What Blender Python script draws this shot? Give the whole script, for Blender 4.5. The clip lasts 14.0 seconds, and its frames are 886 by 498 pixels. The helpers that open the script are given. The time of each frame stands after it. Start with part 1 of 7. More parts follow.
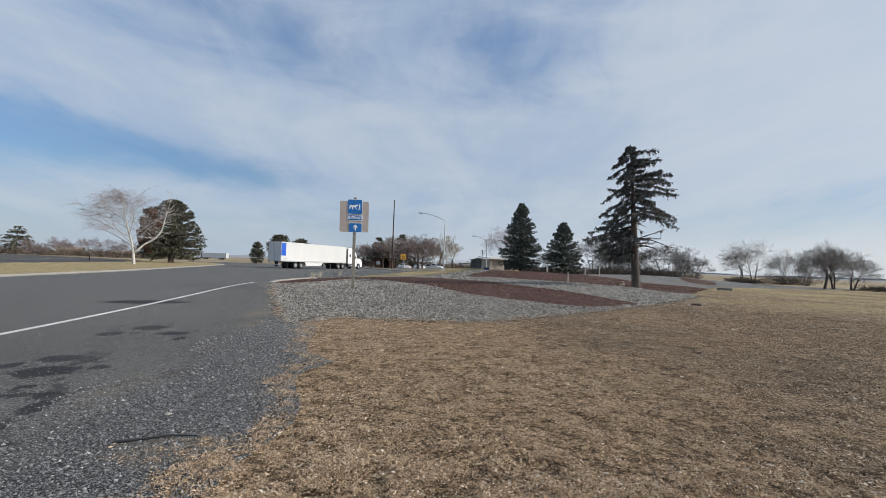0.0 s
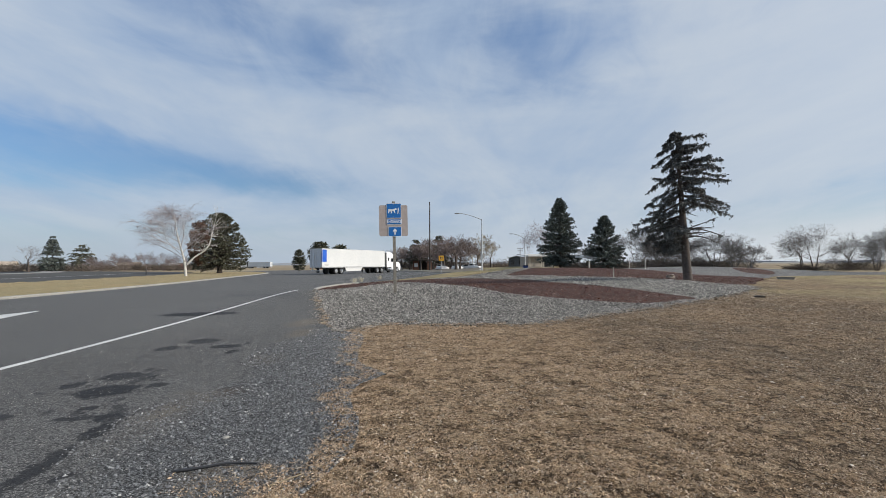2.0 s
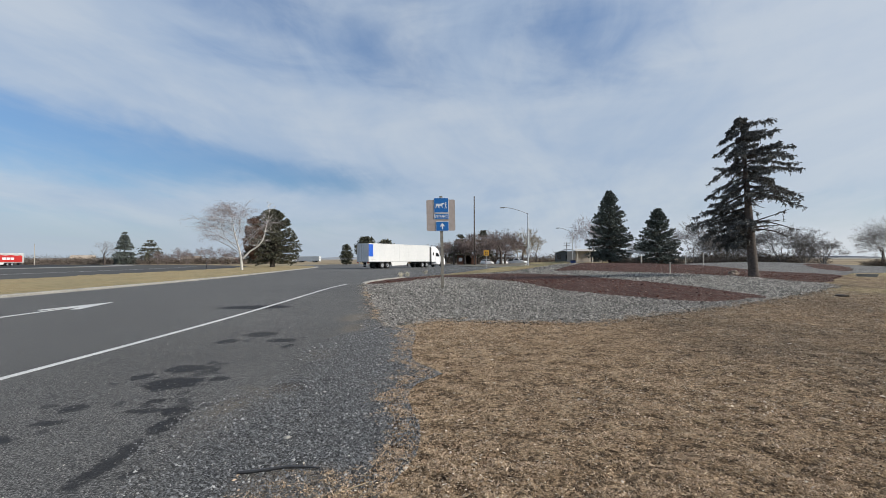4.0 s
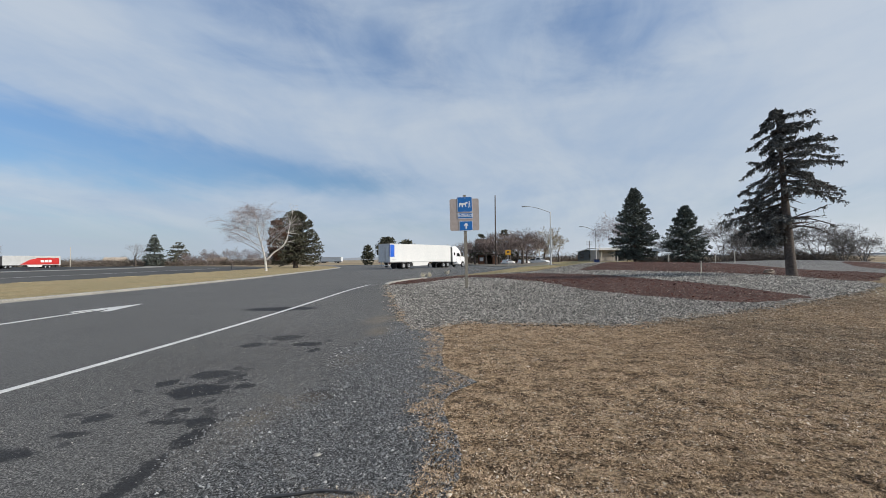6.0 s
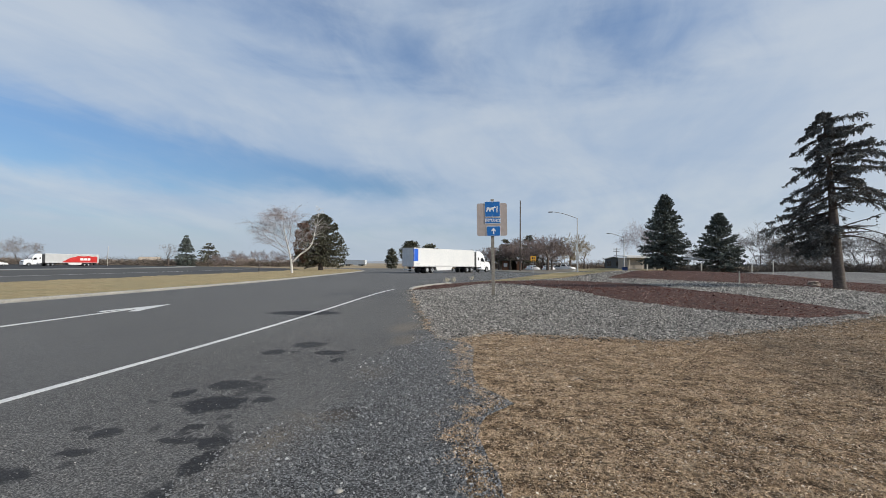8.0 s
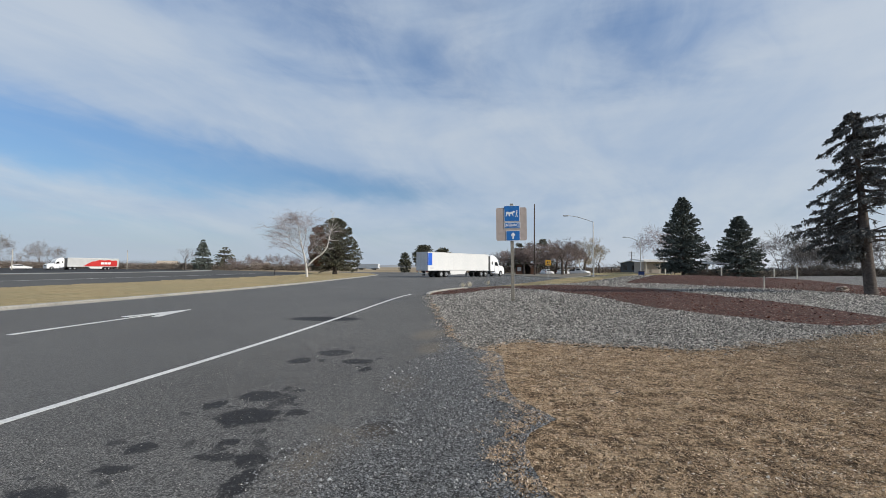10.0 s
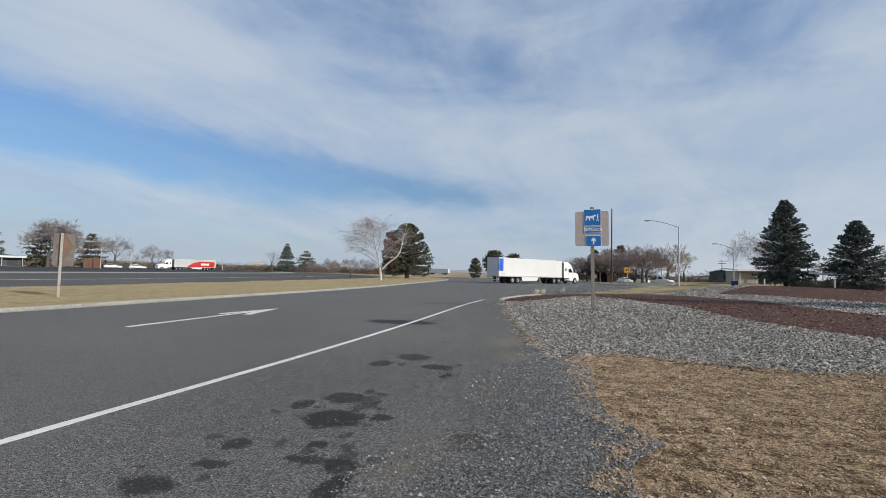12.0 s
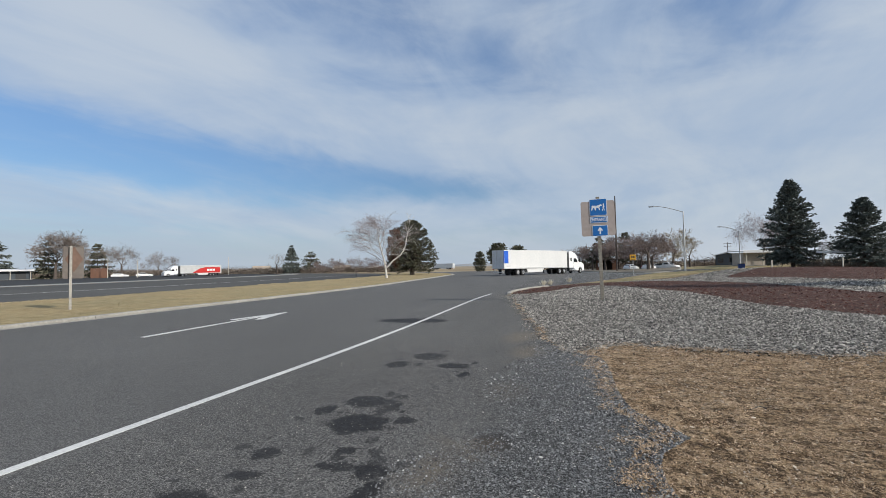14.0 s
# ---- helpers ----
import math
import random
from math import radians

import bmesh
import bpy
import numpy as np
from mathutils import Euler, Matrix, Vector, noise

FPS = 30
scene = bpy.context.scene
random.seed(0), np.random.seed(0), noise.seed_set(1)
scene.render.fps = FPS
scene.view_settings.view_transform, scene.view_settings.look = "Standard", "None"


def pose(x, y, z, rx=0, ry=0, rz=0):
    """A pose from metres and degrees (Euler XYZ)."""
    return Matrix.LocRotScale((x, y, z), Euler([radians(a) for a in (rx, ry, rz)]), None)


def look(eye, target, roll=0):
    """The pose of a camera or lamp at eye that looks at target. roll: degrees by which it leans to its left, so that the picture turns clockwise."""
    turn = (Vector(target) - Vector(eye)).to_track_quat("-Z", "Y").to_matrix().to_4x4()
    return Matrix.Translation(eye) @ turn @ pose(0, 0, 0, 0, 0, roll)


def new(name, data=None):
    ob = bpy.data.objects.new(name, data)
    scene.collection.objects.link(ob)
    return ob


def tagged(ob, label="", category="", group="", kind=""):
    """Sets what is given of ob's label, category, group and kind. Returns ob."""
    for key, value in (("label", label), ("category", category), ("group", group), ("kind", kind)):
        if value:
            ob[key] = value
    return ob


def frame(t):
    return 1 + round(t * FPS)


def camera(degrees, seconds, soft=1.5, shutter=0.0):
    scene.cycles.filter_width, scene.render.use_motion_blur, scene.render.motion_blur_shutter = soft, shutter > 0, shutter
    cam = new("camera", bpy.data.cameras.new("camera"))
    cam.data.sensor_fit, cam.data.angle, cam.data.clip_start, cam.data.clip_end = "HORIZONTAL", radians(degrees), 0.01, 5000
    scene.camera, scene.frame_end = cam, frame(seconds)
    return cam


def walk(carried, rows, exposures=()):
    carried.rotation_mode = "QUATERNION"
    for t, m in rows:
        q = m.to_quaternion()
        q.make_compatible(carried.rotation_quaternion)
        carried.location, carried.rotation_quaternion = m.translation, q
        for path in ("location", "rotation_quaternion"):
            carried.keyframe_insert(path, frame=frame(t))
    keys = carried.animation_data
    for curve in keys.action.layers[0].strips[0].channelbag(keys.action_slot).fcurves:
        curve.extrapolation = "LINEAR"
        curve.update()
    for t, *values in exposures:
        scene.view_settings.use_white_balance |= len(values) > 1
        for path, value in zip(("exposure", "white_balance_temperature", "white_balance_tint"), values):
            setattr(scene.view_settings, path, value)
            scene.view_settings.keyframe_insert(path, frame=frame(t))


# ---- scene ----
from mathutils import geometry

# camera and its walk
cam = camera(90.5, 14.0, soft=0.8)
PATH = [
    (0, (0.156, -0.068, 1.336), (0.43, 1.911, 1.412), 2.1),
    (0.5, (0.045, -0.028, 1.386), (0.356, 1.946, 1.463), 1.1),
    (1, (-0.008, 0.024, 1.406), (0.315, 1.996, 1.476), 0.2),
    (1.5, (-0.023, 0.144, 1.399), (0.205, 2.13, 1.47), -0.4),
    (2, (-0.01, 0.271, 1.383), (0.1, 2.267, 1.457), -0.3),
    (2.5, (-0.016, 0.345, 1.373), (-0.014, 2.344, 1.438), -0.1),
    (3, (-0.076, 0.399, 1.379), (-0.1, 2.398, 1.43), 0.0),
    (5.5, (-0.279, 0.726, 1.429), (-0.462, 2.717, 1.48), -0.5),
    (6, (-0.345, 0.809, 1.42), (-0.526, 2.8, 1.47), -0.5),
    (6.5, (-0.44, 0.856, 1.452), (-0.57, 2.851, 1.506), -0.6),
    (7, (-0.486, 0.948, 1.466), (-0.614, 2.943, 1.525), -0.5),
    (7.5, (-0.494, 1.116, 1.467), (-0.708, 3.103, 1.545), -0.1),
    (8, (-0.514, 1.221, 1.456), (-0.8, 3.199, 1.527), 0.5),
    (10.5, (-0.864, 1.381, 1.512), (-1.241, 3.343, 1.611), 0.5),
    (11, (-0.901, 1.452, 1.511), (-1.354, 3.396, 1.623), 0.7),
    (11.5, (-0.938, 1.52, 1.502), (-1.515, 3.431, 1.619), 1.3),
    (12, (-1.04, 1.527, 1.488), (-1.689, 3.416, 1.595), 1.5),
    (12.5, (-1.139, 1.482, 1.534), (-1.805, 3.365, 1.625), -0.2),
    (13, (-1.152, 1.465, 1.544), (-1.813, 3.351, 1.629), -0.3),
    (13.5, (-1.152, 1.477, 1.561), (-1.808, 3.365, 1.648), -0.9),
    (14, (-1.159, 1.481, 1.557), (-1.823, 3.365, 1.64), -1.0),
]
walk(cam, [(t, look(eye, target, roll)) for t, eye, target, roll in PATH])

# ---------------------------------------------------------------- light
SUN_ELEV, SUN_AZ = 28.0, 102.0      # degrees; azimuth clockwise from +y


def build_world():
    w = bpy.data.worlds.new("sky")
    scene.world = w
    w.use_nodes = True
    nt = w.node_tree
    nt.nodes.clear()
    N, L = nt.nodes.new, nt.links.new

    def val(op, a, b=None, c=None, clamp=False):
        n = N("ShaderNodeMath")
        n.operation, n.use_clamp = op, clamp
        for i, v in enumerate((a, b, c)):
            if v is None:
                continue
            if isinstance(v, (int, float)):
                n.inputs[i].default_value = v
            else:
                L(v, n.inputs[i])
        return n.outputs[0]

    def ramp(x, a, b, lo=0.0, hi=1.0):
        n = N("ShaderNodeMapRange")
        n.interpolation_type = "SMOOTHSTEP"
        L(x, n.inputs[0])
        for i, v in enumerate((a, b, lo, hi)):
            n.inputs[i + 1].default_value = v
        return n.outputs[0]

    out, bg, sky = N("ShaderNodeOutputWorld"), N("ShaderNodeBackground"), N("ShaderNodeTexSky")
    sky.sky_type, sky.sun_disc = "NISHITA", False
    sky.sun_elevation, sky.sun_rotation = radians(SUN_ELEV), radians(SUN_AZ)
    sky.altitude, sky.air_density, sky.dust_density, sky.ozone_density = 400, 1.0, 0.6, 1.5
    tc, sep = N("ShaderNodeTexCoord"), N("ShaderNodeSeparateXYZ")
    L(tc.outputs["Generated"], sep.inputs[0])
    X, Y, Z = sep.outputs
    # high cloud sheet: the view direction meets a flat layer
    up = val("ADD", val("MAXIMUM", Z, 0.0), 0.20)
    px, py = val("DIVIDE", X, up), val("DIVIDE", Y, up)
    az = radians(12)
    along = val("ADD", val("MULTIPLY", px, math.sin(az)), val("MULTIPLY", py, math.cos(az)))
    across = val("SUBTRACT", val("MULTIPLY", px, math.cos(az)), val("MULTIPLY", py, math.sin(az)))
    A, E = val("ARCTAN2", X, Y), val("ARCSINE", Z)

    def cloud(u, v, su, sv, seed, scale, detail, rough, dist):
        c = N("ShaderNodeCombineXYZ")
        L(val("MULTIPLY", u, su), c.inputs[0])
        L(val("MULTIPLY", v, sv), c.inputs[1])
        c.inputs[2].default_value = seed
        n = N("ShaderNodeTexNoise")
        L(c.outputs[0], n.inputs["Vector"])
        n.inputs["Scale"].default_value, n.inputs["Detail"].default_value = scale, detail
        n.inputs["Roughness"].default_value, n.inputs["Distortion"].default_value = rough, dist
        return n.outputs["Fac"]

    big = cloud(along, across, 0.5, 0.8, 3.1, 1.0, 3.0, 0.5, 0.5)
    mid = cloud(A, E, 1.6, 5.0, 7.7, 1.6, 5.0, 0.55, 0.5)
    fine = cloud(along, across, 0.55, 1.3, 1.3, 3.4, 6.0, 0.62, 0.9)
    mix = val("ADD", val("ADD", val("MULTIPLY", big, 0.40), val("MULTIPLY", mid, 0.36)), val("MULTIPLY", fine, 0.24))
    mix = val("ADD", mix, 0.07)
    # the banks' edges wander
    wa_ = val("MULTIPLY", val("SUBTRACT", cloud(A, E, 2.2, 4.5, 21.0, 1.5, 4.0, 0.55, 0.3), 0.5), 0.34)
    we_ = val("MULTIPLY", val("SUBTRACT", cloud(A, E, 2.6, 4.0, 33.0, 1.5, 4.0, 0.55, 0.3), 0.5), 0.12)
    A2, E2 = val("ADD", A, wa_), val("ADD", E, we_)

    def lobe(azd, eld, wa, we, tilt):
        # soft opening or bank in the cloud layer round one direction
        da, de = val("SUBTRACT", A2, radians(azd)), val("SUBTRACT", E2, radians(eld))
        c, s_ = math.cos(radians(tilt)), math.sin(radians(tilt))
        u = val("DIVIDE", val("ADD", val("MULTIPLY", da, c), val("MULTIPLY", de, s_)), radians(wa))
        v = val("DIVIDE", val("SUBTRACT", val("MULTIPLY", de, c), val("MULTIPLY", da, s_)), radians(we))
        r = val("ADD", val("MULTIPLY", u, u), val("MULTIPLY", v, v))
        return val("EXPONENT", val("MULTIPLY", r, -1.0))

    opened = None
    for azd, eld, wa, we, tilt, s in CLOUD_LOBES:
        g = val("MULTIPLY", lobe(azd, eld, wa, we, tilt), s)
        opened = g if opened is None else val("ADD", opened, g)
    cover = ramp(val("ADD", mix, opened), 0.28, 0.66)
    shade = ramp(val("ADD", val("MULTIPLY", cloud(along, across, 0.5, 1.0, 11.0, 1.3, 6.0, 0.6, 0.8), 0.6), val("MULTIPLY", mid, 0.4)), 0.36, 0.66)
    skyc = N("ShaderNodeVectorMath")
    skyc.operation = "MULTIPLY"
    L(sky.outputs[0], skyc.inputs[0])
    # thin air near the horizon is less bright than the model gives
    dim = ramp(Z, 0.0, 0.55, 0.57, 1.0)
    tint = N("ShaderNodeCombineXYZ")
    for i, k in enumerate((0.110, 0.130, 0.150)):
        L(val("MULTIPLY", dim, k), tint.inputs[i])
    L(tint.outputs[0], skyc.inputs[1])
    ccol = N("ShaderNodeMix")
    ccol.data_type = "RGBA"
    L(shade, ccol.inputs["Factor"])
    ccol.inputs["A"].default_value = (0.405, 0.505, 0.65, 1)
    ccol.inputs["B"].default_value = (0.56, 0.625, 0.70, 1)
    m = N("ShaderNodeMix")
    m.data_type = "RGBA"
    L(val("MULTIPLY", cover, 0.85), m.inputs["Factor"])
    L(skyc.outputs[0], m.inputs["A"])
    warm = N("ShaderNodeMix")
    warm.data_type = "RGBA"
    L(val("MULTIPLY", ramp(X, 0.3, 0.85), 0.6), warm.inputs["Factor"])
    L(ccol.outputs["Result"], warm.inputs["A"])
    warm.inputs["B"].default_value = (0.68, 0.715, 0.75, 1)
    L(warm.outputs["Result"], m.inputs["B"])
    # haze near the horizon
    hz = N("ShaderNodeMix")
    hz.data_type = "RGBA"
    L(val("MULTIPLY", ramp(Z, 0.14, 0.0), 0.80), hz.inputs["Factor"])
    L(m.outputs["Result"], hz.inputs["A"])
    side = N("ShaderNodeMix")
    side.data_type = "RGBA"
    L(ramp(X, -0.35, 0.85), side.inputs["Factor"])
    side.inputs["A"].default_value = (0.43, 0.505, 0.60, 1)
    side.inputs["B"].default_value = (0.68, 0.715, 0.755, 1)
    L(side.outputs["Result"], hz.inputs["B"])
    L(hz.outputs["Result"], bg.inputs["Color"])
    bg.inputs["Strength"].default_value = 1.0
    L(bg.outputs[0], out.inputs["Surface"])


# azimuth, elevation, spreads (degrees), tilt, strength
CLOUD_LOBES = [
    (-50, 12.5, 24, 3.0, -3, -0.22),
    (-24, 11.0, 13, 2.0, -10, -0.15),
    (-75, 14, 16, 4, 0, -0.10),
    (-30, 7.0, 34, 2.0, 0, 0.18),
    (-30, 18, 22, 4.0, -10, 0.18),
    (-52, 24, 16, 4.0, -8, 0.08),
    (-14, 27.5, 12, 4.0, -12, -0.06),
    (-34, 31, 14, 3.5, -12, -0.08),
    (14, 25, 9, 5.0, -40, -0.10),
    (34, 23, 12, 4.0, 12, -0.06),
    (10, 17, 14, 5.0, 0, 0.10),
    (34, 14, 24, 7.5, 10, 0.28),
    (0, 14, 12, 4.0, -8, 0.10),
    (43, 8, 14, 1.8, 4, -0.05),
    (-62, 5, 30, 2.4, 0, -0.06),
]
build_world()
sun = new("sun", bpy.data.lights.new("sun", "SUN"))
sun.data.energy, sun.data.angle, sun.data.color = 4.2, radians(1.5), (1.0, 0.935, 0.83)
a, e = radians(SUN_AZ), radians(SUN_ELEV)
sun.matrix_world = look((0, 0, 0), (-math.sin(a) * math.cos(e), -math.cos(a) * math.cos(e), -math.sin(e)))

# ---------------------------------------------------------------- materials
class Nodes:
    """Small wrapper to write node materials briefly."""

    def __init__(self, name):
        self.mat = bpy.data.materials.new(name)
        self.mat.use_nodes = True
        self.nt = self.mat.node_tree
        self.bsdf = self.nt.nodes["Principled BSDF"]
        self.geo = None

    def n(self, kind):
        return self.nt.nodes.new(kind)

    def link(self, a, b):
        self.nt.links.new(a, b)

    def put(self, socket, v):
        if isinstance(v, (int, float)):
            socket.default_value = v
        elif isinstance(v, (tuple, list)):
            socket.default_value = v if len(v) == 4 or socket.type == "VECTOR" else (*v, 1)
        else:
            self.link(v, socket)

    def pos(self):
        if self.geo is None:
            self.geo = self.n("ShaderNodeNewGeometry")
        return self.geo.outputs["Position"]

    def island(self):
        self.pos()
        return self.geo.outputs["Random Per Island"]

    def obj(self):
        return self.n("ShaderNodeTexCoord").outputs["Object"]

    def math(self, op, a, b=0.0, clamp=False):
        m = self.n("ShaderNodeMath")
        m.operation, m.use_clamp = op, clamp
        self.put(m.inputs[0], a)
        self.put(m.inputs[1], b)
        return m.outputs[0]

    def noise(self, vec, scale, detail=4.0, rough=0.55, dist=0.0, colour=False):
        t = self.n("ShaderNodeTexNoise")
        self.put(t.inputs["Vector"], vec)
        for k, v in (("Scale", scale), ("Detail", detail), ("Roughness", rough), ("Distortion", dist)):
            t.inputs[k].default_value = v
        return t.outputs["Color" if colour else "Fac"]

    def voronoi(self, vec, scale, out="Distance", feature="F1"):
        t = self.n("ShaderNodeTexVoronoi")
        t.feature = feature
        self.put(t.inputs["Vector"], vec)
        t.inputs["Scale"].default_value = scale
        return t.outputs[out]

    def scaled(self, vec, s):
        m = self.n("ShaderNodeVectorMath")
        m.operation = "MULTIPLY"
        self.put(m.inputs[0], vec)
        m.inputs[1].default_value = s
        return m.outputs[0]

    def vadd(self, a, b):
        m = self.n("ShaderNodeVectorMath")
        m.operation = "ADD"
        self.put(m.inputs[0], a)
        self.put(m.inputs[1], b)
        return m.outputs[0]

    def ramp(self, fac, stops):
        r = self.n("ShaderNodeValToRGB")
        self.put(r.inputs[0], fac)
        el = r.color_ramp.elements
        while len(el) < len(stops):
            el.new(0.5)
        for e_, (p, c) in zip(el, stops):
            e_.position, e_.color = p, (*c, 1)
        return r.outputs[0]

    def range(self, x, a, b, lo=0.0, hi=1.0, smooth=True):
        m = self.n("ShaderNodeMapRange")
        m.interpolation_type = "SMOOTHSTEP" if smooth else "LINEAR"
        self.put(m.inputs[0], x)
        for i, v in enumerate((a, b, lo, hi)):
            m.inputs[i + 1].default_value = v
        return m.outputs[0]

    def mix(self, fac, a, b, blend="MIX"):
        m = self.n("ShaderNodeMix")
        m.data_type, m.blend_type = "RGBA", blend
        self.put(m.inputs["Factor"], fac)
        self.put(m.inputs["A"], a)
        self.put(m.inputs["B"], b)
        return m.outputs["Result"]

    def done(self, base, rough=0.8, bump=None, strength=0.3, distance=0.02, metal=0.0, spec=None):
        self.put(self.bsdf.inputs["Base Color"], base)
        self.put(self.bsdf.inputs["Roughness"], rough)
        self.put(self.bsdf.inputs["Metallic"], metal)
        if spec is not None:
            self.put(self.bsdf.inputs["Specular IOR Level"], spec)
        if bump is not None:
            b = self.n("ShaderNodeBump")
            b.inputs["Strength"].default_value, b.inputs["Distance"].default_value = strength, distance
            self.put(b.inputs["Height"], bump)
            self.link(b.outputs[0], self.bsdf.inputs["Normal"])
        return self.mat


def surface(name, lo, hi, scale, rough=0.8, big=None, bump=0.2, metal=0.0, spec=None, dist=0.01):
    """Two-scale mottled surface between two colours."""
    s = Nodes(name)
    p = s.obj()
    f = s.noise(p, scale, 6, 0.6)
    g = s.noise(p, big or scale * 0.13, 3, 0.55)
    v = s.math("ADD", s.math("MULTIPLY", f, 0.6), s.math("MULTIPLY", g, 0.4))
    c = s.ramp(s.range(v, 0.32, 0.68), [(0, lo), (1, hi)])
    return s.done(c, s.range(g, 0.3, 0.7, max(0.05, rough - 0.1), min(1, rough + 0.1)), f, bump, dist, metal, spec)


def scatter(name, stops, rough=0.85, spec=0.3):
    """Loose pieces joined in one mesh: every piece has a tone of its own."""
    s = Nodes(name)
    c = s.ramp(s.island(), stops)
    g = s.noise(s.pos(), 0.6, 3)
    f = s.noise(s.pos(), 45, 3)
    t = s.math("ADD", s.math("MULTIPLY", g, 0.5), s.math("MULTIPLY", f, 0.5))
    m = s.mix(0.5, c, s.ramp(t, [(0.3, (0.55, 0.55, 0.55)), (0.7, (1.35, 1.35, 1.35))]), "MULTIPLY")
    return s.done(m, rough, spec=spec)


# oil and tyre stains on the shoulder: x, y, half width, half length, strength
STAINS = [
    (-3.77, 6.10, 0.25, 0.20, 0.9), (-4.05, 5.70, 0.11, 0.19, 0.95), (-3.49, 5.42, 0.31, 0.27, 1.0), (-3.46, 6.0, 0.13, 0.3, 0.7), (-3.07, 5.64, 0.12, 0.10, 0.9),
    (-3.26, 4.80, 0.10, 0.08, 0.95), (-3.16, 4.52, 0.17, 0.08, 0.9), (-2.85, 4.54, 0.15, 0.13, 1.0), (-2.72, 4.20, 0.10, 0.22, 1.0), (-2.64, 3.50, 0.09, 0.42, 0.9),
    (-4.25, 8.0, 0.19, 0.24, 0.9), (-4.0, 8.72, 0.28, 0.28, 0.8), (-3.35, 8.12, 0.25, 0.20, 0.95), (-3.05, 7.65, 0.08, 0.15, 1.0), (-3.75, 4.2, 0.14, 0.09, 0.9),
    (-3.9, 3.78, 0.22, 0.13, 0.95), (-3.88, 4.55, 0.12, 0.12, 0.9), (-6.35, 13.4, 1.05, 0.50, 1.0), (-2.08, 5.36, 0.17, 0.2, 0.95),
]


def satellites():
    """Small drips round the larger stains."""
    g = random.Random(31)
    out = []
    for x, y, a, b, k in STAINS[:17]:
        for _ in range(2):
            q, r = g.uniform(0, 2 * math.pi), g.uniform(1.25, 2.3)
            w = g.uniform(0.03, 0.075)
            out.append((x + math.cos(q) * r * (a + 0.05), y + math.sin(q) * r * (b + 0.08), w, w * g.uniform(0.8, 1.5), g.uniform(0.6, 0.95)))
    return out


# dust: x, y, half spreads, strength
DUST = [(-2.4, 9.6, 0.35, 0.7, 0.5), (-2.3, 7.0, 0.3, 0.5, 0.25), (-2.35, 4.6, 0.25, 0.8, 0.1), (-1.2, 3.25, 0.45, 0.3, 0.6), (-2.8, 11.2, 0.4, 0.9, 0.5), (-2.15, 5.3, 0.22, 0.2, 0.3)]


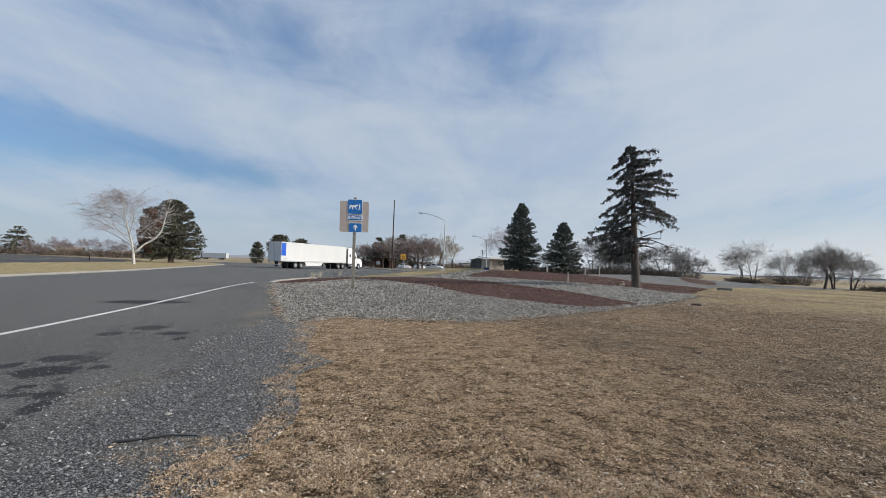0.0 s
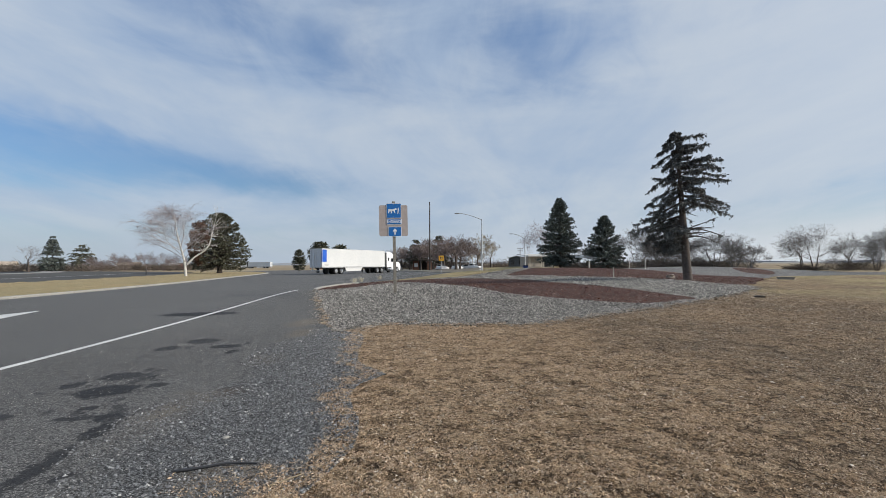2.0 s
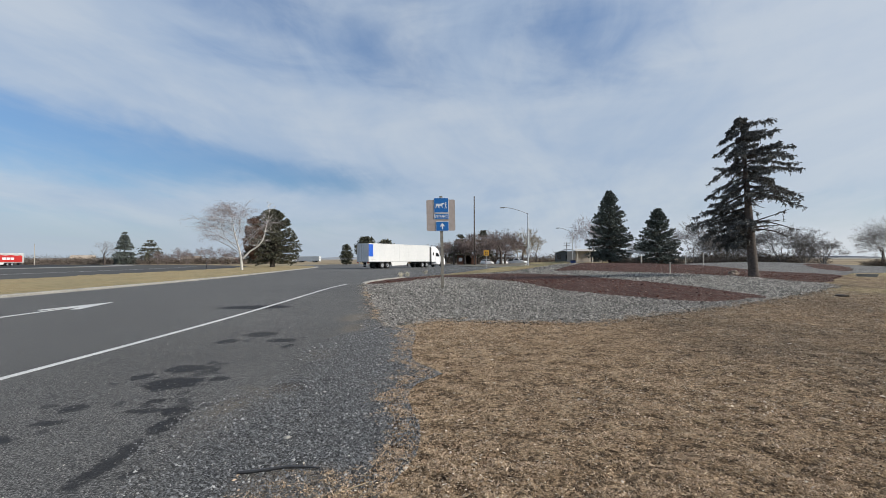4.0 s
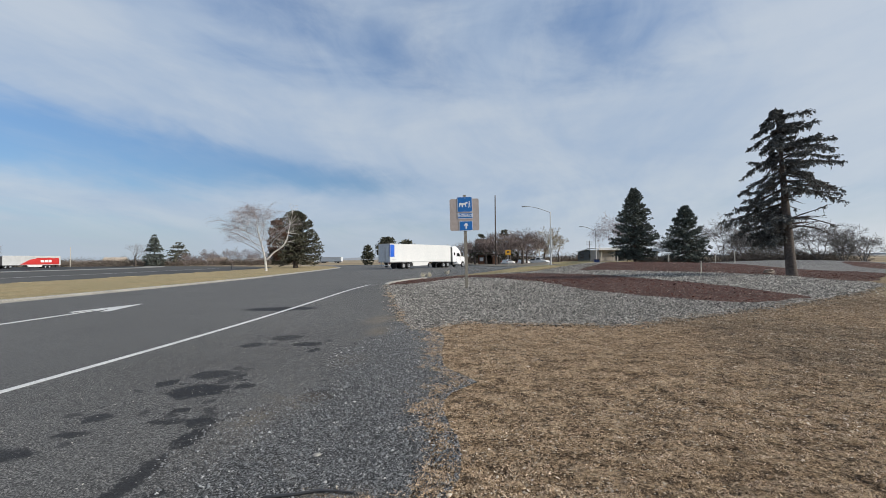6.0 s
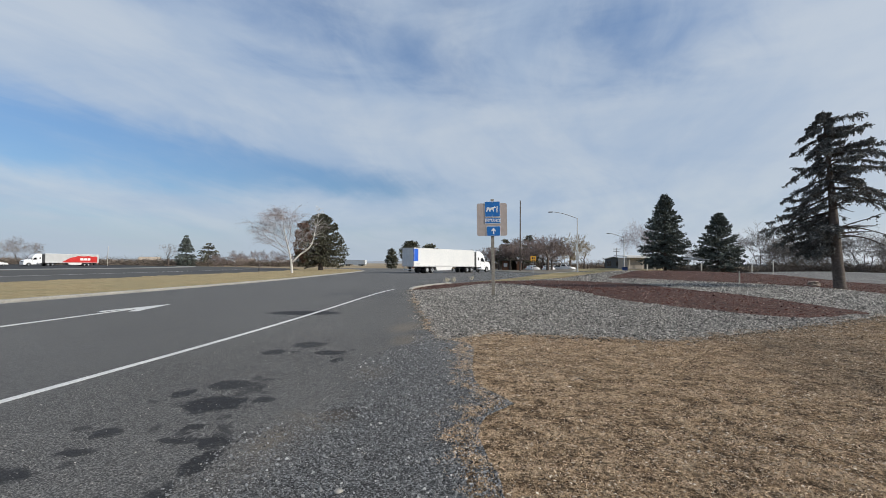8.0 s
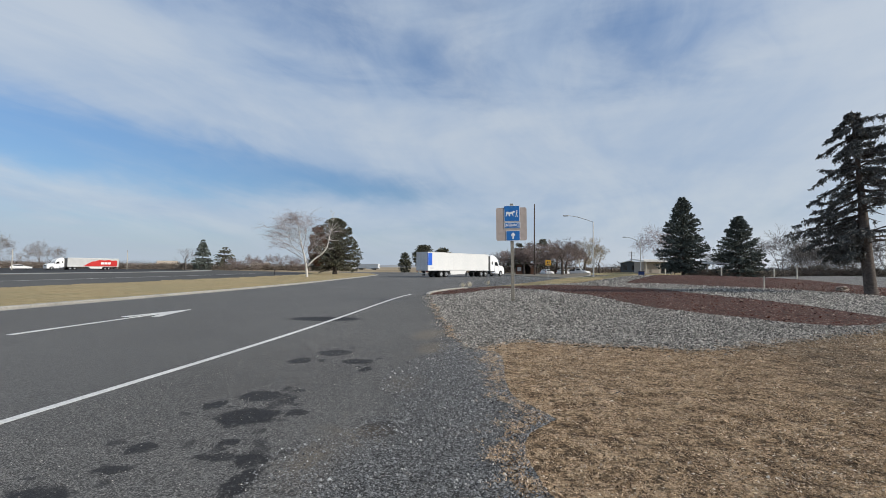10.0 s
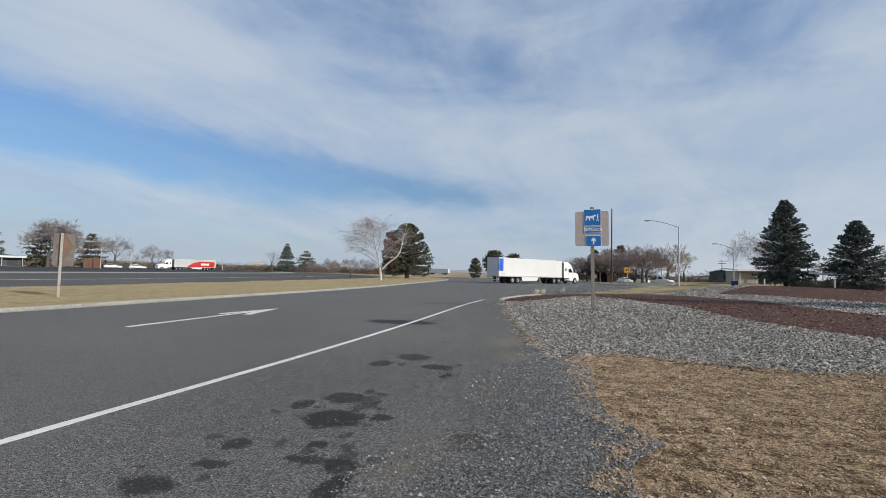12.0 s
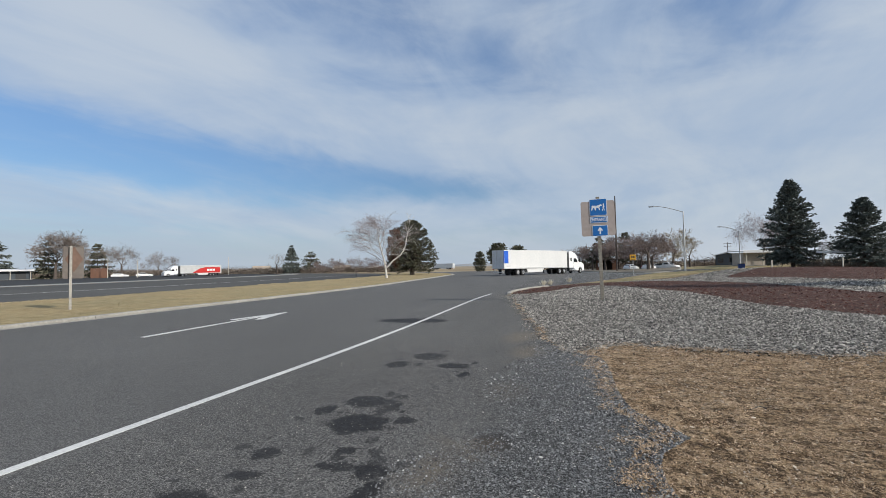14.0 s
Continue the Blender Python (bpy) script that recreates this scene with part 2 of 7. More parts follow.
def asphalt_near():
    s = Nodes("weathered asphalt")
    p = s.pos()
    sep = s.n("ShaderNodeSeparateXYZ")
    s.link(p, sep.inputs[0])
    wob = s.noise(p, 0.9, 5, 0.6)
    fine, grain = s.noise(p, 60, 5, 0.7), s.noise(p, 260, 2, 0.6)
    big = s.noise(p, 0.22, 4, 0.6)
    t = s.math("ADD", s.math("ADD", s.math("MULTIPLY", fine, 0.45), s.math("MULTIPLY", grain, 0.25)), s.math("MULTIPLY", big, 0.3))
    cells = []
    for sc in (150, 84):
        vv = s.n("ShaderNodeTexVoronoi")
        s.link(p, vv.inputs["Vector"])
        vv.inputs["Scale"].default_value = sc
        cc = s.n("ShaderNodeSeparateColor")
        s.link(vv.outputs["Color"], cc.inputs[0])
        cells.append(s.math("SUBTRACT", cc.outputs[0], s.math("MULTIPLY", vv.outputs["Distance"], 0.45)))
    grains = s.math("ADD", s.math("MULTIPLY", cells[0], 0.55), s.math("MULTIPLY", cells[1], 0.45))
    t = s.math("ADD", s.math("MULTIPLY", t, 0.62), s.math("MULTIPLY", grains, 0.55))
    tar = s.ramp(s.range(t, 0.30, 0.68), [(0, (0.060, 0.059, 0.058)), (0.5, (0.114, 0.112, 0.109)), (1, (0.193, 0.189, 0.181))])
    # worn shoulder with exposed stone, beyond the edge line
    edge = s.math("ADD", sep.outputs[0], s.math("MULTIPLY", s.math("SUBTRACT", wob, 0.5), 1.6))
    edge = s.math("ADD", edge, s.math("MULTIPLY", sep.outputs[1], 0.055))
    lane = s.range(edge, -5.6, -4.6)
    worn = s.ramp(s.range(t, 0.30, 0.68), [(0, (0.030, 0.029, 0.028)), (0.45, (0.094, 0.092, 0.088)), (0.8, (0.155, 0.151, 0.144)), (1, (0.24, 0.233, 0.22))])
    col = s.mix(s.math("MULTIPLY", lane, 0.8), tar, worn)
    # pale aggregate chips
    v = s.n("ShaderNodeTexVoronoi")
    s.link(p, v.inputs["Vector"])
    v.inputs["Scale"].default_value = 75
    sepc = s.n("ShaderNodeSeparateColor")
    s.link(v.outputs["Color"], sepc.inputs[0])
    chip = s.math("MULTIPLY", s.range(v.outputs["Distance"], 0.42, 0.25), s.range(sepc.outputs[0], 0.76, 0.88))
    chip = s.math("MULTIPLY", chip, s.math("ADD", s.math("MULTIPLY", lane, 0.65), 0.12))
    col = s.mix(chip, col, (0.38, 0.36, 0.33))
    # loose blue-grey grit toward the verge
    # the lowest tones paint the shade between the loose grains
    grit = s.ramp(s.range(s.math("ADD", s.math("MULTIPLY", grains, 0.75), s.math("MULTIPLY", fine, 0.3)), 0.12, 0.72),
                  [(0, (0.009, 0.009, 0.009)), (0.42, (0.086, 0.088, 0.089)), (0.8, (0.200, 0.204, 0.206)), (1, (0.36, 0.36, 0.355))])
    # the grit widens toward the verge's bend
    gl = s.range(edge, -2.25, -1.55)
    col = s.mix(gl, col, grit)
    tan = s.math("MULTIPLY", s.range(s.noise(p, 0.7, 4, 0.6, 0.5), 0.58, 0.72), s.range(edge, -3.6, -2.2))
    col = s.mix(s.math("MULTIPLY", tan, 0.55), col, (0.15, 0.125, 0.095))
    # stains
    warp = s.vadd(s.scaled(p, (1, 1, 0)), s.scaled(s.vadd(s.noise(p, 5.0, 5, 0.7, colour=True), (-0.5, -0.5, -0.5)), (0.28, 0.28, 0)))
    warp = s.vadd(warp, s.scaled(s.vadd(s.noise(p, 24, 4, 0.7, colour=True), (-0.5, -0.5, -0.5)), (0.10, 0.10, 0)))
    total = None
    for x, y, a, b, k in STAINS + satellites():
        d = s.vadd(warp, (-x, -y, 0))
        m = s.n("ShaderNodeMapping")
        m.vector_type = "TEXTURE"
        m.inputs["Rotation"].default_value = (0, 0, radians(7))
        m.inputs["Scale"].default_value = (a, b, 1)
        s.link(d, m.inputs["Vector"])
        ln = s.n("ShaderNodeVectorMath")
        ln.operation = "LENGTH"
        s.link(m.outputs[0], ln.inputs[0])
        g = s.range(ln.outputs["Value"], 1.16, 0.82, 0, k)
        total = g if total is None else s.math("MAXIMUM", total, g)
    total = s.math("MULTIPLY", total, s.range(s.noise(p, 9, 6, 0.75), 0.34, 0.48, 0.55, 1.0))
    col = s.mix(s.math("MULTIPLY", total, 0.96), col, (0.014, 0.013, 0.013))
    # dusty tan patches near the verge
    for x, y, a, b, k in DUST:
        m = s.n("ShaderNodeMapping")
        m.vector_type = "TEXTURE"
        m.inputs["Scale"].default_value = (a, b, 1)
        s.link(s.vadd(warp, (-x, -y, 0)), m.inputs["Vector"])
        ln = s.n("ShaderNodeVectorMath")
        ln.operation = "LENGTH"
        s.link(m.outputs[0], ln.inputs[0])
        col = s.mix(s.math("MULTIPLY", s.range(ln.outputs["Value"], 1.3, 0.3, 0, k), s.range(fine, 0.35, 0.6)), col, (0.24, 0.185, 0.125))
    # long fine cracks and seams
    cr = s.voronoi(s.vadd(p, s.scaled(s.noise(p, 1.5, 4, colour=True), (0.5, 0.5, 0))), 0.22, feature="DISTANCE_TO_EDGE")
    crack = s.math("MULTIPLY", s.range(cr, 0.010, 0.002), s.range(s.noise(p, 0.4, 2), 0.48, 0.6))
    col = s.mix(s.math("MULTIPLY", crack, 0.2), col, (0.03, 0.03, 0.032))
    h = s.math("ADD", s.math("MULTIPLY", fine, 0.4), s.math("MULTIPLY", grains, s.math("ADD", s.math("MULTIPLY", gl, 0.8), 0.35)))
    return s.done(col, s.range(total, 0, 1, 0.9, 0.72), h, 0.85, 0.012, spec=0.3)


def turf_tone(s, p):
    """Broad patches: 0 straw-coloured, 1 greyer and trodden, more so away from the road."""
    sep = s.n("ShaderNodeSeparateXYZ")
    s.link(p, sep.inputs[0])
    big, mid = s.noise(p, 0.30, 4, 0.6), s.noise(p, 1.7, 5, 0.65)
    v = s.math("ADD", s.math("MULTIPLY", mid, 0.55), s.math("MULTIPLY", big, 0.45))
    v = s.math("ADD", v, s.range(sep.outputs[0], -0.5, 5, -0.17, 0.12))
    return s.range(v, 0.45, 0.72)


def blade_mat():
    s = Nodes("dead grass blades")
    p = s.pos()
    straw = s.ramp(s.island(), [(0, (0.160, 0.109, 0.068)), (0.25, (0.370, 0.259, 0.162)), (0.7, (0.579, 0.426, 0.273)), (1, (0.739, 0.579, 0.407))])
    grey = s.ramp(s.island(), [(0, (0.096, 0.068, 0.046)), (0.35, (0.239, 0.175, 0.117)), (0.8, (0.443, 0.340, 0.233)), (1, (0.724, 0.595, 0.455))])
    return s.done(s.mix(turf_tone(s, p), straw, grey), 0.85, spec=0.2)


def dry_turf():
    s = Nodes("dry winter turf")
    p = s.pos()
    sep = s.n("ShaderNodeSeparateXYZ")
    s.link(p, sep.inputs[0])
    fine, mid, big = s.noise(p, 38, 6, 0.7), s.noise(p, 3.0, 5, 0.65), s.noise(p, 0.16, 4, 0.6)
    grain = s.noise(s.scaled(p, (1, 1, 0.3)), 150, 3, 0.7)
    t = s.math("ADD", s.math("MULTIPLY", fine, 0.4), s.math("MULTIPLY", mid, 0.3))
    t = s.math("ADD", t, s.math("MULTIPLY", grain, 0.3))
    col = s.ramp(s.range(t, 0.41, 0.60), [(0, (0.085, 0.055, 0.034)), (0.4, (0.345, 0.236, 0.142)), (0.75, (0.58, 0.412, 0.256)), (1, (0.74, 0.57, 0.39))])
    grey = s.ramp(s.range(t, 0.41, 0.60), [(0, (0.062, 0.045, 0.031)), (0.5, (0.215, 0.158, 0.106)), (1, (0.46, 0.362, 0.258))])
    col = s.mix(turf_tone(s, p), col, grey)
    # shade between the tufts, along with some duff, painted as a dark tone
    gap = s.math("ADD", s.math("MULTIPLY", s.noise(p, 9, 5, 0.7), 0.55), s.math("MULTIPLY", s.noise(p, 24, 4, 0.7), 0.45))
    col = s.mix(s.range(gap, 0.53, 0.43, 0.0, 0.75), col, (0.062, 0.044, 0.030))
    # a greener sweep of watered lawn further out
    d = s.math("ADD", sep.outputs[1], s.math("MULTIPLY", sep.outputs[0], 0.35))
    far = s.math("MULTIPLY", s.range(d, 19, 27), s.range(s.noise(p, 0.10, 3), 0.38, 0.62))
    lawn = s.ramp(s.range(t, 0.41, 0.60), [(0, (0.16, 0.13, 0.065)), (0.5, (0.33, 0.27, 0.14)), (1, (0.52, 0.43, 0.26))])
    col = s.mix(s.math("MULTIPLY", far, 0.85), col, lawn)
    # open country beyond: straw fields and grey scrub in broad strips
    ln = s.n("ShaderNodeVectorMath")
    ln.operation = "LENGTH"
    s.link(p, ln.inputs[0])
    fields = s.noise(s.scaled(p, (0.0035, 0.012, 0)), 1.0, 4, 0.6)
    land = s.ramp(s.range(fields, 0.3, 0.7), [(0, (0.16, 0.12, 0.085)), (0.4, (0.30, 0.23, 0.145)), (0.7, (0.36, 0.30, 0.20)), (1, (0.20, 0.17, 0.14))])
    col = s.mix(s.range(ln.outputs["Value"], 70, 130), col, land)
    # distance haze, mixed into the far ground's colour as grey
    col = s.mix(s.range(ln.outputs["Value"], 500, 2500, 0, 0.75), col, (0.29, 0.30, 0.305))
    return s.done(col, 0.95, s.math("ADD", s.math("ADD", fine, grain), s.math("MULTIPLY", gap, 2.0)), 1.0, 0.035, spec=0.15)


def grass_strip(name, tone):
    s = Nodes(name)
    p = s.pos()
    fine, mid, big = s.noise(p, 30, 6, 0.7), s.noise(p, 2.0, 5, 0.65), s.noise(p, 0.25, 4, 0.6)
    t = s.math("ADD", s.math("MULTIPLY", fine, 0.5), s.math("ADD", s.math("MULTIPLY", mid, 0.3), s.math("MULTIPLY", big, 0.2)))
    straw = s.ramp(s.range(t, 0.35, 0.65), [(0, (0.21, 0.155, 0.08)), (0.5, (0.40, 0.31, 0.17)), (1, (0.56, 0.45, 0.27))])
    green = s.ramp(s.range(t, 0.35, 0.65), [(0, (0.09, 0.082, 0.040)), (0.5, (0.17, 0.155, 0.082)), (1, (0.28, 0.25, 0.15))])
    return s.done(s.mix(s.math("MULTIPLY", s.range(big, 0.35, 0.6), tone), straw, green), 0.95, fine, 0.9, 0.04, spec=0.15)


def bed(name, stops, scale):
    s = Nodes(name)
    p = s.pos()
    v = s.n("ShaderNodeTexVoronoi")
    s.link(p, v.inputs["Vector"])
    v.inputs["Scale"].default_value = scale
    sc = s.n("ShaderNodeSeparateColor")
    s.link(v.outputs["Color"], sc.inputs[0])
    c = s.ramp(sc.outputs[0], stops)
    g = s.noise(p, 0.5, 4)
    f = s.noise(p, scale * 3, 3)
    c = s.mix(0.7, c, s.ramp(s.math("ADD", s.math("MULTIPLY", g, 0.5), s.math("MULTIPLY", f, 0.5)), [(0.3, (0.5, 0.5, 0.5)), (0.7, (1.3, 1.3, 1.3))]), "MULTIPLY")
    # shade in the gaps between pieces, painted near-black
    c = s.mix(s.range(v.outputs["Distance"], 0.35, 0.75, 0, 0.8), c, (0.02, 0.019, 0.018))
    return s.done(c, 0.9, s.math("SUBTRACT", 1.0, v.outputs["Distance"]), 1.0, 0.5 / scale, spec=0.25)


STONE_STOPS = [(0, (0.018, 0.017, 0.016)), (0.36, (0.134, 0.126, 0.113)), (0.74, (0.328, 0.308, 0.276)), (1, (0.61, 0.57, 0.51))]
MULCH_STOPS = [(0, (0.029, 0.011, 0.008)), (0.5, (0.094, 0.031, 0.019)), (0.88, (0.138, 0.049, 0.030)), (0.93, (0.28, 0.19, 0.145)), (1, (0.52, 0.41, 0.33))]
M = {}
M["turf"] = dry_turf()
M["asphalt"] = asphalt_near()
M["median"] = grass_strip("straw and green median grass", 0.5)
M["verge"] = grass_strip("olive verge grass", 1.0)
M["dirt"] = surface("trodden earth with thin dry grass", (0.10, 0.085, 0.065), (0.22, 0.19, 0.14), 6, 0.95, 0.4, 0.6)
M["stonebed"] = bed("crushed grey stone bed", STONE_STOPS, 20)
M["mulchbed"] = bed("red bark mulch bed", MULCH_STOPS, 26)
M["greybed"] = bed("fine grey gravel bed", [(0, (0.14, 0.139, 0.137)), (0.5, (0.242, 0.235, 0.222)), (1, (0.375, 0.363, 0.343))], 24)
M["stones"] = scatter("crushed grey stones", STONE_STOPS, 0.8)
M["mulch"] = scatter("red bark chips", MULCH_STOPS, 0.9)
M["grit"] = scatter("blue-grey grit", [(0, (0.029, 0.029, 0.030)), (0.5, (0.132, 0.133, 0.134)), (0.92, (0.286, 0.288, 0.289)), (1, (0.538, 0.526, 0.504))], 0.75)
M["blades"] = blade_mat()
M["medblades"] = scatter("median grass blades", [(0, (0.24, 0.19, 0.105)), (0.5, (0.37, 0.30, 0.175)), (1, (0.52, 0.43, 0.28))], 0.85, 0.2)
M["paint"] = surface("worn white road paint", (0.44, 0.44, 0.43), (0.68, 0.68, 0.66), 40, 0.7, 1.5, 0.3)
M["concrete"] = surface("weathered concrete", (0.21, 0.20, 0.18), (0.37, 0.355, 0.32), 14, 0.9, 0.8, 0.3)
M["road2"] = surface("grey patched road asphalt", (0.072, 0.071, 0.069), (0.130, 0.128, 0.124), 6, 0.95, 0.06, 0.3, spec=0.05)
M["road3"] = surface("dark fresh asphalt", (0.035, 0.036, 0.038), (0.06, 0.061, 0.063), 6, 0.95, 0.1, 0.3, spec=0.15)
M["wood"] = surface("weathered grey timber post", (0.16, 0.14, 0.115), (0.34, 0.31, 0.26), 22, 0.9, 3, 0.4)
M["greywood"] = surface("grey weathered timber", (0.24, 0.23, 0.21), (0.42, 0.40, 0.37), 18, 0.9, 3, 0.4)
M["tanwall"] = surface("tan painted block wall", (0.32, 0.285, 0.25), (0.42, 0.375, 0.33), 5, 0.9, 0.8, 0.1)
M["paletuft"] = surface("bleached dry grass stems", (0.58, 0.52, 0.40), (0.76, 0.70, 0.57), 9, 0.9, 2, 0.2)
M["rustplate"] = surface("rust-tinted sign plate", (0.115, 0.070, 0.052), (0.18, 0.115, 0.088), 4, 0.8, 1.2, 0.1)
M["tanrock"] = surface("pale tan pitted rock", (0.30, 0.235, 0.185), (0.55, 0.46, 0.38), 12, 0.9, 1, 0.6)
M["palewood"] = surface("sun-bleached timber", (0.38, 0.35, 0.30), (0.58, 0.54, 0.47), 18, 0.9, 3, 0.4)
M["tanback"] = surface("tan sign board back", (0.39, 0.325, 0.29), (0.47, 0.40, 0.365), 5, 0.55, 1, 0.05)
M["blue"] = surface("blue sign sheeting", (0.006, 0.125, 0.40), (0.010, 0.155, 0.47), 9, 0.4, 1.2, 0.02)
M["signwhite"] = surface("white sign sheeting", (0.70, 0.72, 0.74), (0.82, 0.83, 0.84), 9, 0.45, 1.2, 0.02)
M["galv"] = surface("galvanised steel", (0.42, 0.43, 0.43), (0.56, 0.565, 0.57), 9, 0.55, 1.0, 0.05, 0.25)
M["yellow"] = surface("amber sign sheeting", (0.60, 0.30, 0.02), (0.72, 0.38, 0.03), 9, 0.5, 1.5, 0.02)
M["black"] = surface("black rubber", (0.012, 0.012, 0.013), (0.028, 0.028, 0.03), 20, 0.85, 3, 0.2)
M["dark"] = surface("dark painted steel", (0.02, 0.021, 0.024), (0.045, 0.046, 0.05), 10, 0.6, 2, 0.1)
M["truckwhite"] = surface("white trailer paint", (0.62, 0.63, 0.63), (0.71, 0.71, 0.70), 3, 0.4, 0.4, 0.02)
M["cabwhite"] = surface("glossy white cab paint", (0.76, 0.77, 0.78), (0.84, 0.84, 0.84), 3, 0.25, 0.4, 0.01)
# on the rear doors: white toned darker and bluer for the shaded face
M["trailerrear"] = surface("blue-grey trailer panels", (0.50, 0.53, 0.57), (0.60, 0.63, 0.66), 5, 0.4, 0.6, 0.05)
M["decalblue"] = surface("bright blue trailer wrap", (0.010, 0.09, 0.50), (0.014, 0.115, 0.58), 4, 0.4, 1, 0.02)
M["red"] = surface("red trailer wrap", (0.42, 0.018, 0.018), (0.55, 0.03, 0.025), 4, 0.4, 0.6, 0.02)
M["chrome"] = surface("polished wheel metal", (0.52, 0.53, 0.55), (0.68, 0.69, 0.70), 12, 0.3, 2, 0.05, 0.9)
M["taillight"] = surface("red lamp lens", (0.32, 0.012, 0.012), (0.42, 0.02, 0.02), 20, 0.3, 4, 0.02)
M["lamp"] = surface("clear lamp lens", (0.55, 0.56, 0.58), (0.7, 0.7, 0.72), 20, 0.15, 4, 0.02)
M["pine_leaf"] = scatter("dark conifer needles", [(0, (0.050, 0.053, 0.038)), (0.5, (0.098, 0.100, 0.070)), (1, (0.17, 0.165, 0.118))], 0.8, 0.25)
M["blue_leaf"] = scatter("blue-green spruce needles", [(0, (0.068, 0.080, 0.072)), (0.5, (0.108, 0.124, 0.110)), (1, (0.150, 0.168, 0.148))], 0.8, 0.25)
M["old_leaf"] = scatter("thin old spruce needles", [(0, (0.082, 0.086, 0.084)), (0.5, (0.142, 0.146, 0.141)), (1, (0.22, 0.22, 0.206))], 0.85, 0.2)
M["rust_leaf"] = scatter("dead rust-brown needles", [(0, (0.07, 0.040, 0.029)), (0.5, (0.14, 0.084, 0.060)), (1, (0.22, 0.135, 0.10))], 0.9, 0.2)
M["bark"] = surface("furrowed brown bark", (0.056, 0.045, 0.039), (0.130, 0.105, 0.090), 9, 0.95, 1.2, 0.8, dist=0.04)
M["twig"] = surface("grey-brown winter twigs", (0.17, 0.14, 0.125), (0.30, 0.255, 0.225), 4, 0.95, 0.5, 0.3)
M["greytwig"] = surface("dark grey winter twigs", (0.105, 0.094, 0.090), (0.195, 0.178, 0.170), 4, 0.95, 0.5, 0.3)
M["redtwig"] = surface("reddish winter twigs", (0.145, 0.112, 0.104), (0.255, 0.20, 0.185), 4, 0.95, 0.5, 0.3)
M["goldtwig"] = surface("straw-coloured winter twigs", (0.24, 0.195, 0.125), (0.38, 0.31, 0.21), 4, 0.95, 0.5, 0.3)
M["birchbark"] = surface("white birch bark", (0.38, 0.36, 0.33), (0.68, 0.66, 0.62), 5, 0.8, 0.9, 0.3)
M["birchlimb"] = surface("grey-white birch limbs", (0.28, 0.255, 0.255), (0.46, 0.43, 0.42), 4, 0.9, 0.5, 0.3)
M["birchtwig"] = surface("mauve-grey birch twigs", (0.27, 0.23, 0.235), (0.40, 0.35, 0.355), 4, 0.9, 0.5, 0.3)
M["scrub"] = scatter("grey winter scrub", [(0, (0.09, 0.073, 0.062)), (0.5, (0.17, 0.14, 0.12)), (1, (0.29, 0.245, 0.205))], 0.95, 0.15)
M["darkwall"] = surface("dark brown siding", (0.045, 0.036, 0.030), (0.085, 0.068, 0.056), 10, 0.85, 1.0, 0.3)
M["bluewall"] = surface("slate blue siding", (0.045, 0.055, 0.068), (0.075, 0.09, 0.105), 10, 0.8, 1.0, 0.3)
M["roofwhite"] = surface("white metal roofing", (0.62, 0.63, 0.64), (0.76, 0.76, 0.76), 4, 0.45, 0.5, 0.05)
M["brownfence"] = surface("brown stained boards", (0.10, 0.05, 0.032), (0.19, 0.10, 0.068), 12, 0.9, 1.5, 0.4)
M["bin"] = surface("blue plastic", (0.02, 0.045, 0.16), (0.03, 0.065, 0.22), 8, 0.5, 2, 0.05)
M["rock"] = surface("pale sandstone", (0.33, 0.27, 0.21), (0.55, 0.46, 0.37), 9, 0.9, 2, 0.6, dist=0.03)
M["rust"] = surface("rust-streaked grey board", (0.115, 0.100, 0.092), (0.175, 0.152, 0.138), 3.5, 0.8, 1.1, 0.1)
M["carpale"] = surface("white car paint", (0.66, 0.67, 0.68), (0.76, 0.76, 0.76), 3, 0.25, 0.4, 0.01)
M["cardark"] = surface("dark grey car paint", (0.03, 0.032, 0.038), (0.05, 0.052, 0.058), 3, 0.25, 0.4, 0.01)
# the hills' blue-grey holds the haze of distance in the colour itself
M["hill"] = surface("far hills coloured as haze", (0.24, 0.265, 0.305), (0.30, 0.315, 0.335), 0.01, 1.0, 0.002, 0.0)


def glass_mat():
    s = Nodes("tinted car glass")
    s.bsdf.inputs["Transmission Weight"].default_value = 0.25
    return s.done((0.02, 0.024, 0.028), 0.05)


M["glass"] = glass_mat()

# ---------------------------------------------------------------- mesh helpers
def mesh_of(name, verts, faces, mat=None, smooth=False):
    me = bpy.data.meshes.new(name)
    me.from_pydata([tuple(v) for v in verts], [], [tuple(f) for f in faces])
    if mat:
        me.materials.append(mat)
    if smooth:
        me.polygons.foreach_set("use_smooth", [True] * len(me.polygons))
    me.update()
    return me


def tri_mesh(name, verts, tris, mat, smooth=False):
    """A large triangle mesh straight from arrays."""
    verts, tris = np.asarray(verts, np.float32), np.asarray(tris, np.int32)
    me = bpy.data.meshes.new(name)
    me.vertices.add(len(verts))
    me.vertices.foreach_set("co", verts.ravel())
    me.loops.add(tris.size)
    me.loops.foreach_set("vertex_index", tris.ravel())
    me.polygons.add(len(tris))
    me.polygons.foreach_set("loop_start", np.arange(0, tris.size, 3, dtype=np.int32))
    me.polygons.foreach_set("loop_total", np.full(len(tris), 3, np.int32))
    if smooth:
        me.polygons.foreach_set("use_smooth", np.ones(len(tris), bool))
    me.materials.append(mat)
    me.update(calc_edges=True)
    return me


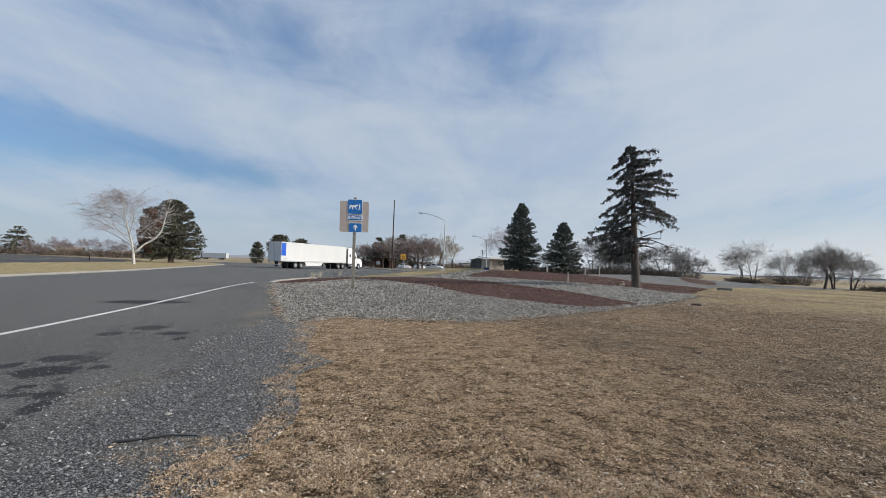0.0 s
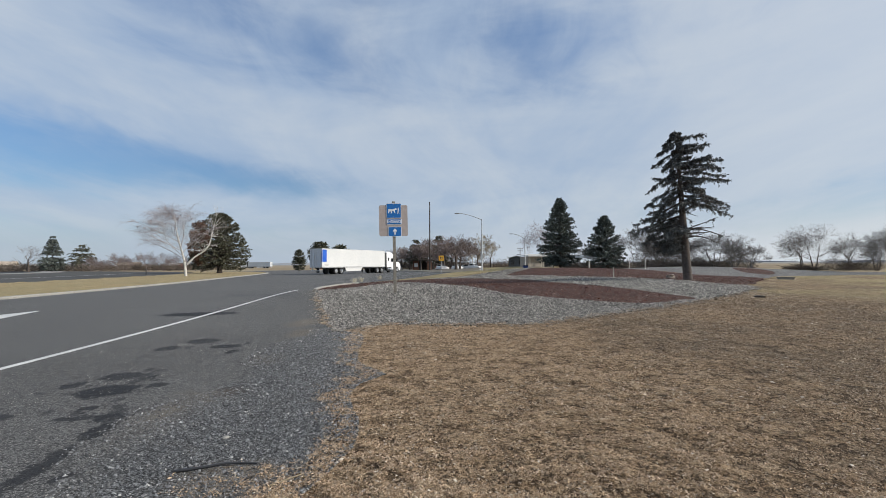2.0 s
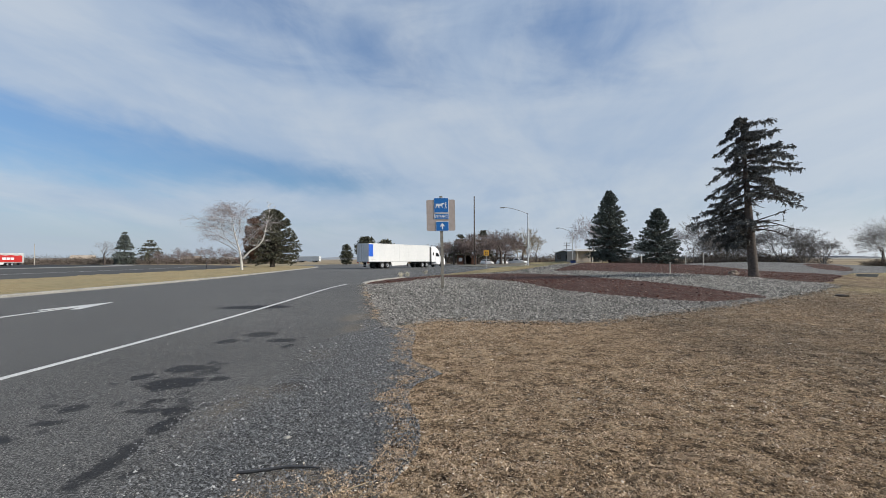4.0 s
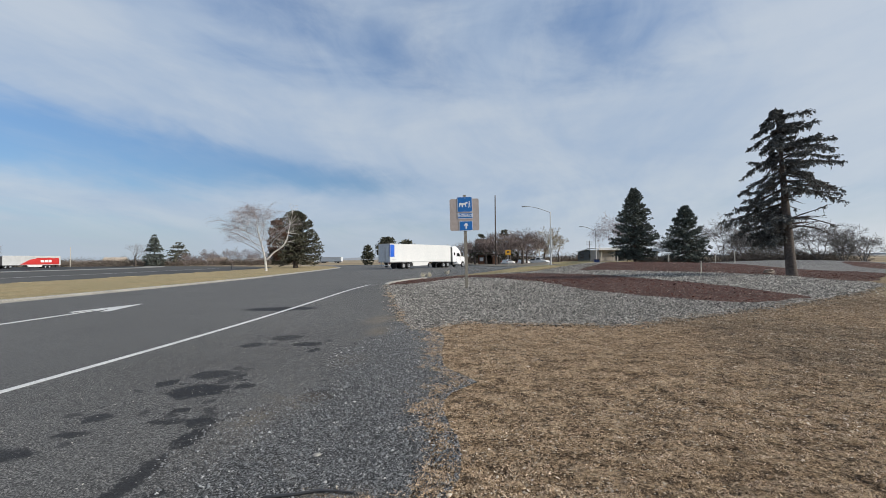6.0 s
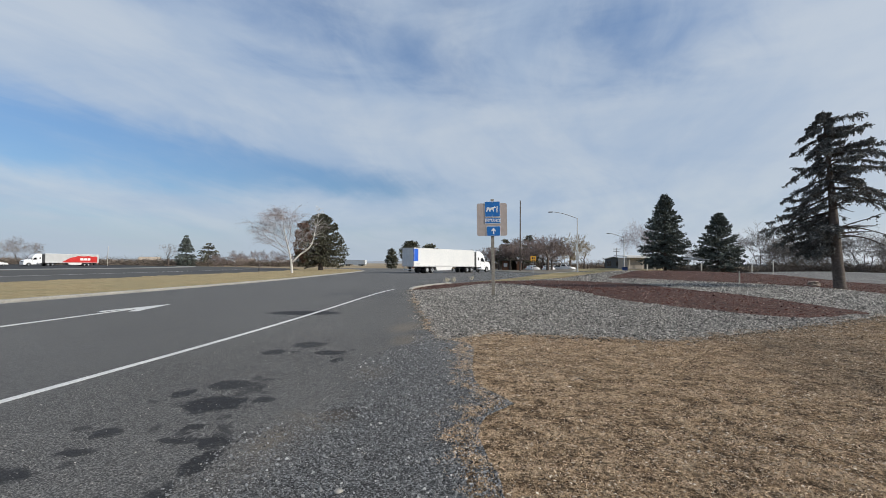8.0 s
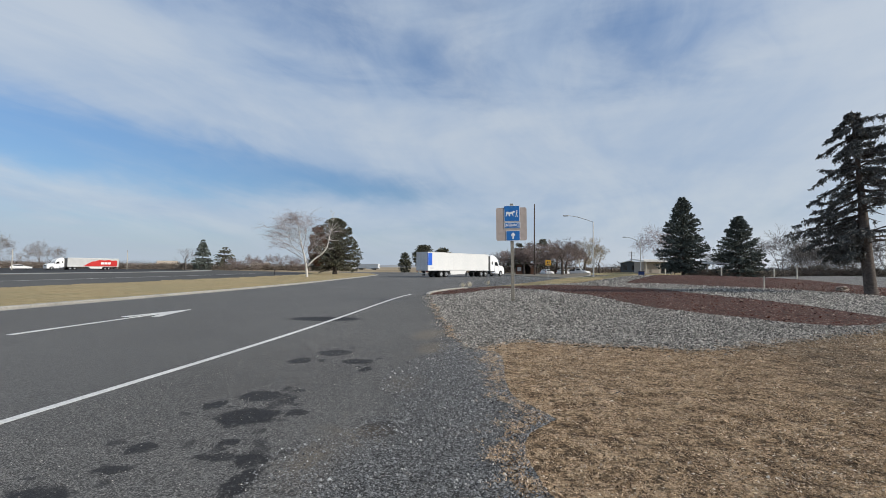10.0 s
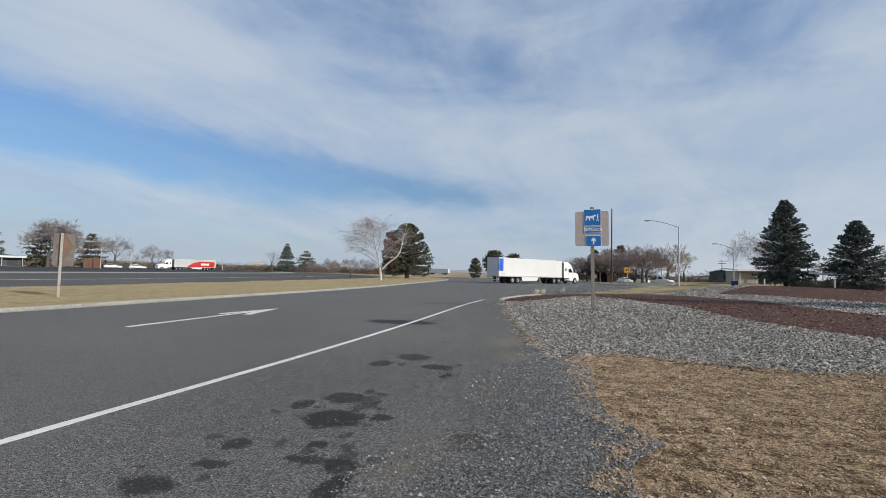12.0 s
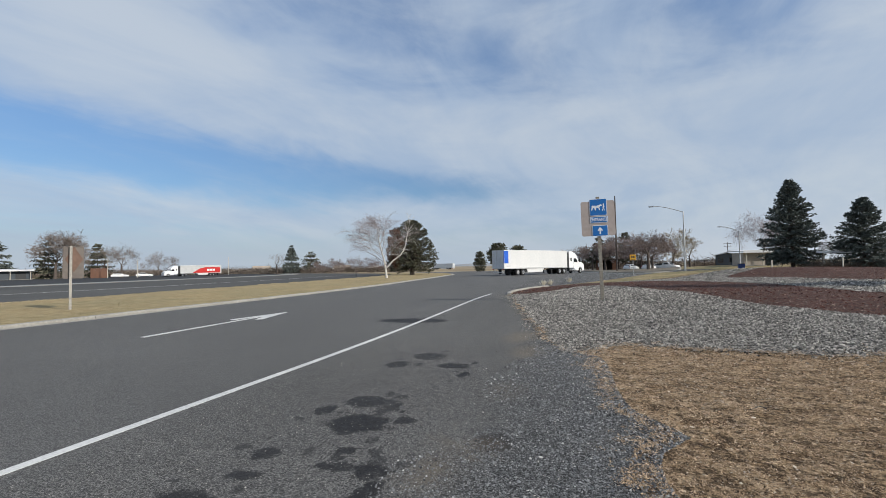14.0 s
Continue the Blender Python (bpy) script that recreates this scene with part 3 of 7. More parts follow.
def part(name, data, mat, parent=None, label=""):
    """Link a bmesh or mesh as one object under a thing or part."""
    if isinstance(data, bmesh.types.BMesh):
        me = bpy.data.meshes.new(name)
        data.to_mesh(me)
        data.free()
    else:
        me = data
    if mat and not me.materials:
        me.materials.append(mat)
    ob = new(name, me)
    if parent:
        ob.parent = parent
    if label:
        ob["label"] = label
    return ob


def thing(name, m, label, category, group="", kind=""):
    ob = new(name)
    ob.empty_display_size = 0.2
    ob.matrix_basis = m
    return tagged(ob, label, category, group, kind)


def box(bm, c, s, bevel=0.0, m=None):
    """A box at centre c of size s, with bevelled edges."""
    r = bmesh.ops.create_cube(bm, size=1.0)
    vs = r["verts"]
    bmesh.ops.scale(bm, vec=s, verts=vs)
    if m is not None:
        bmesh.ops.transform(bm, matrix=m, verts=vs)
    bmesh.ops.translate(bm, vec=c, verts=vs)
    if bevel > 0:
        es = list({e_ for v in vs for e_ in v.link_edges})
        bmesh.ops.bevel(bm, geom=es, offset=bevel, segments=2, affect="EDGES", profile=0.5)
    return bm


def boxes(*rows, bevel=0.0):
    bm = bmesh.new()
    for c, s in rows:
        box(bm, c, s, bevel)
    return bm


def prism(profile, depth, axis="y", bevel=0.0):
    """A closed outline (two coordinates) drawn out by depth. axis y: outline in x, z, centred on y."""
    bm = bmesh.new()
    h = depth / 2
    if axis == "y":
        f = bm.faces.new([bm.verts.new((a, -h, b)) for a, b in profile])
        d = (0, depth, 0)
    elif axis == "x":
        f = bm.faces.new([bm.verts.new((-h, a, b)) for a, b in profile])
        d = (depth, 0, 0)
    else:
        f = bm.faces.new([bm.verts.new((a, b, -h)) for a, b in profile])
        d = (0, 0, depth)
    r = bmesh.ops.extrude_face_region(bm, geom=[f])
    bmesh.ops.translate(bm, vec=d, verts=[g for g in r["geom"] if isinstance(g, bmesh.types.BMVert)])
    bmesh.ops.recalc_face_normals(bm, faces=bm.faces)
    if bevel > 0:
        bmesh.ops.bevel(bm, geom=list(bm.edges), offset=bevel, segments=2, affect="EDGES", profile=0.5)
    return bm


def shift(bm, v, m=None):
    if m is not None:
        bmesh.ops.transform(bm, matrix=m, verts=bm.verts)
    bmesh.ops.translate(bm, vec=v, verts=bm.verts)
    return bm


def disc(bm, c, r, depth, axis="y", segs=20, r2=None):
    """A round drum at c, its axle along axis."""
    g = bmesh.ops.create_cone(bm, cap_ends=True, segments=segs, radius1=r, radius2=r if r2 is None else r2, depth=depth)
    rot = {"x": Matrix.Rotation(radians(90), 4, "Y"), "y": Matrix.Rotation(radians(90), 4, "X"), "z": Matrix.Identity(4)}[axis]
    bmesh.ops.transform(bm, matrix=Matrix.Translation(c) @ rot, verts=g["verts"])
    return bm


def tubes(segs, sides=5):
    """Verts and triangles of many tapered tube pieces: rows of (p0, p1, r0, r1)."""
    s = np.asarray([(*a_, *b_, r0, r1) for a_, b_, r0, r1 in segs], np.float64)
    p0, p1, r0, r1 = s[:, 0:3], s[:, 3:6], s[:, 6:7], s[:, 7:8]
    d = p1 - p0
    d /= np.maximum(np.linalg.norm(d, axis=1, keepdims=True), 1e-9)
    ref = np.where(np.abs(d[:, 2:3]) > 0.9, np.array([[1.0, 0, 0]]), np.array([[0, 0, 1.0]]))
    u = np.cross(d, ref)
    u /= np.linalg.norm(u, axis=1, keepdims=True)
    w = np.cross(d, u)
    n = len(s)
    rings = []
    for k in range(sides):
        q = 2 * math.pi * k / sides
        o = math.cos(q) * u + math.sin(q) * w
        rings.append(np.stack([p0 + o * r0, p1 + o * r1], axis=1))
    v = np.stack(rings, axis=1).reshape(n, sides * 2, 3)
    base = (np.arange(n) * sides * 2)[:, None]
    t = []
    for k in range(sides):
        a_, b_ = 2 * k, 2 * ((k + 1) % sides)
        t.append(base + np.array([[a_, b_, b_ + 1]]))
        t.append(base + np.array([[a_, b_ + 1, a_ + 1]]))
    return v.reshape(-1, 3), np.concatenate(t)


def tube_mesh(name, segs, mat, sides=5):
    v, t = tubes(segs, sides)
    return tri_mesh(name, v, t, mat, True)


# ---------------------------------------------------------------- lie of the land
BUMPS = [(14, 47, 15, 9, 1.0), (4, 21.5, 9, 5.5, 0.3), (15, 31, 9, 8, 0.3), (9, 66, 7, 9, -0.3), (38, 60, 16, 12, 1.0), (26, 101, 18, 16, 1.0)]


def height(x, y):
    x, y = np.asarray(x, np.float64), np.asarray(y, np.float64)
    z = np.zeros_like(x + y)
    for cx, cy, sx, sy, h in BUMPS:
        z = z + h * np.exp(-((x - cx) / sx) ** 2 - ((y - cy) / sy) ** 2)
    return z


def hz(x, y):
    return float(height(x, y))


def wob(x, y, s=1.0, k=0.0):
    return noise.noise((x * s + k, y * s - k, k * 3.1))


def smooth_line(pts, step=0.5, closed=False):
    """A rounded line through a few plan points, cut into short steps."""
    out = []
    n = len(pts)
    for i in range(n if closed else n - 1):
        def g(j):
            return Vector(pts[j % n] if closed else pts[max(0, min(n - 1, j))])
        p0, p1, p2, p3 = g(i - 1), g(i), g(i + 1), g(i + 2)
        k = max(1, int((p2 - p1).length / step))
        for j in range(k):
            t = j / k
            out.append(0.5 * ((2 * p1) + (p2 - p0) * t + (2 * p0 - 5 * p1 + 4 * p2 - p3) * t * t + (3 * p1 - p0 - 3 * p2 + p3) * t ** 3))
    if not closed:
        out.append(Vector(pts[-1]))
    return out


def inside(poly, x, y):
    """Which of the points lie in an outline."""
    x, y = np.asarray(x), np.asarray(y)
    ok = np.zeros(x.shape, bool)
    n = len(poly)
    for i in range(n):
        x0, y0 = poly[i][0], poly[i][1]
        x1, y1 = poly[(i + 1) % n][0], poly[(i + 1) % n][1]
        if y0 == y1:
            continue
        hit_ = ((y0 > y) != (y1 > y)) & (x < (x1 - x0) * (y - y0) / (y1 - y0) + x0)
        ok ^= hit_
    return ok


def sheet(name, outline, cell, lift, mat, label, category, ragged=0.0):
    """A patch of ground that follows the land inside a plan outline."""
    line = []
    for p in outline:
        k = ragged * wob(p[0], p[1], 1.3, 2.0) + 0.5 * ragged * wob(p[0], p[1], 4.0, 5.0)
        line.append(Vector((p[0] + k, p[1] + ragged * wob(p[0], p[1], 1.7, 9.0))))
    xs, ys = [p[0] for p in line], [p[1] for p in line]
    gx, gy = np.meshgrid(np.arange(min(xs), max(xs), cell), np.arange(min(ys), max(ys), cell))
    gx, gy = gx.ravel(), gy.ravel()
    ok = inside(line, gx, gy)
    pts = line + [Vector((float(a_), float(b_))) for a_, b_ in zip(gx[ok], gy[ok])]
    edges = [(i, (i + 1) % len(line)) for i in range(len(line))]
    v, _, f, *_ = geometry.delaunay_2d_cdt(pts, edges, [], 1, 1e-4)
    verts = [(p[0], p[1], hz(p[0], p[1]) + lift) for p in v]
    me = mesh_of(name, verts, f, mat, True)
    me.update()
    if me.polygons and me.polygons[0].normal.z < 0:
        me.flip_normals()
    return tagged(part(name, me, mat), label, category, kind="structure"), line


# ---------------------------------------------------------------- ground sheet to the horizon
def build_ground():
    rings = [0.0]
    r, step = 0.0, 0.5
    while r < 4200:
        r += step
        rings.append(r)
        if r > 12:
            step = 0.045 * r
        if 25 < r < 75:
            step = 1.2
    na = 300
    verts, faces = [(0, 8, 0)], []
    for r in rings[1:]:
        for k in range(na):
            q = 2 * math.pi * k / na
            x, y = r * math.sin(q), 8 + r * math.cos(q)
            z = hz(x, y) + (0.006 * wob(x, y, 0.35) if r < 60 else 0) - 0.012
            if r > 400:
                z += (0.5 + wob(x, y, 0.0012)) * 11 * min(1.0, (r - 400) / 1600) - 2.0 * min(1, (r - 400) / 600)
            verts.append((x, y, z))
    for k in range(na):
        faces.append((0, 1 + k, 1 + (k + 1) % na))
    for i in range(len(rings) - 2):
        a0, b0 = 1 + i * na, 1 + (i + 1) * na
        for k in range(na):
            k2 = (k + 1) % na
            faces.append((a0 + k, b0 + k, b0 + k2, a0 + k2))
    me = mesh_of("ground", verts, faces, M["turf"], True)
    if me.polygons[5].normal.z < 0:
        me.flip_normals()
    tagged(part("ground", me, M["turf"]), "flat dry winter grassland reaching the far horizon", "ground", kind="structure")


build_ground()

# left kerb of the road, and its right side: shoulder, stone bed, kerbed corner, side road
KERB_L = [(-16.6, -40), (-17.0, -10), (-17.5, 9), (-17.9, 15), (-18.7, 26), (-20.3, 39), (-23.0, 54), (-26.6, 74), (-31, 92), (-41, 112), (-60, 130)]
SHOULDER = [(-0.6, -40), (-0.8, -8), (-0.85, 0), (-0.98, 2.6), (-0.88, 3.2), (-0.74, 3.7), (-0.78, 4.3), (-0.97, 5.0), (-0.92, 5.55), (-0.66, 5.95), (-1.06, 6.6), (-1.2, 7.35), (-1.28, 8.6), (-1.4, 9.3), (-2.1, 10.8), (-3.3, 15.2), (-4.5, 20.0), (-5.4, 23.4)]
CORNER = [(-5.4, 23.4), (-5.95, 26.5), (-5.9, 29.4), (-5.3, 32.6), (-3.6, 36.2), (-1.2, 39.8), (2.3, 44.8), (5.9, 51.5), (11, 62), (18, 72), (28, 79), (44, 85)]
kl, sh, co = smooth_line(KERB_L, 1.0), smooth_line(SHOULDER, 0.25), smooth_line(CORNER, 0.5)
FAR_SIDE = [(70, 92), (70, 150), (30, 158), (-10, 160), (-40, 150)]
road_line = [Vector(p) for p in kl] + [Vector(p) for p in reversed(FAR_SIDE)] + [Vector(p) for p in reversed(co)] + [Vector(p) for p in reversed(sh[:-1])]
sheet("road", road_line, 1.6, 0.0, M["asphalt"], "grey weathered asphalt road with oil-stained gravelly shoulder", "road")


def ribbon(name, line, w, lift, mat, m_label, category, t=0.004, z_of=hz):
    """A thin raised strip along a plan line."""
    verts, faces = [], []
    n = len(line)
    for i, p in enumerate(line):
        d = Vector(line[min(i + 1, n - 1)]) - Vector(line[max(i - 1, 0)])
        d.normalize()
        s = Vector((-d.y, d.x)) * (w / 2)
        j = 0.10 * w * wob(p[0], p[1], 3.0)
        z = z_of(p[0], p[1]) + lift
        a_, b_ = Vector(p) + s * (1 + j), Vector(p) - s * (1 - j)
        verts += [(a_.x, a_.y, z), (b_.x, b_.y, z), (a_.x, a_.y, z - t), (b_.x, b_.y, z - t)]
    for i in range(n - 1):
        k, q = 4 * i, 4 * i + 4
        faces += [(k, k + 1, q + 1, q), (k, q, q + 2, k + 2), (k + 1, k + 3, q + 3, q + 1)]
    faces += [(0, 2, 3, 1), (4 * n - 4, 4 * n - 3, 4 * n - 1, 4 * n - 2)]
    me = mesh_of(name, verts, faces, mat)
    bm = bmesh.new()
    bm.from_mesh(me)
    bmesh.ops.recalc_face_normals(bm, faces=bm.faces)
    bm.to_mesh(me)
    bm.free()
    return tagged(part(name, me, mat), m_label, category, kind="structure")


ribbon("road_marking", smooth_line([(-5.2, -12), (-5.62, 3.6), (-5.80, 9.3), (-6.2, 16), (-6.75, 25.3)], 0.4), 0.115, 0.008, M["paint"],
       "solid white painted edge line on asphalt", "road marking")


def painted_arrow():
    x0, y0, y1 = -11.5, 9.05, 14.9
    sl = -0.0855
    def P(a_, b_):
        return (x0 + a_ + sl * (b_ - y0), b_)
    out = [P(-0.08, y0), P(0.08, y0), P(0.065, 13.45), P(0.36, 12.67), P(0.56, 12.75), P(0.02, y1), P(-0.02, y1), P(-0.5, 12.5), P(-0.27, 12.4), P(-0.065, 13.45)]
    bm = prism(out, 0.006, "z")
    shift(bm, (0, 0, 0.008))
    tagged(part("road_arrow", bm, M["paint"]), "white painted straight-ahead arrow on asphalt", "road marking", kind="structure")


painted_arrow()


def kerb(name, line, w, h, lengths, label):
    """A concrete kerb of butted stones along a plan line."""
    top = thing(name, pose(0, 0, 0), label, "kerb", kind="structure")
    run, start, n = 0.0, 0, len(line)
    for i in range(1, n):
        run += (Vector(line[i]) - Vector(line[i - 1])).length
        if run < lengths and i < n - 1:
            continue
        seg = [Vector(p) for p in line[start:i + 1]]
        prof = [(-w / 2, -0.05), (-w / 2, h * 0.75), (-w / 2 + 0.04, h), (w / 2 - 0.03, h), (w / 2, h - 0.03), (w / 2, -0.05)]
        verts, faces, k = [], [], len(prof)
        for j, p in enumerate(seg):
            d = (seg[min(j + 1, len(seg) - 1)] - seg[max(j - 1, 0)]).normalized()
            q = p.copy()
            if j == 0:
                q += d * 0.012
            s = Vector((-d.y, d.x))
            z0 = hz(p.x, p.y) + 0.012 * wob(p.x, p.y, 0.2)
            for a_, b_ in prof:
                r_ = q - s * a_
                verts.append((r_.x, r_.y, z0 + b_))
        for j in range(len(seg) - 1):
            for c in range(k):
                c2 = (c + 1) % k
                faces.append((j * k + c, j * k + c2, (j + 1) * k + c2, (j + 1) * k + c))
        faces += [tuple(range(k)), tuple(reversed(range((len(seg) - 1) * k, len(seg) * k)))]
        me = mesh_of("kerb_stone", verts, faces, M["concrete"])
        bm = bmesh.new()
        bm.from_mesh(me)
        bmesh.ops.recalc_face_normals(bm, faces=bm.faces)
        bm.to_mesh(me)
        bm.free()
        part("kerb_stone", me, M["concrete"], top)
        start, run = i, 0.0
    return top


kerb("kerb", [p for p in kl if p[1] < 110], 0.30, 0.10, 3.0, "weathered pale concrete kerb along the grass median")
ribbon("gutter", [Vector((p[0] + 0.30, p[1])) for p in kl if p[1] < 108], 0.26, 0.006, M["concrete"], "narrow pale concrete gutter at the foot of the kerb", "gutter")
kerb("kerb", [p for p in co[1:] if p[1] < 34.5], 0.20, 0.09, 3.0, "rounded concrete kerb round the red mulch bed")

# the median and the roads beyond it
MED_FAR = [(-32.5, -40), (-32.0, -5), (-32.0, 18), (-33.2, 25), (-34.6, 36), (-35.8, 45), (-39.5, 65), (-43, 82), (-52, 104), (-66, 122)]
mf = [p + Vector((1.3 * wob(p[0], p[1], 0.35, 2.0) + 0.5 * wob(p[0], p[1], 1.1, 5.0), 0)) for p in smooth_line(MED_FAR, 0.5)]
sheet("median", [Vector((p[0] - 0.2, p[1])) for p in kl if p[1] < 118] + [Vector(p) for p in reversed(mf)], 1.5, 0.05, M["median"],
      "straw-yellow mown grass median with worn green patches", "grass", 0.0)
R2_FAR = [(-68, -60), (-68, 0), (-69.5, 33), (-73, 46), (-78, 66), (-84, 96), (-100, 130), (-130, 165)]
r2 = smooth_line(R2_FAR, 2.0)
sheet("road", [Vector((p[0] + 0.5, p[1])) for p in mf] + [Vector(p) for p in reversed(r2)], 4.0, 0.01, M["road2"],
      "wide grey asphalt truck lane beyond the median", "road")
ribbon("road_marking", smooth_line([(-44.5, -20), (-45, 22), (-48, 45), (-54, 75), (-62, 100)], 1.0), 0.22, 0.02, M["paint"], "faded white lane line on grey asphalt", "road marking")
r2b = [Vector((p[0] - 7, p[1])) for p in r2]
sheet("pavement", [Vector((p[0] + 0.3, p[1])) for p in r2] + [p for p in reversed(r2b)], 4.0, 0.05, M["concrete"], "pale concrete strip between asphalt lanes", "pavement")
r3b = [Vector((p[0] - 95, p[1])) for p in r2]
sheet("road", [p for p in r2b] + [p for p in reversed(r3b)], 6.0, 0.015, M["road3"], "dark asphalt truck parking beside the far highway", "road")

# planted corner: stone, bark and gravel
STONE = [(-1.5, 9.6), (-0.7, 10.6), (0.9, 10.4), (2.7, 10.45), (3.9, 11.2), (5.8, 12.5), (7.6, 13.7), (9.4, 15.0), (12, 17.2), (15.5, 20.3), (18.3, 23.4),
         (18.3, 26), (17.5, 28.9), (15.2, 33.2), (11.5, 37), (9.8, 41), (12, 44.6), (14, 49), (12.4, 49.5), (9.4, 45.8), (6.6, 42.6), (4.0, 40), (1.0, 38.7), (-2.0, 35.5), (-4.5, 30), (-5.4, 24.5), (-4.5, 20), (-3.3, 15.2), (-2.1, 10.8)]
MULCH1 = [(-5.4, 24.0), (-5.7, 26.6), (-5.65, 29.4), (-5.05, 32.5), (-3.4, 35.9), (-1.6, 37.4), (2.4, 38.0), (5.7, 36.2), (8.0, 33.0), (8.8, 28), (9.0, 23.5), (9.9, 19.5), (10.4, 16.4),
          (9.3, 15.6), (7.4, 14.7), (5.4, 16.2), (4.2, 17.4), (3.2, 19), (2.7, 21.3), (2.2, 25), (1.4, 30.5), (0.2, 33.3), (-1.6, 34.2), (-3.2, 31), (-4.2, 25.6)]
MOUND = [(7.8, 38.9), (9.4, 38.5), (11.6, 37), (15.2, 33.2), (17.6, 28.9), (17.9, 25.2), (19.5, 25.0), (23.0, 29.0), (28.6, 35.2), (29.5, 38.5), (26, 41), (24, 50), (21, 56), (16.5, 54), (13.4, 49), (10.9, 44.4), (9.0, 41.5)]
GREY = [(19, 55), (24, 49), (26.5, 39.5), (26.0, 36.6), (30, 36.8), (34, 40.2), (43, 43), (56, 47), (70, 55), (71, 61), (60, 66), (45, 78), (28, 70)]
MULCH2 = [(40.2, 54.4), (42.6, 54.2), (41.4, 50), (39.0, 46.4), (35.4, 42.9), (35.4, 45.1), (36.7, 48.6)]
st, m1, mo = smooth_line(STONE, 0.4, True), smooth_line(MULCH1, 0.4, True), smooth_line(MOUND, 0.5, True)
gr, m2 = smooth_line(GREY, 1.0, True), smooth_line(MULCH2, 0.6, True)
_, st = sheet("stone_bed", st, 0.7, 0.006, M["stonebed"], "bed of loose crushed grey stone", "stone bed", 0.12)
_, m1 = sheet("mulch_bed", m1, 0.7, 0.022, M["mulchbed"], "curving band of dark red bark mulch", "mulch bed", 0.15)
_, mo = sheet("mulch_bed", mo, 0.8, 0.02, M["mulchbed"], "low mound covered in dark red bark mulch", "mulch bed", 0.15)
_, gr = sheet("gravel_bed", gr, 1.5, 0.012, M["greybed"], "pale grey fine gravel slope behind the mound", "gravel bed", 0.2)
sheet("mulch_bed", m2, 1.2, 0.03, M["mulchbed"], "small patch of red bark mulch on grey gravel", "mulch bed", 0.2)
VERGE = [(-3.2, 36.2), (-0.9, 39.6), (2.6, 44.6), (6.2, 51.3), (11.3, 61.8), (18.2, 71.6), (28, 78.5), (32, 75), (21, 62), (14, 55), (11.6, 49.2), (9.0, 46), (6.2, 42.9), (3.8, 40.4), (0.6, 38.4)]
sheet("lawn", smooth_line([(13, 92), (24, 86), (40, 92), (46, 112), (38, 126), (20, 124), (13, 108)], 1.0, True), 2.5, 0.03, M["verge"], "olive-green mown lawn round the rest buildings", "grass", 0.3)
sheet("verge", smooth_line(VERGE, 0.6, True), 1.2, 0.02, M["verge"], "olive-green grass verge beside the side road", "grass", 0.1)
# kerbed island with trees, across the side road
ISLAND = [(-8, 118), (-3, 100), (1.5, 86), (5, 81), (10, 83), (13, 92), (14, 105), (12, 122), (2, 128)]
isl = smooth_line(ISLAND, 1.0, True)
sheet("traffic_island", isl, 3.0, 0.10, M["dirt"], "kerbed island of trodden earth under bare trees", "traffic island")
kerb("kerb", isl + [isl[0]], 0.35, 0.15, 4.0, "pale concrete kerb round the tree island")

# ---------------------------------------------------------------- loose material underfoot
rng = np.random.default_rng(5)


def vnoise(x, y, s, seed):
    """Smooth value noise from 0 to 1, over whole arrays."""
    x, y = np.asarray(x) * s, np.asarray(y) * s
    xi, yi = np.floor(x).astype(np.int64), np.floor(y).astype(np.int64)
    fx, fy = x - xi, y - yi
    fx, fy = fx * fx * (3 - 2 * fx), fy * fy * (3 - 2 * fy)

    def h(a_, b_):
        k = (a_ * 374761393 + b_ * 668265263 + seed * 1442695041) & 0x7FFFFFFF
        k = ((k ^ (k >> 13)) * 1274126177) & 0x7FFFFFFF
        return ((k ^ (k >> 16)) & 0xFFFF) / 65535.0

    a_ = h(xi, yi) * (1 - fx) + h(xi + 1, yi) * fx
    b_ = h(xi, yi + 1) * (1 - fx) + h(xi + 1, yi + 1) * fx
    return a_ * (1 - fy) + b_ * fy


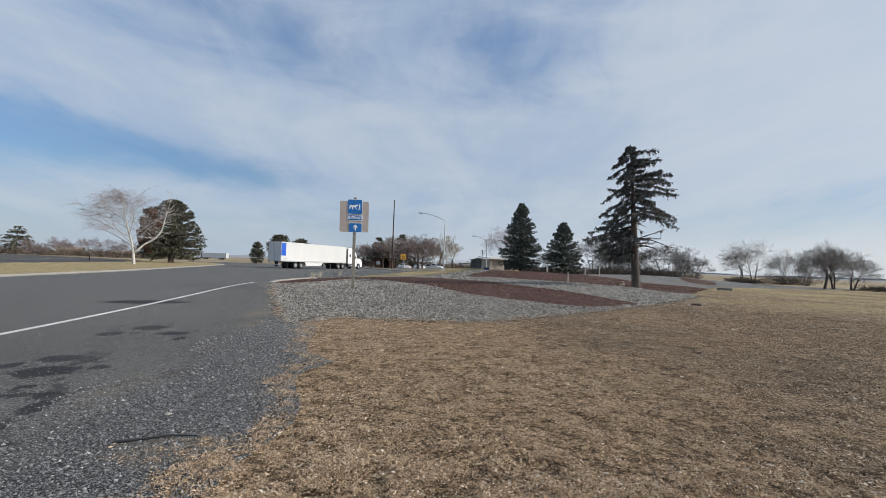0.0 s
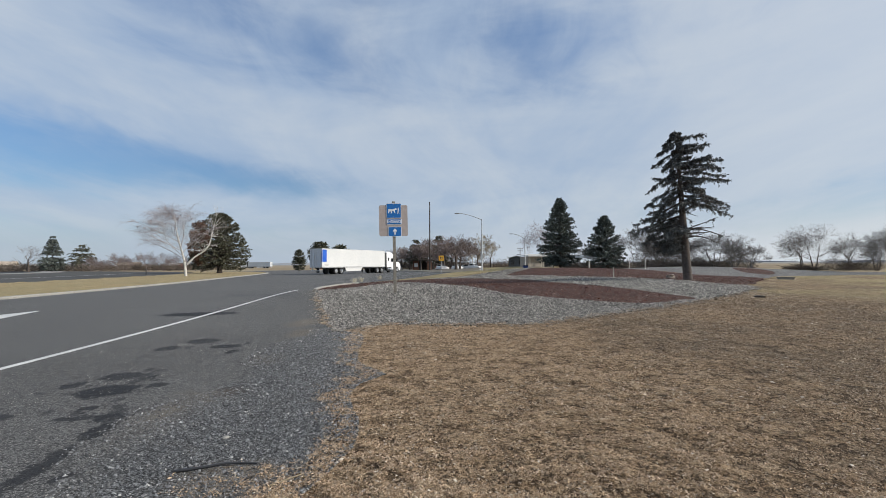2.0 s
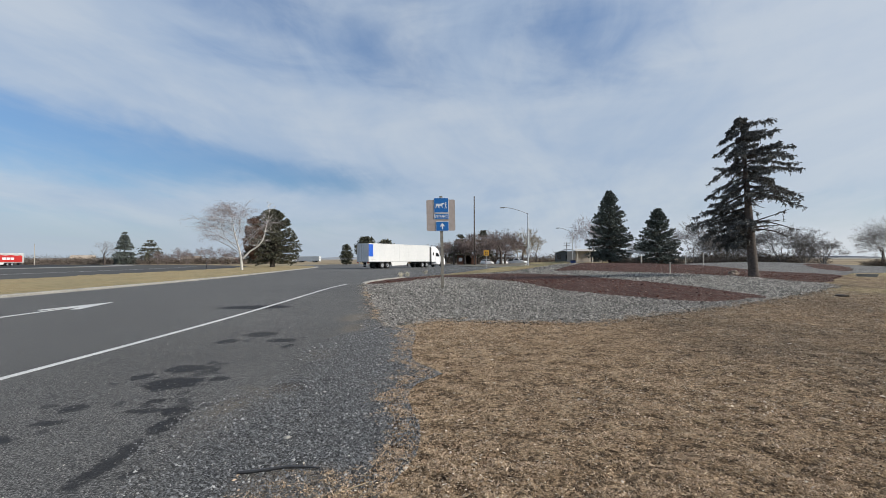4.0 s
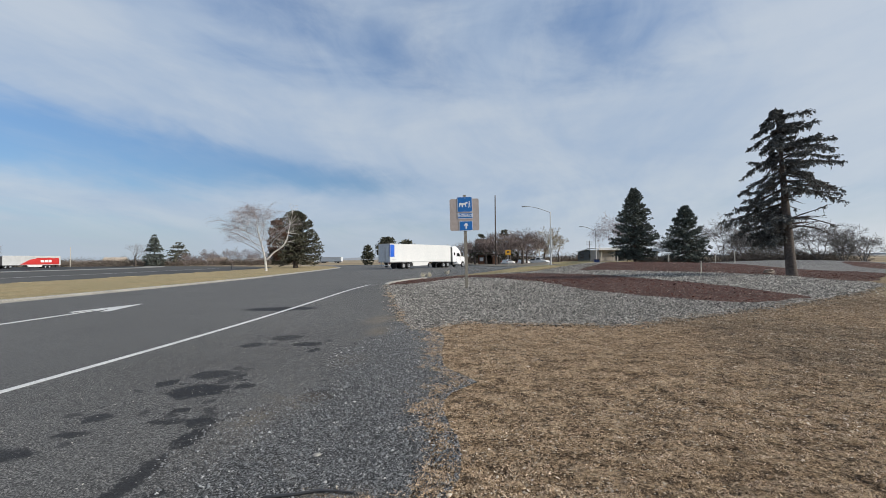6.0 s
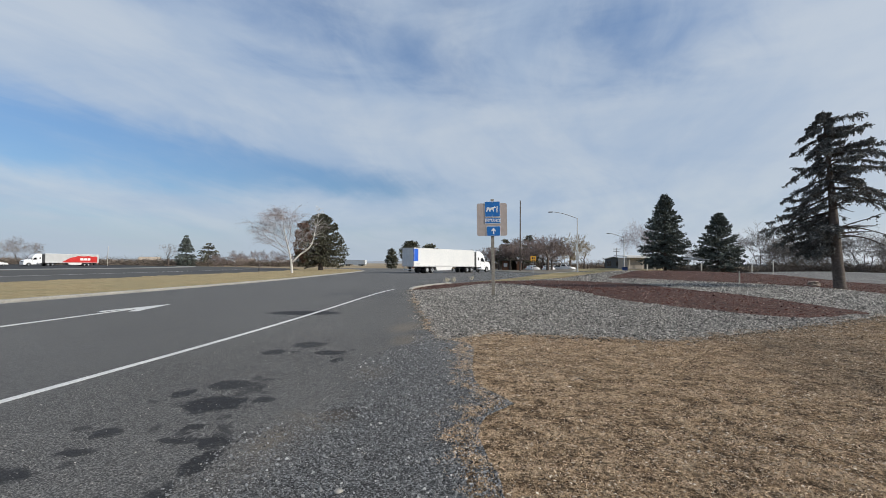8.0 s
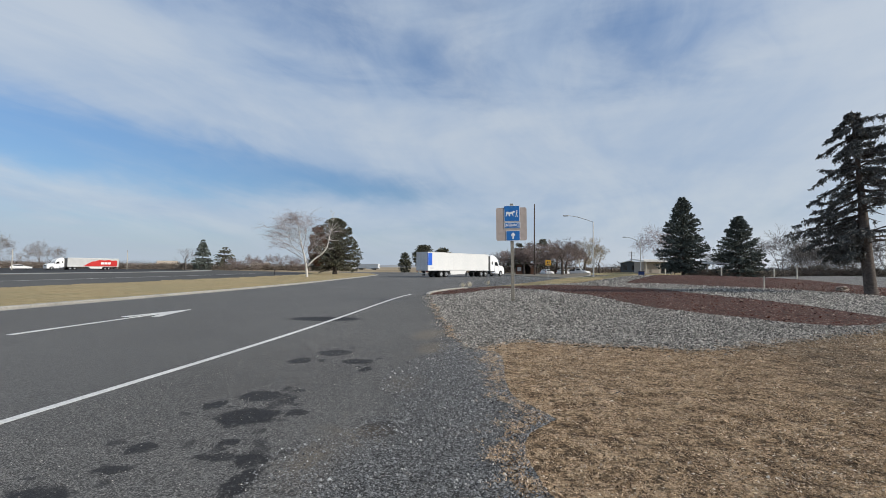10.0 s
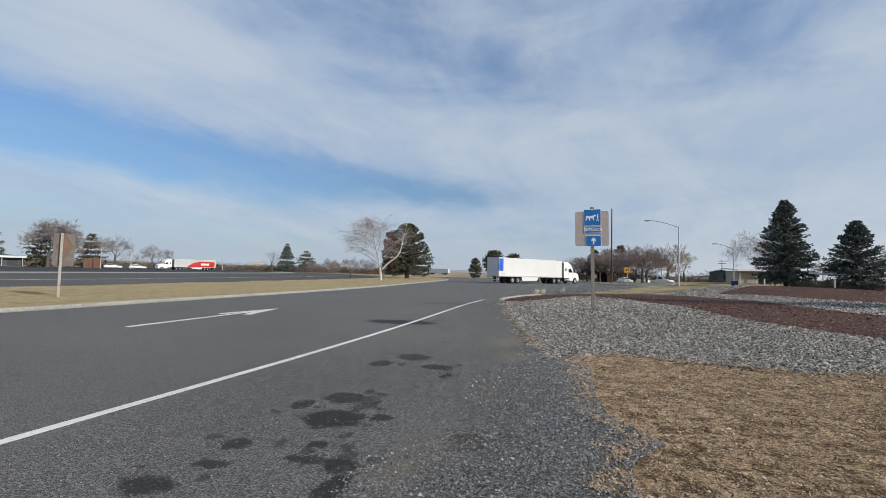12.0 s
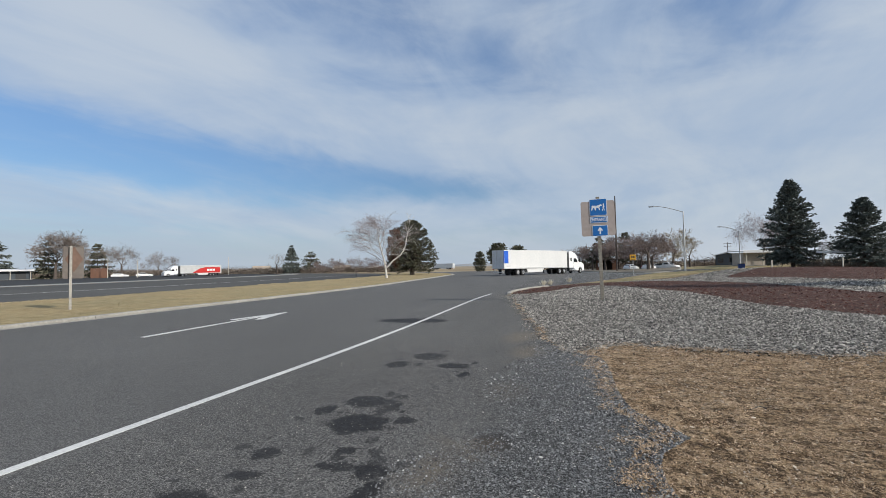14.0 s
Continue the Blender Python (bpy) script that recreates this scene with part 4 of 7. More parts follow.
def clumps(name, x, y, z, size, mat, shape="octa", flat=0.7, lift=0.35):
    """Many small angular stones as one mesh; those of shape "cap" lie in a bed and have no underside."""
    if shape in ("octa", "cap"):
        bv = np.array([(1, 0, 0), (-1, 0, 0), (0, 1, 0), (0, -1, 0), (0, 0, 1), (0, 0, -1)], float)
        bf = np.array([(0, 2, 4), (2, 1, 4), (1, 3, 4), (3, 0, 4), (2, 0, 5), (1, 2, 5), (3, 1, 5), (0, 3, 5)])
        if shape == "cap":
            bv, bf = bv[:5], bf[:4]
            bv[:4, 2] = -0.45
    else:
        # a rough cut block of eight corners
        bv = np.array([(a_, b_, c) for a_ in (-0.7, 0.7) for b_ in (-0.7, 0.7) for c in (-0.7, 0.7)], float)
        bf = np.array([(0, 1, 3), (0, 3, 2), (4, 6, 7), (4, 7, 5), (0, 4, 5), (0, 5, 1), (2, 3, 7), (2, 7, 6), (0, 2, 6), (0, 6, 4), (1, 5, 7), (1, 7, 3)])
    n = len(x)
    v = np.repeat(bv[None], n, 0) * (1 + rng.uniform(-0.38, 0.38, (n, len(bv), 1)))
    v += rng.uniform(-0.18, 0.18, v.shape)
    v[:, :, 0] *= rng.uniform(0.8, 1.5, (n, 1))
    v[:, :, 2] *= flat * rng.uniform(0.6, 1.2, (n, 1))
    q, tl = rng.uniform(0, 2 * math.pi, n), rng.uniform(-0.6, 0.6, n)
    cq, sq, ct, s_t = np.cos(q)[:, None], np.sin(q)[:, None], np.cos(tl)[:, None], np.sin(tl)[:, None]
    X, Y, Z = v[..., 0], v[..., 1], v[..., 2]
    X, Z = X * ct - Z * s_t, X * s_t + Z * ct
    X, Y = X * cq - Y * sq, X * sq + Y * cq
    s = np.asarray(size)[:, None]
    v = np.stack([X * s + np.asarray(x)[:, None], Y * s + np.asarray(y)[:, None], Z * s + np.asarray(z)[:, None] + s * lift], -1)
    t = (np.arange(n) * len(bv))[:, None, None] + bf[None]
    return tri_mesh(name, v.reshape(-1, 3), t.reshape(-1, 3), mat)


def in_box(n, x0, x1, y0, y1):
    return rng.uniform(x0, x1, n), rng.uniform(y0, y1, n)


def stone_layer():
    # fine broken stone near by, coarser and thinner sown further off
    x, y = in_box(1000000, -6, 19, 9.5, 50)
    keep = rng.uniform(0, 1, len(x)) < np.interp(y, [9.5, 12, 16, 22, 30, 50], [1.0, 0.8, 0.46, 0.25, 0.11, 0.05])
    x, y = x[keep], y[keep]
    keep = inside(st, x, y) & ~inside(m1, x, y) & ~inside(mo, x, y)
    x, y = x[keep], y[keep]
    keep = inside(st, x, y - 0.15) | (rng.uniform(0, 1, len(x)) < 0.7)
    x, y = x[keep], y[keep]
    size = rng.lognormal(math.log(0.0148), 0.34, len(x)).clip(0, 0.025) * np.interp(y, [9.5, 12, 16, 22, 30], [0.95, 1.05, 1.35, 1.8, 2.5])
    me = clumps("crushed_stone", x, y, height(x, y) + rng.uniform(-0.006, 0.022, len(x)), size, M["stones"], "cap", 0.8, 0.25)
    tagged(part("crushed_stone", me, M["stones"]), "loose crushed grey and white landscaping stones", "stones", kind="stuff")
    # strays at the bed's edge, thinning out over asphalt and turf
    n = 15000
    k = len(st)
    i = rng.integers(0, k, n)
    far = np.abs(rng.normal(0, 1, n)) * np.where(rng.uniform(0, 1, n) < 0.3, 0.55, 0.22)
    q = rng.uniform(0, 2 * math.pi, n)
    px = np.array([p[0] for p in st])[i] + np.cos(q) * far
    py = np.array([p[1] for p in st])[i] + np.sin(q) * far
    ok = (py < 24) & ~inside(m1, px, py)
    px, py, far = px[ok], py[ok], far[ok]
    me = clumps("stray_stone", px, py, height(px, py), rng.lognormal(math.log(0.0125), 0.32, len(px)).clip(0, 0.021) * (1 - 0.35 * np.clip(far, 0, 1)), M["stones"], "block", 0.75, 0.3)
    tagged(part("stray_stone", me, M["stones"]), "stray crushed stones along the bed edge", "stones", kind="stuff")


def mulch_layer():
    x, y = in_box(38000, -6, 34, 14, 56)
    keep = (inside(m1, x, y) | inside(mo, x, y)) & (rng.uniform(0, 1, len(x)) < np.clip(1.6 - y / 40, 0.25, 1))
    x, y = x[keep], y[keep]
    me = clumps("bark_chip", x, y, height(x, y) + 0.022, rng.lognormal(math.log(0.022), 0.4, len(x)), M["mulch"], "octa", 0.4, 0.3)
    tagged(part("bark_chip", me, M["mulch"]), "scattered dark red bark chips and pale dead leaves", "mulch", kind="stuff")


def grit_layer():
    edge_x = np.array([p[0] for p in sh])
    edge_y = np.array([p[1] for p in sh])
    # loose grit: a lens along the turf edge, thinning onto the asphalt
    n = 40000
    y = 1.6 + 8.6 * rng.uniform(0, 1, n) ** 1.25
    wide = np.interp(y, [1.5, 4, 7, 9, 10.5], [1.2, 1.3, 1.1, 0.8, 0.4])
    off = rng.uniform(0, 1, n) ** 1.9 * wide * 1.5 * (1 + 0.35 * (vnoise(y * 0 + 3.0, y, 1.3, 4) - 0.5)) - 0.22
    x = np.interp(y, edge_y, edge_x) - off
    size = rng.lognormal(math.log(0.0058), 0.40, n).clip(0, 0.013) * (1 + y * 0.035)
    me = clumps("loose_grit", x, y, np.zeros(n), size, M["grit"], "cap", 0.8, 0.25)
    tagged(part("loose_grit", me, M["grit"]), "loose blue-grey grit on the road shoulder", "gravel", kind="stuff")
    n = 10000
    x, y = in_box(n, -5.3, -1.4, 1.5, 16)
    me = clumps("shoulder_pebble", x, y, np.zeros(n), rng.lognormal(math.log(0.0042), 0.35, n).clip(0, 0.008), M["stones"], "cap", 0.7, 0.2)
    tagged(part("shoulder_pebble", me, M["stones"]), "small pale pebbles scattered on worn asphalt", "gravel", kind="stuff")


def turf_points(n, near, far, spread, power):
    """Plan points on the turf, thinning with distance from the shoulder's bend."""
    edge_x, edge_y = np.array([p[0] for p in sh]), np.array([p[1] for p in sh])
    r = near + (far - near) * rng.uniform(0, 1, n) ** power
    q = np.radians(rng.uniform(-36, spread, n))
    x, y = -0.3 + r * np.sin(q), 0.5 + r * np.cos(q)
    rag = 0.34 * (vnoise(x, y, 2.2, 6) - 0.5) + 0.22 * (vnoise(x, y, 7.0, 2) - 0.5)
    ok = (x - np.interp(y, edge_y, edge_x) + 0.13 + rag + rng.normal(0, 0.07, n) > 0) & ~inside(st, x, y - np.abs(rng.normal(0, 0.24, n)))
    # thin dry grass creeping out over the grit
    creep = ((x + 1.2) / 0.42) ** 2 + ((y - 3.25) / 0.26) ** 2 < rng.uniform(0.1, 1.4, n)
    ok |= creep & (rng.uniform(0, 1, n) < 0.35)
    return x[ok], y[ok], r[ok]


def tussock(x, y):
    """Tufted ground: near 1 on the tufts, 0 in the hollows between them."""
    v = 0.55 * vnoise(x, y, 6.0, 11) + 0.30 * vnoise(x, y, 15.0, 12) + 0.15 * vnoise(x, y, 33.0, 13)
    patch = vnoise(x, y, 0.9, 14)
    return np.clip((v - 0.34) / 0.30, 0, 1) * np.clip(0.45 + 1.1 * patch, 0, 1)


def leaf_flakes(x, y, r, scale, depth, mat, name, label):
    """Curled dead leaves, each folded along its middle."""
    n = len(x)
    ln = rng.lognormal(math.log(0.0052), 0.42, n).clip(0, 0.013) * (1 + 0.085 * r) * scale
    wd = ln * rng.uniform(0.16, 0.46, n)
    q = rng.uniform(0, 2 * math.pi, n)
    pit, rol = np.radians(rng.normal(6, 28, n)), np.radians(rng.normal(0, 34, n))
    fold = rng.uniform(-0.2, 1.0, n) * wd
    u = np.stack([np.cos(q) * np.cos(pit), np.sin(q) * np.cos(pit), np.sin(pit)], -1)
    w = np.stack([-np.sin(q) * np.cos(rol), np.cos(q) * np.cos(rol), np.sin(rol)], -1)
    lift = 0.034 * tussock(x, y)
    c = np.stack([x, y, height(x, y) - 0.008 + lift + rng.uniform(0, 1, n) * depth + 0.4 * ln * np.abs(np.sin(pit))], -1)
    up = np.array([0, 0, 1.0])
    L_, W_, F_ = ln[:, None], wd[:, None], fold[:, None]
    v = np.stack([c - u * L_, c + u * L_, c + w * W_ + up * F_, c - w * W_ + up * F_ * rng.uniform(0.2, 1.2, (n, 1))], 1).reshape(-1, 3)
    t = (4 * np.arange(n))[:, None, None] + np.array([(0, 1, 2), (0, 3, 1)])[None]
    tagged(part(name, tri_mesh(name, v, t.reshape(-1, 3), mat), None), label, "leaf litter", kind="stuff")


def turf_layer():
    """Tufts of dead blades with crumbled leaves among them and shade-dark duff in the hollows."""
    x, y, r = turf_points(135000, 1.5, 20, 76, 1.5)
    h = tussock(x, y)
    keep = rng.uniform(0, 1, len(x)) < 0.25 + 0.75 * h
    x, y, r = x[keep], y[keep], r[keep]
    per = 7
    x, y, r = (np.repeat(v_, per) for v_ in (x, y, r))
    n = len(x)
    head = rng.uniform(0, 2 * math.pi, n)
    out = rng.uniform(0, 0.026, n) * (1 + 0.06 * r)
    x, y = x + np.cos(head) * out, y + np.sin(head) * out
    ln = rng.uniform(0.007, 0.024, n) * (1 + r * 0.05)
    wd = rng.uniform(0.0010, 0.0024, n) * (1 + r * 0.12)
    head = head + rng.normal(0, 0.8, n)
    tilt = np.radians(rng.normal(13, 18, n).clip(-8, 70))
    dx, dy, dz = np.cos(head) * np.cos(tilt), np.sin(head) * np.cos(tilt), np.sin(tilt)
    sx, sy = -np.sin(head), np.cos(head)
    z = height(x, y) - 0.010 + rng.uniform(0, 0.010, n) + 0.034 * tussock(x, y)
    sz = wd * rng.normal(0, 0.6, n)
    a_ = np.stack([x + sx * wd, y + sy * wd, z + sz], -1)
    b_ = np.stack([x - sx * wd, y - sy * wd, z - sz], -1)
    c = np.stack([x + dx * ln, y + dy * ln, z + dz * ln], -1)
    v = np.stack([a_, b_, c], 1).reshape(-1, 3)
    t = np.arange(3 * n).reshape(-1, 3)
    tagged(part("dead_grass", tri_mesh("dead_grass", v, t, M["blades"]), None), "matted straw-brown dead grass beside the road", "grass", kind="stuff")
    # curled leaves: tan on the tufts, duff darkened as shade in the hollows
    x, y, r = turf_points(760000, 1.5, 25, 76, 1.5)
    h = tussock(x, y)
    keep = (rng.uniform(0, 1, len(x)) < 0.35 + 0.65 * h) & (rng.uniform(0, 1, len(x)) < np.clip((25 - r) / 9, 0, 1))
    x, y, r, h = x[keep], y[keep], r[keep], h[keep]
    dark = h + rng.normal(0, 0.14, len(x)) < np.interp(r, [3, 10, 20], [0.40, 0.30, 0.18])
    leaf_flakes(x[dark], y[dark], r[dark], 1.0, 0.006, M["duff"], "leaf_litter", "dark curled leaf crumbs, toned as hollow shade, between tufts of dry turf")
    leaf_flakes(x[~dark], y[~dark], r[~dark], 1.0, 0.012, M["litter"], "leaf_litter", "tan leaf crumbs and straw matted on dry turf")
    # pale chaff and husks on top
    x, y, r = turf_points(150000, 2.0, 24, 76, 1.0)
    keep = rng.uniform(0, 1, len(x)) < 0.08 + 0.75 * np.clip(1.9 * vnoise(x, y, 0.8, 21) + 0.8 * vnoise(x, y, 3.0, 22) - 1.0, 0, 1)
    x, y, r = x[keep], y[keep], r[keep]
    me = clumps("chaff", x, y, height(x, y) + 0.010 + 0.034 * tussock(x, y), rng.lognormal(math.log(0.0040), 0.4, len(x)) * (1 + 0.07 * r), M["chaff"], "cap", 0.35, 0.6)
    tagged(part("chaff", me, None), "pale husks and chaff lying on dry turf", "leaf litter", kind="stuff")


def median_edge():
    # rough clods and straw along the median's worn far edge
    ex, ey = np.array([p[0] for p in mf]), np.array([p[1] for p in mf])
    n = 5000
    y = rng.uniform(5, 90, n)
    lump = np.array([wob(0.0, b_, 0.5, 3.0) + 0.4 * wob(0.0, b_, 1.7, 6.0) for b_ in y])
    keep = lump > -0.05
    y, lump = y[keep], lump[keep]
    x = np.interp(y, ey, ex) + rng.uniform(-0.25, 0.9, len(y))
    me = clumps("turf_clod", x, y, np.full(len(y), 0.04), (0.02 + 0.055 * lump.clip(0, 0.6)) * rng.uniform(0.6, 1.4, len(y)), M["medblades"], "octa", 0.6, 0.2)
    tagged(part("turf_clod", me, None), "straw-coloured clods along the worn median edge", "grass", kind="stuff")


def median_layer():
    median_edge()
    kx, ky = np.array([p[0] for p in kl]), np.array([p[1] for p in kl])
    n = 48000
    y = 6 + 50 * rng.uniform(0, 1, n) ** 1.4
    x = np.interp(y, ky, kx) - 0.22 - 14.5 * rng.uniform(0, 1, n) ** 1.1
    ln, wd = rng.uniform(0.02, 0.055, n), rng.uniform(0.006, 0.016, n)
    head, tilt = rng.uniform(0, 2 * math.pi, n), np.radians(rng.uniform(0, 40, n))
    z = np.full(n, 0.045)
    a_ = np.stack([x - np.sin(head) * wd, y + np.cos(head) * wd, z], -1)
    b_ = np.stack([x + np.sin(head) * wd, y - np.cos(head) * wd, z], -1)
    c = np.stack([x + np.cos(head) * np.cos(tilt) * ln, y + np.sin(head) * np.cos(tilt) * ln, z + np.sin(tilt) * ln], -1)
    v = np.stack([a_, b_, c], 1).reshape(-1, 3)
    tagged(part("median_grass", tri_mesh("median_grass", v, np.arange(3 * n).reshape(-1, 3), M["medblades"]), None), "short straw-yellow mown grass of the median", "grass", kind="stuff")


M["chaff"] = scatter("pale chaff and husks", [(0, (0.24, 0.185, 0.13)), (0.6, (0.46, 0.375, 0.28)), (1, (0.70, 0.62, 0.51))], 0.9, 0.2)


def crumbs(name, stops, dull):
    """Leaf crumbs, each of its own tone, duller on trodden ground."""
    s = Nodes(name)
    c = s.ramp(s.island(), stops)
    return s.done(s.mix(s.math("MULTIPLY", turf_tone(s, s.pos()), dull), c, s.mix(1.0, c, (0.66, 0.635, 0.60), "MULTIPLY")), 0.9, spec=0.2)


# dark leaves whose tone also carries the shade of the hollows
M["duff"] = crumbs("dark leaf duff with hollow shade", [(0, (0.025, 0.018, 0.013)), (0.4, (0.093, 0.065, 0.044)), (0.72, (0.221, 0.160, 0.111)), (0.9, (0.357, 0.272, 0.191)), (1, (0.510, 0.425, 0.340))], 0.9)
M["litter"] = crumbs("crumbled dead leaves", [(0, (0.121, 0.083, 0.055)), (0.22, (0.321, 0.220, 0.145)), (0.55, (0.503, 0.363, 0.244)), (0.8, (0.624, 0.472, 0.331)), (1, (0.762, 0.617, 0.472))], 0.9)
stone_layer()
mulch_layer()
grit_layer()
turf_layer()
median_layer()


def rough_rock(name, x, y, s, mat, label, seed, z=None, pits=0.0):
    bm = bmesh.new()
    bmesh.ops.create_icosphere(bm, subdivisions=4 if pits else 2, radius=1.0)
    for v in bm.verts:
        k = 1 + 0.35 * noise.noise(v.co * 1.6 + Vector((seed, 0, 0)))
        if pits:
            # squared off, with hollows eaten into it
            v.co /= max(abs(v.co.x), abs(v.co.y), abs(v.co.z)) ** 0.6
            k -= pits * max(0.0, noise.noise(v.co * 2.6 + Vector((0, seed, 3))) - 0.05)
            k += 0.08 * noise.noise(v.co * 6.0)
        v.co = Vector((v.co.x * s[0] * k, v.co.y * s[1] * k, v.co.z * s[2] * k))
    bm.verts.ensure_lookup_table()
    ob = part(name, bm, mat)
    ob.matrix_basis = pose(x, y, (hz(x, y) if z is None else z) + s[2] * 0.55, 0, 0, seed * 37)
    return tagged(ob, label, "rock")


rough_rock("pebble", -1.57, 3.95, (0.03, 0.024, 0.012), M["concrete"], "pale flat pebble on blue-grey grit", 1, 0.0)
rough_rock("boulder", 18.9, 32.4, (0.46, 0.26, 0.19), M["tanrock"], "pale tan boulder with dark hollows beside the mulch", 2, None, 1.5)
rough_rock("dark_rock", 13.4, 16.9, (0.24, 0.14, 0.05), M["bark"], "dark flat rock at the edge of dry turf", 3)
rough_rock("dark_rock", 22.5, 13.5, (0.28, 0.2, 0.06), M["bark"], "dark flat clod lying on dry turf", 4)


def stick(pts, r, mat, label):
    segs = [(pts[i], pts[i + 1], r * (1 - 0.12 * i), r * (1 - 0.12 * (i + 1))) for i in range(len(pts) - 1)]
    tagged(part("stick", tube_mesh("stick", segs, mat, 6), None), label, "stick")


stick([(-1.66, 3.36, 0.012), (-1.50, 3.40, 0.014), (-1.36, 3.45, 0.018), (-1.25, 3.455, 0.016), (-1.14, 3.45, 0.013)], 0.011, M["dark"], "thin dark stick lying on the grit")
stick([(-0.95, 3.13, 0.01), (-0.85, 3.19, 0.02), (-0.77, 3.27, 0.015)], 0.005, M["goldtwig"], "broken straw-coloured stalk on the turf edge")
stick([(-1.02, 2.98, 0.01), (-0.9, 2.99, 0.015), (-0.78, 2.98, 0.012)], 0.005, M["goldtwig"], "broken straw-coloured stalk on the turf edge")
stick([(0.3, 6.95, 0.01), (0.4, 7.03, 0.03), (0.46, 7.0, 0.02)], 0.006, M["dark"], "thin dark twig lying on dry turf")

# ---------------------------------------------------------------- entrance sign
def text_mesh(body, size, depth, mat, bold=0.0):
    cu = bpy.data.curves.new("lettering", "FONT")
    cu.body, cu.size, cu.extrude, cu.offset = body, size, depth, bold
    cu.align_x, cu.align_y = "CENTER", "CENTER"
    tmp = bpy.data.objects.new("lettering", cu)
    scene.collection.objects.link(tmp)
    bpy.context.view_layer.update()
    me = bpy.data.meshes.new_from_object(tmp)
    bpy.data.objects.remove(tmp)
    me.materials.clear()
    me.materials.append(mat)
    return me


def rounded(w, h, r, n=4):
    pts = []
    for cx, cz, a0 in ((w / 2 - r, h / 2 - r, 0), (-w / 2 + r, h / 2 - r, 90), (-w / 2 + r, -h / 2 + r, 180), (w / 2 - r, -h / 2 + r, 270)):
        for k in range(n + 1):
            q = radians(a0 + 90 * k / n)
            pts.append((cx + r * math.cos(q), cz + r * math.sin(q)))
    return pts


def entrance_sign():
    x, y = -1.06, 19.5
    z = hz(x, y)
    s = thing("entrance_sign", pose(x, y, z, 0, -1.0, 4), "blue entrance sign on a weathered timber post in stones", "road sign")
    post = bmesh.new()
    box(post, (0.02, 0.06, 1.94), (0.13, 0.10, 4.12), 0.008)
    part("post", post, M["wood"], s, "weathered grey timber post")
    part("back_board", shift(prism(rounded(1.24, 1.355, 0.07), 0.006), (0.0, -0.002, 3.15)), M["tanback"], s, "tan back of a larger sign board")

    def panel(name, w, h, zc, xo):
        p = part(name, shift(prism(rounded(w, h, 0.035), 0.006), (xo, -0.016, zc)), M["signwhite"], s)
        part("blue_field", shift(prism(rounded(w - 0.035, h - 0.035, 0.025), 0.004), (xo, -0.021, zc)), M["blue"], p)
        return p

    top = panel("symbol_panel", 0.64, 0.655, 3.585, 0.025)
    # white pictogram reduced to plain shapes
    body = prism([(-0.23, 0.03), (-0.21, 0.075), (-0.05, 0.06), (0.04, 0.08), (0.10, 0.11), (0.155, 0.075), (0.15, 0.05), (0.08, 0.03), (0.06, -0.02), (0.08, -0.11), (0.055, -0.12),
                  (0.02, -0.03), (-0.06, -0.02), (-0.07, -0.12), (-0.10, -0.12), (-0.13, -0.02), (-0.17, -0.03), (-0.215, -0.12), (-0.245, -0.11), (-0.22, 0.0)], 0.003)
    part("pictogram", shift(body, (0.01, -0.0255, 3.585)), M["signwhite"], top, "plain white walking shape")
    fig = bmesh.new()
    box(fig, (0.212, -0.0255, 3.60), (0.04, 0.003, 0.12), 0.0, Matrix.Rotation(radians(8), 4, "Y"))
    box(fig, (0.195, -0.0255, 3.50), (0.022, 0.003, 0.12), 0.0, Matrix.Rotation(radians(18), 4, "Y"))
    box(fig, (0.238, -0.0255, 3.50), (0.022, 0.003, 0.12), 0.0, Matrix.Rotation(radians(-16), 4, "Y"))
    box(fig, (0.232, -0.0255, 3.615), (0.07, 0.003, 0.02), 0.0, Matrix.Rotation(radians(24), 4, "Y"))
    disc(fig, (0.222, -0.0255, 3.69), 0.026, 0.003, "y", 12)
    part("pictogram", fig, M["signwhite"], top, "plain white upright bars")
    for dz in (0.27, -0.27):
        part("bolt", disc(bmesh.new(), (0.025, -0.027, 3.585 + dz), 0.012, 0.006, "y", 8), M["galv"], top)
    mid = panel("word_panel", 0.65, 0.245, 3.10, 0.035)
    me = text_mesh("ENTRANCE", 0.165, 0.002, M["signwhite"], 0.004)
    w = part("lettering", me, None, mid, "white capital letters")
    w.matrix_basis = Matrix.Translation((0.035, -0.026, 3.10)) @ Matrix.Rotation(radians(90), 4, "X") @ Matrix.Diagonal((0.74, 1.0, 1, 1))
    low = panel("arrow_panel", 0.57, 0.42, 2.67, 0.06)
    arrow = prism([(-0.028, -0.13), (0.028, -0.13), (0.028, 0.02), (0.085, -0.02), (0.085, 0.045), (0.0, 0.135), (-0.085, 0.045), (-0.085, -0.02), (-0.028, 0.02)], 0.003)
    part("arrow", shift(arrow, (0.06, -0.0255, 2.67)), M["signwhite"], low)


entrance_sign()


def diamond_sign():
    x, y = -22.25, 13.8
    s = thing("sign_back", pose(x, y, 0.05, 0, 0, 58), "back of a grey sign board on a weathered timber post", "road sign")
    part("post", boxes(((0, 0, 1.3), (0.095, 0.095, 2.75)), bevel=0.01), M["greywood"], s, "grey weathered timber post")
    part("board", shift(prism(rounded(0.70, 1.36, 0.05), 0.02), (0.08, 0.10, 1.98)), M["rust"], s, "grey board back")
    part("stain_plate", shift(prism([(0, -0.55), (0.30, 0), (0, 0.55), (-0.30, 0)], 0.004), (0.1, 0.085, 2.12)), M["rustplate"], s, "rust-brown diamond plate")


diamond_sign()


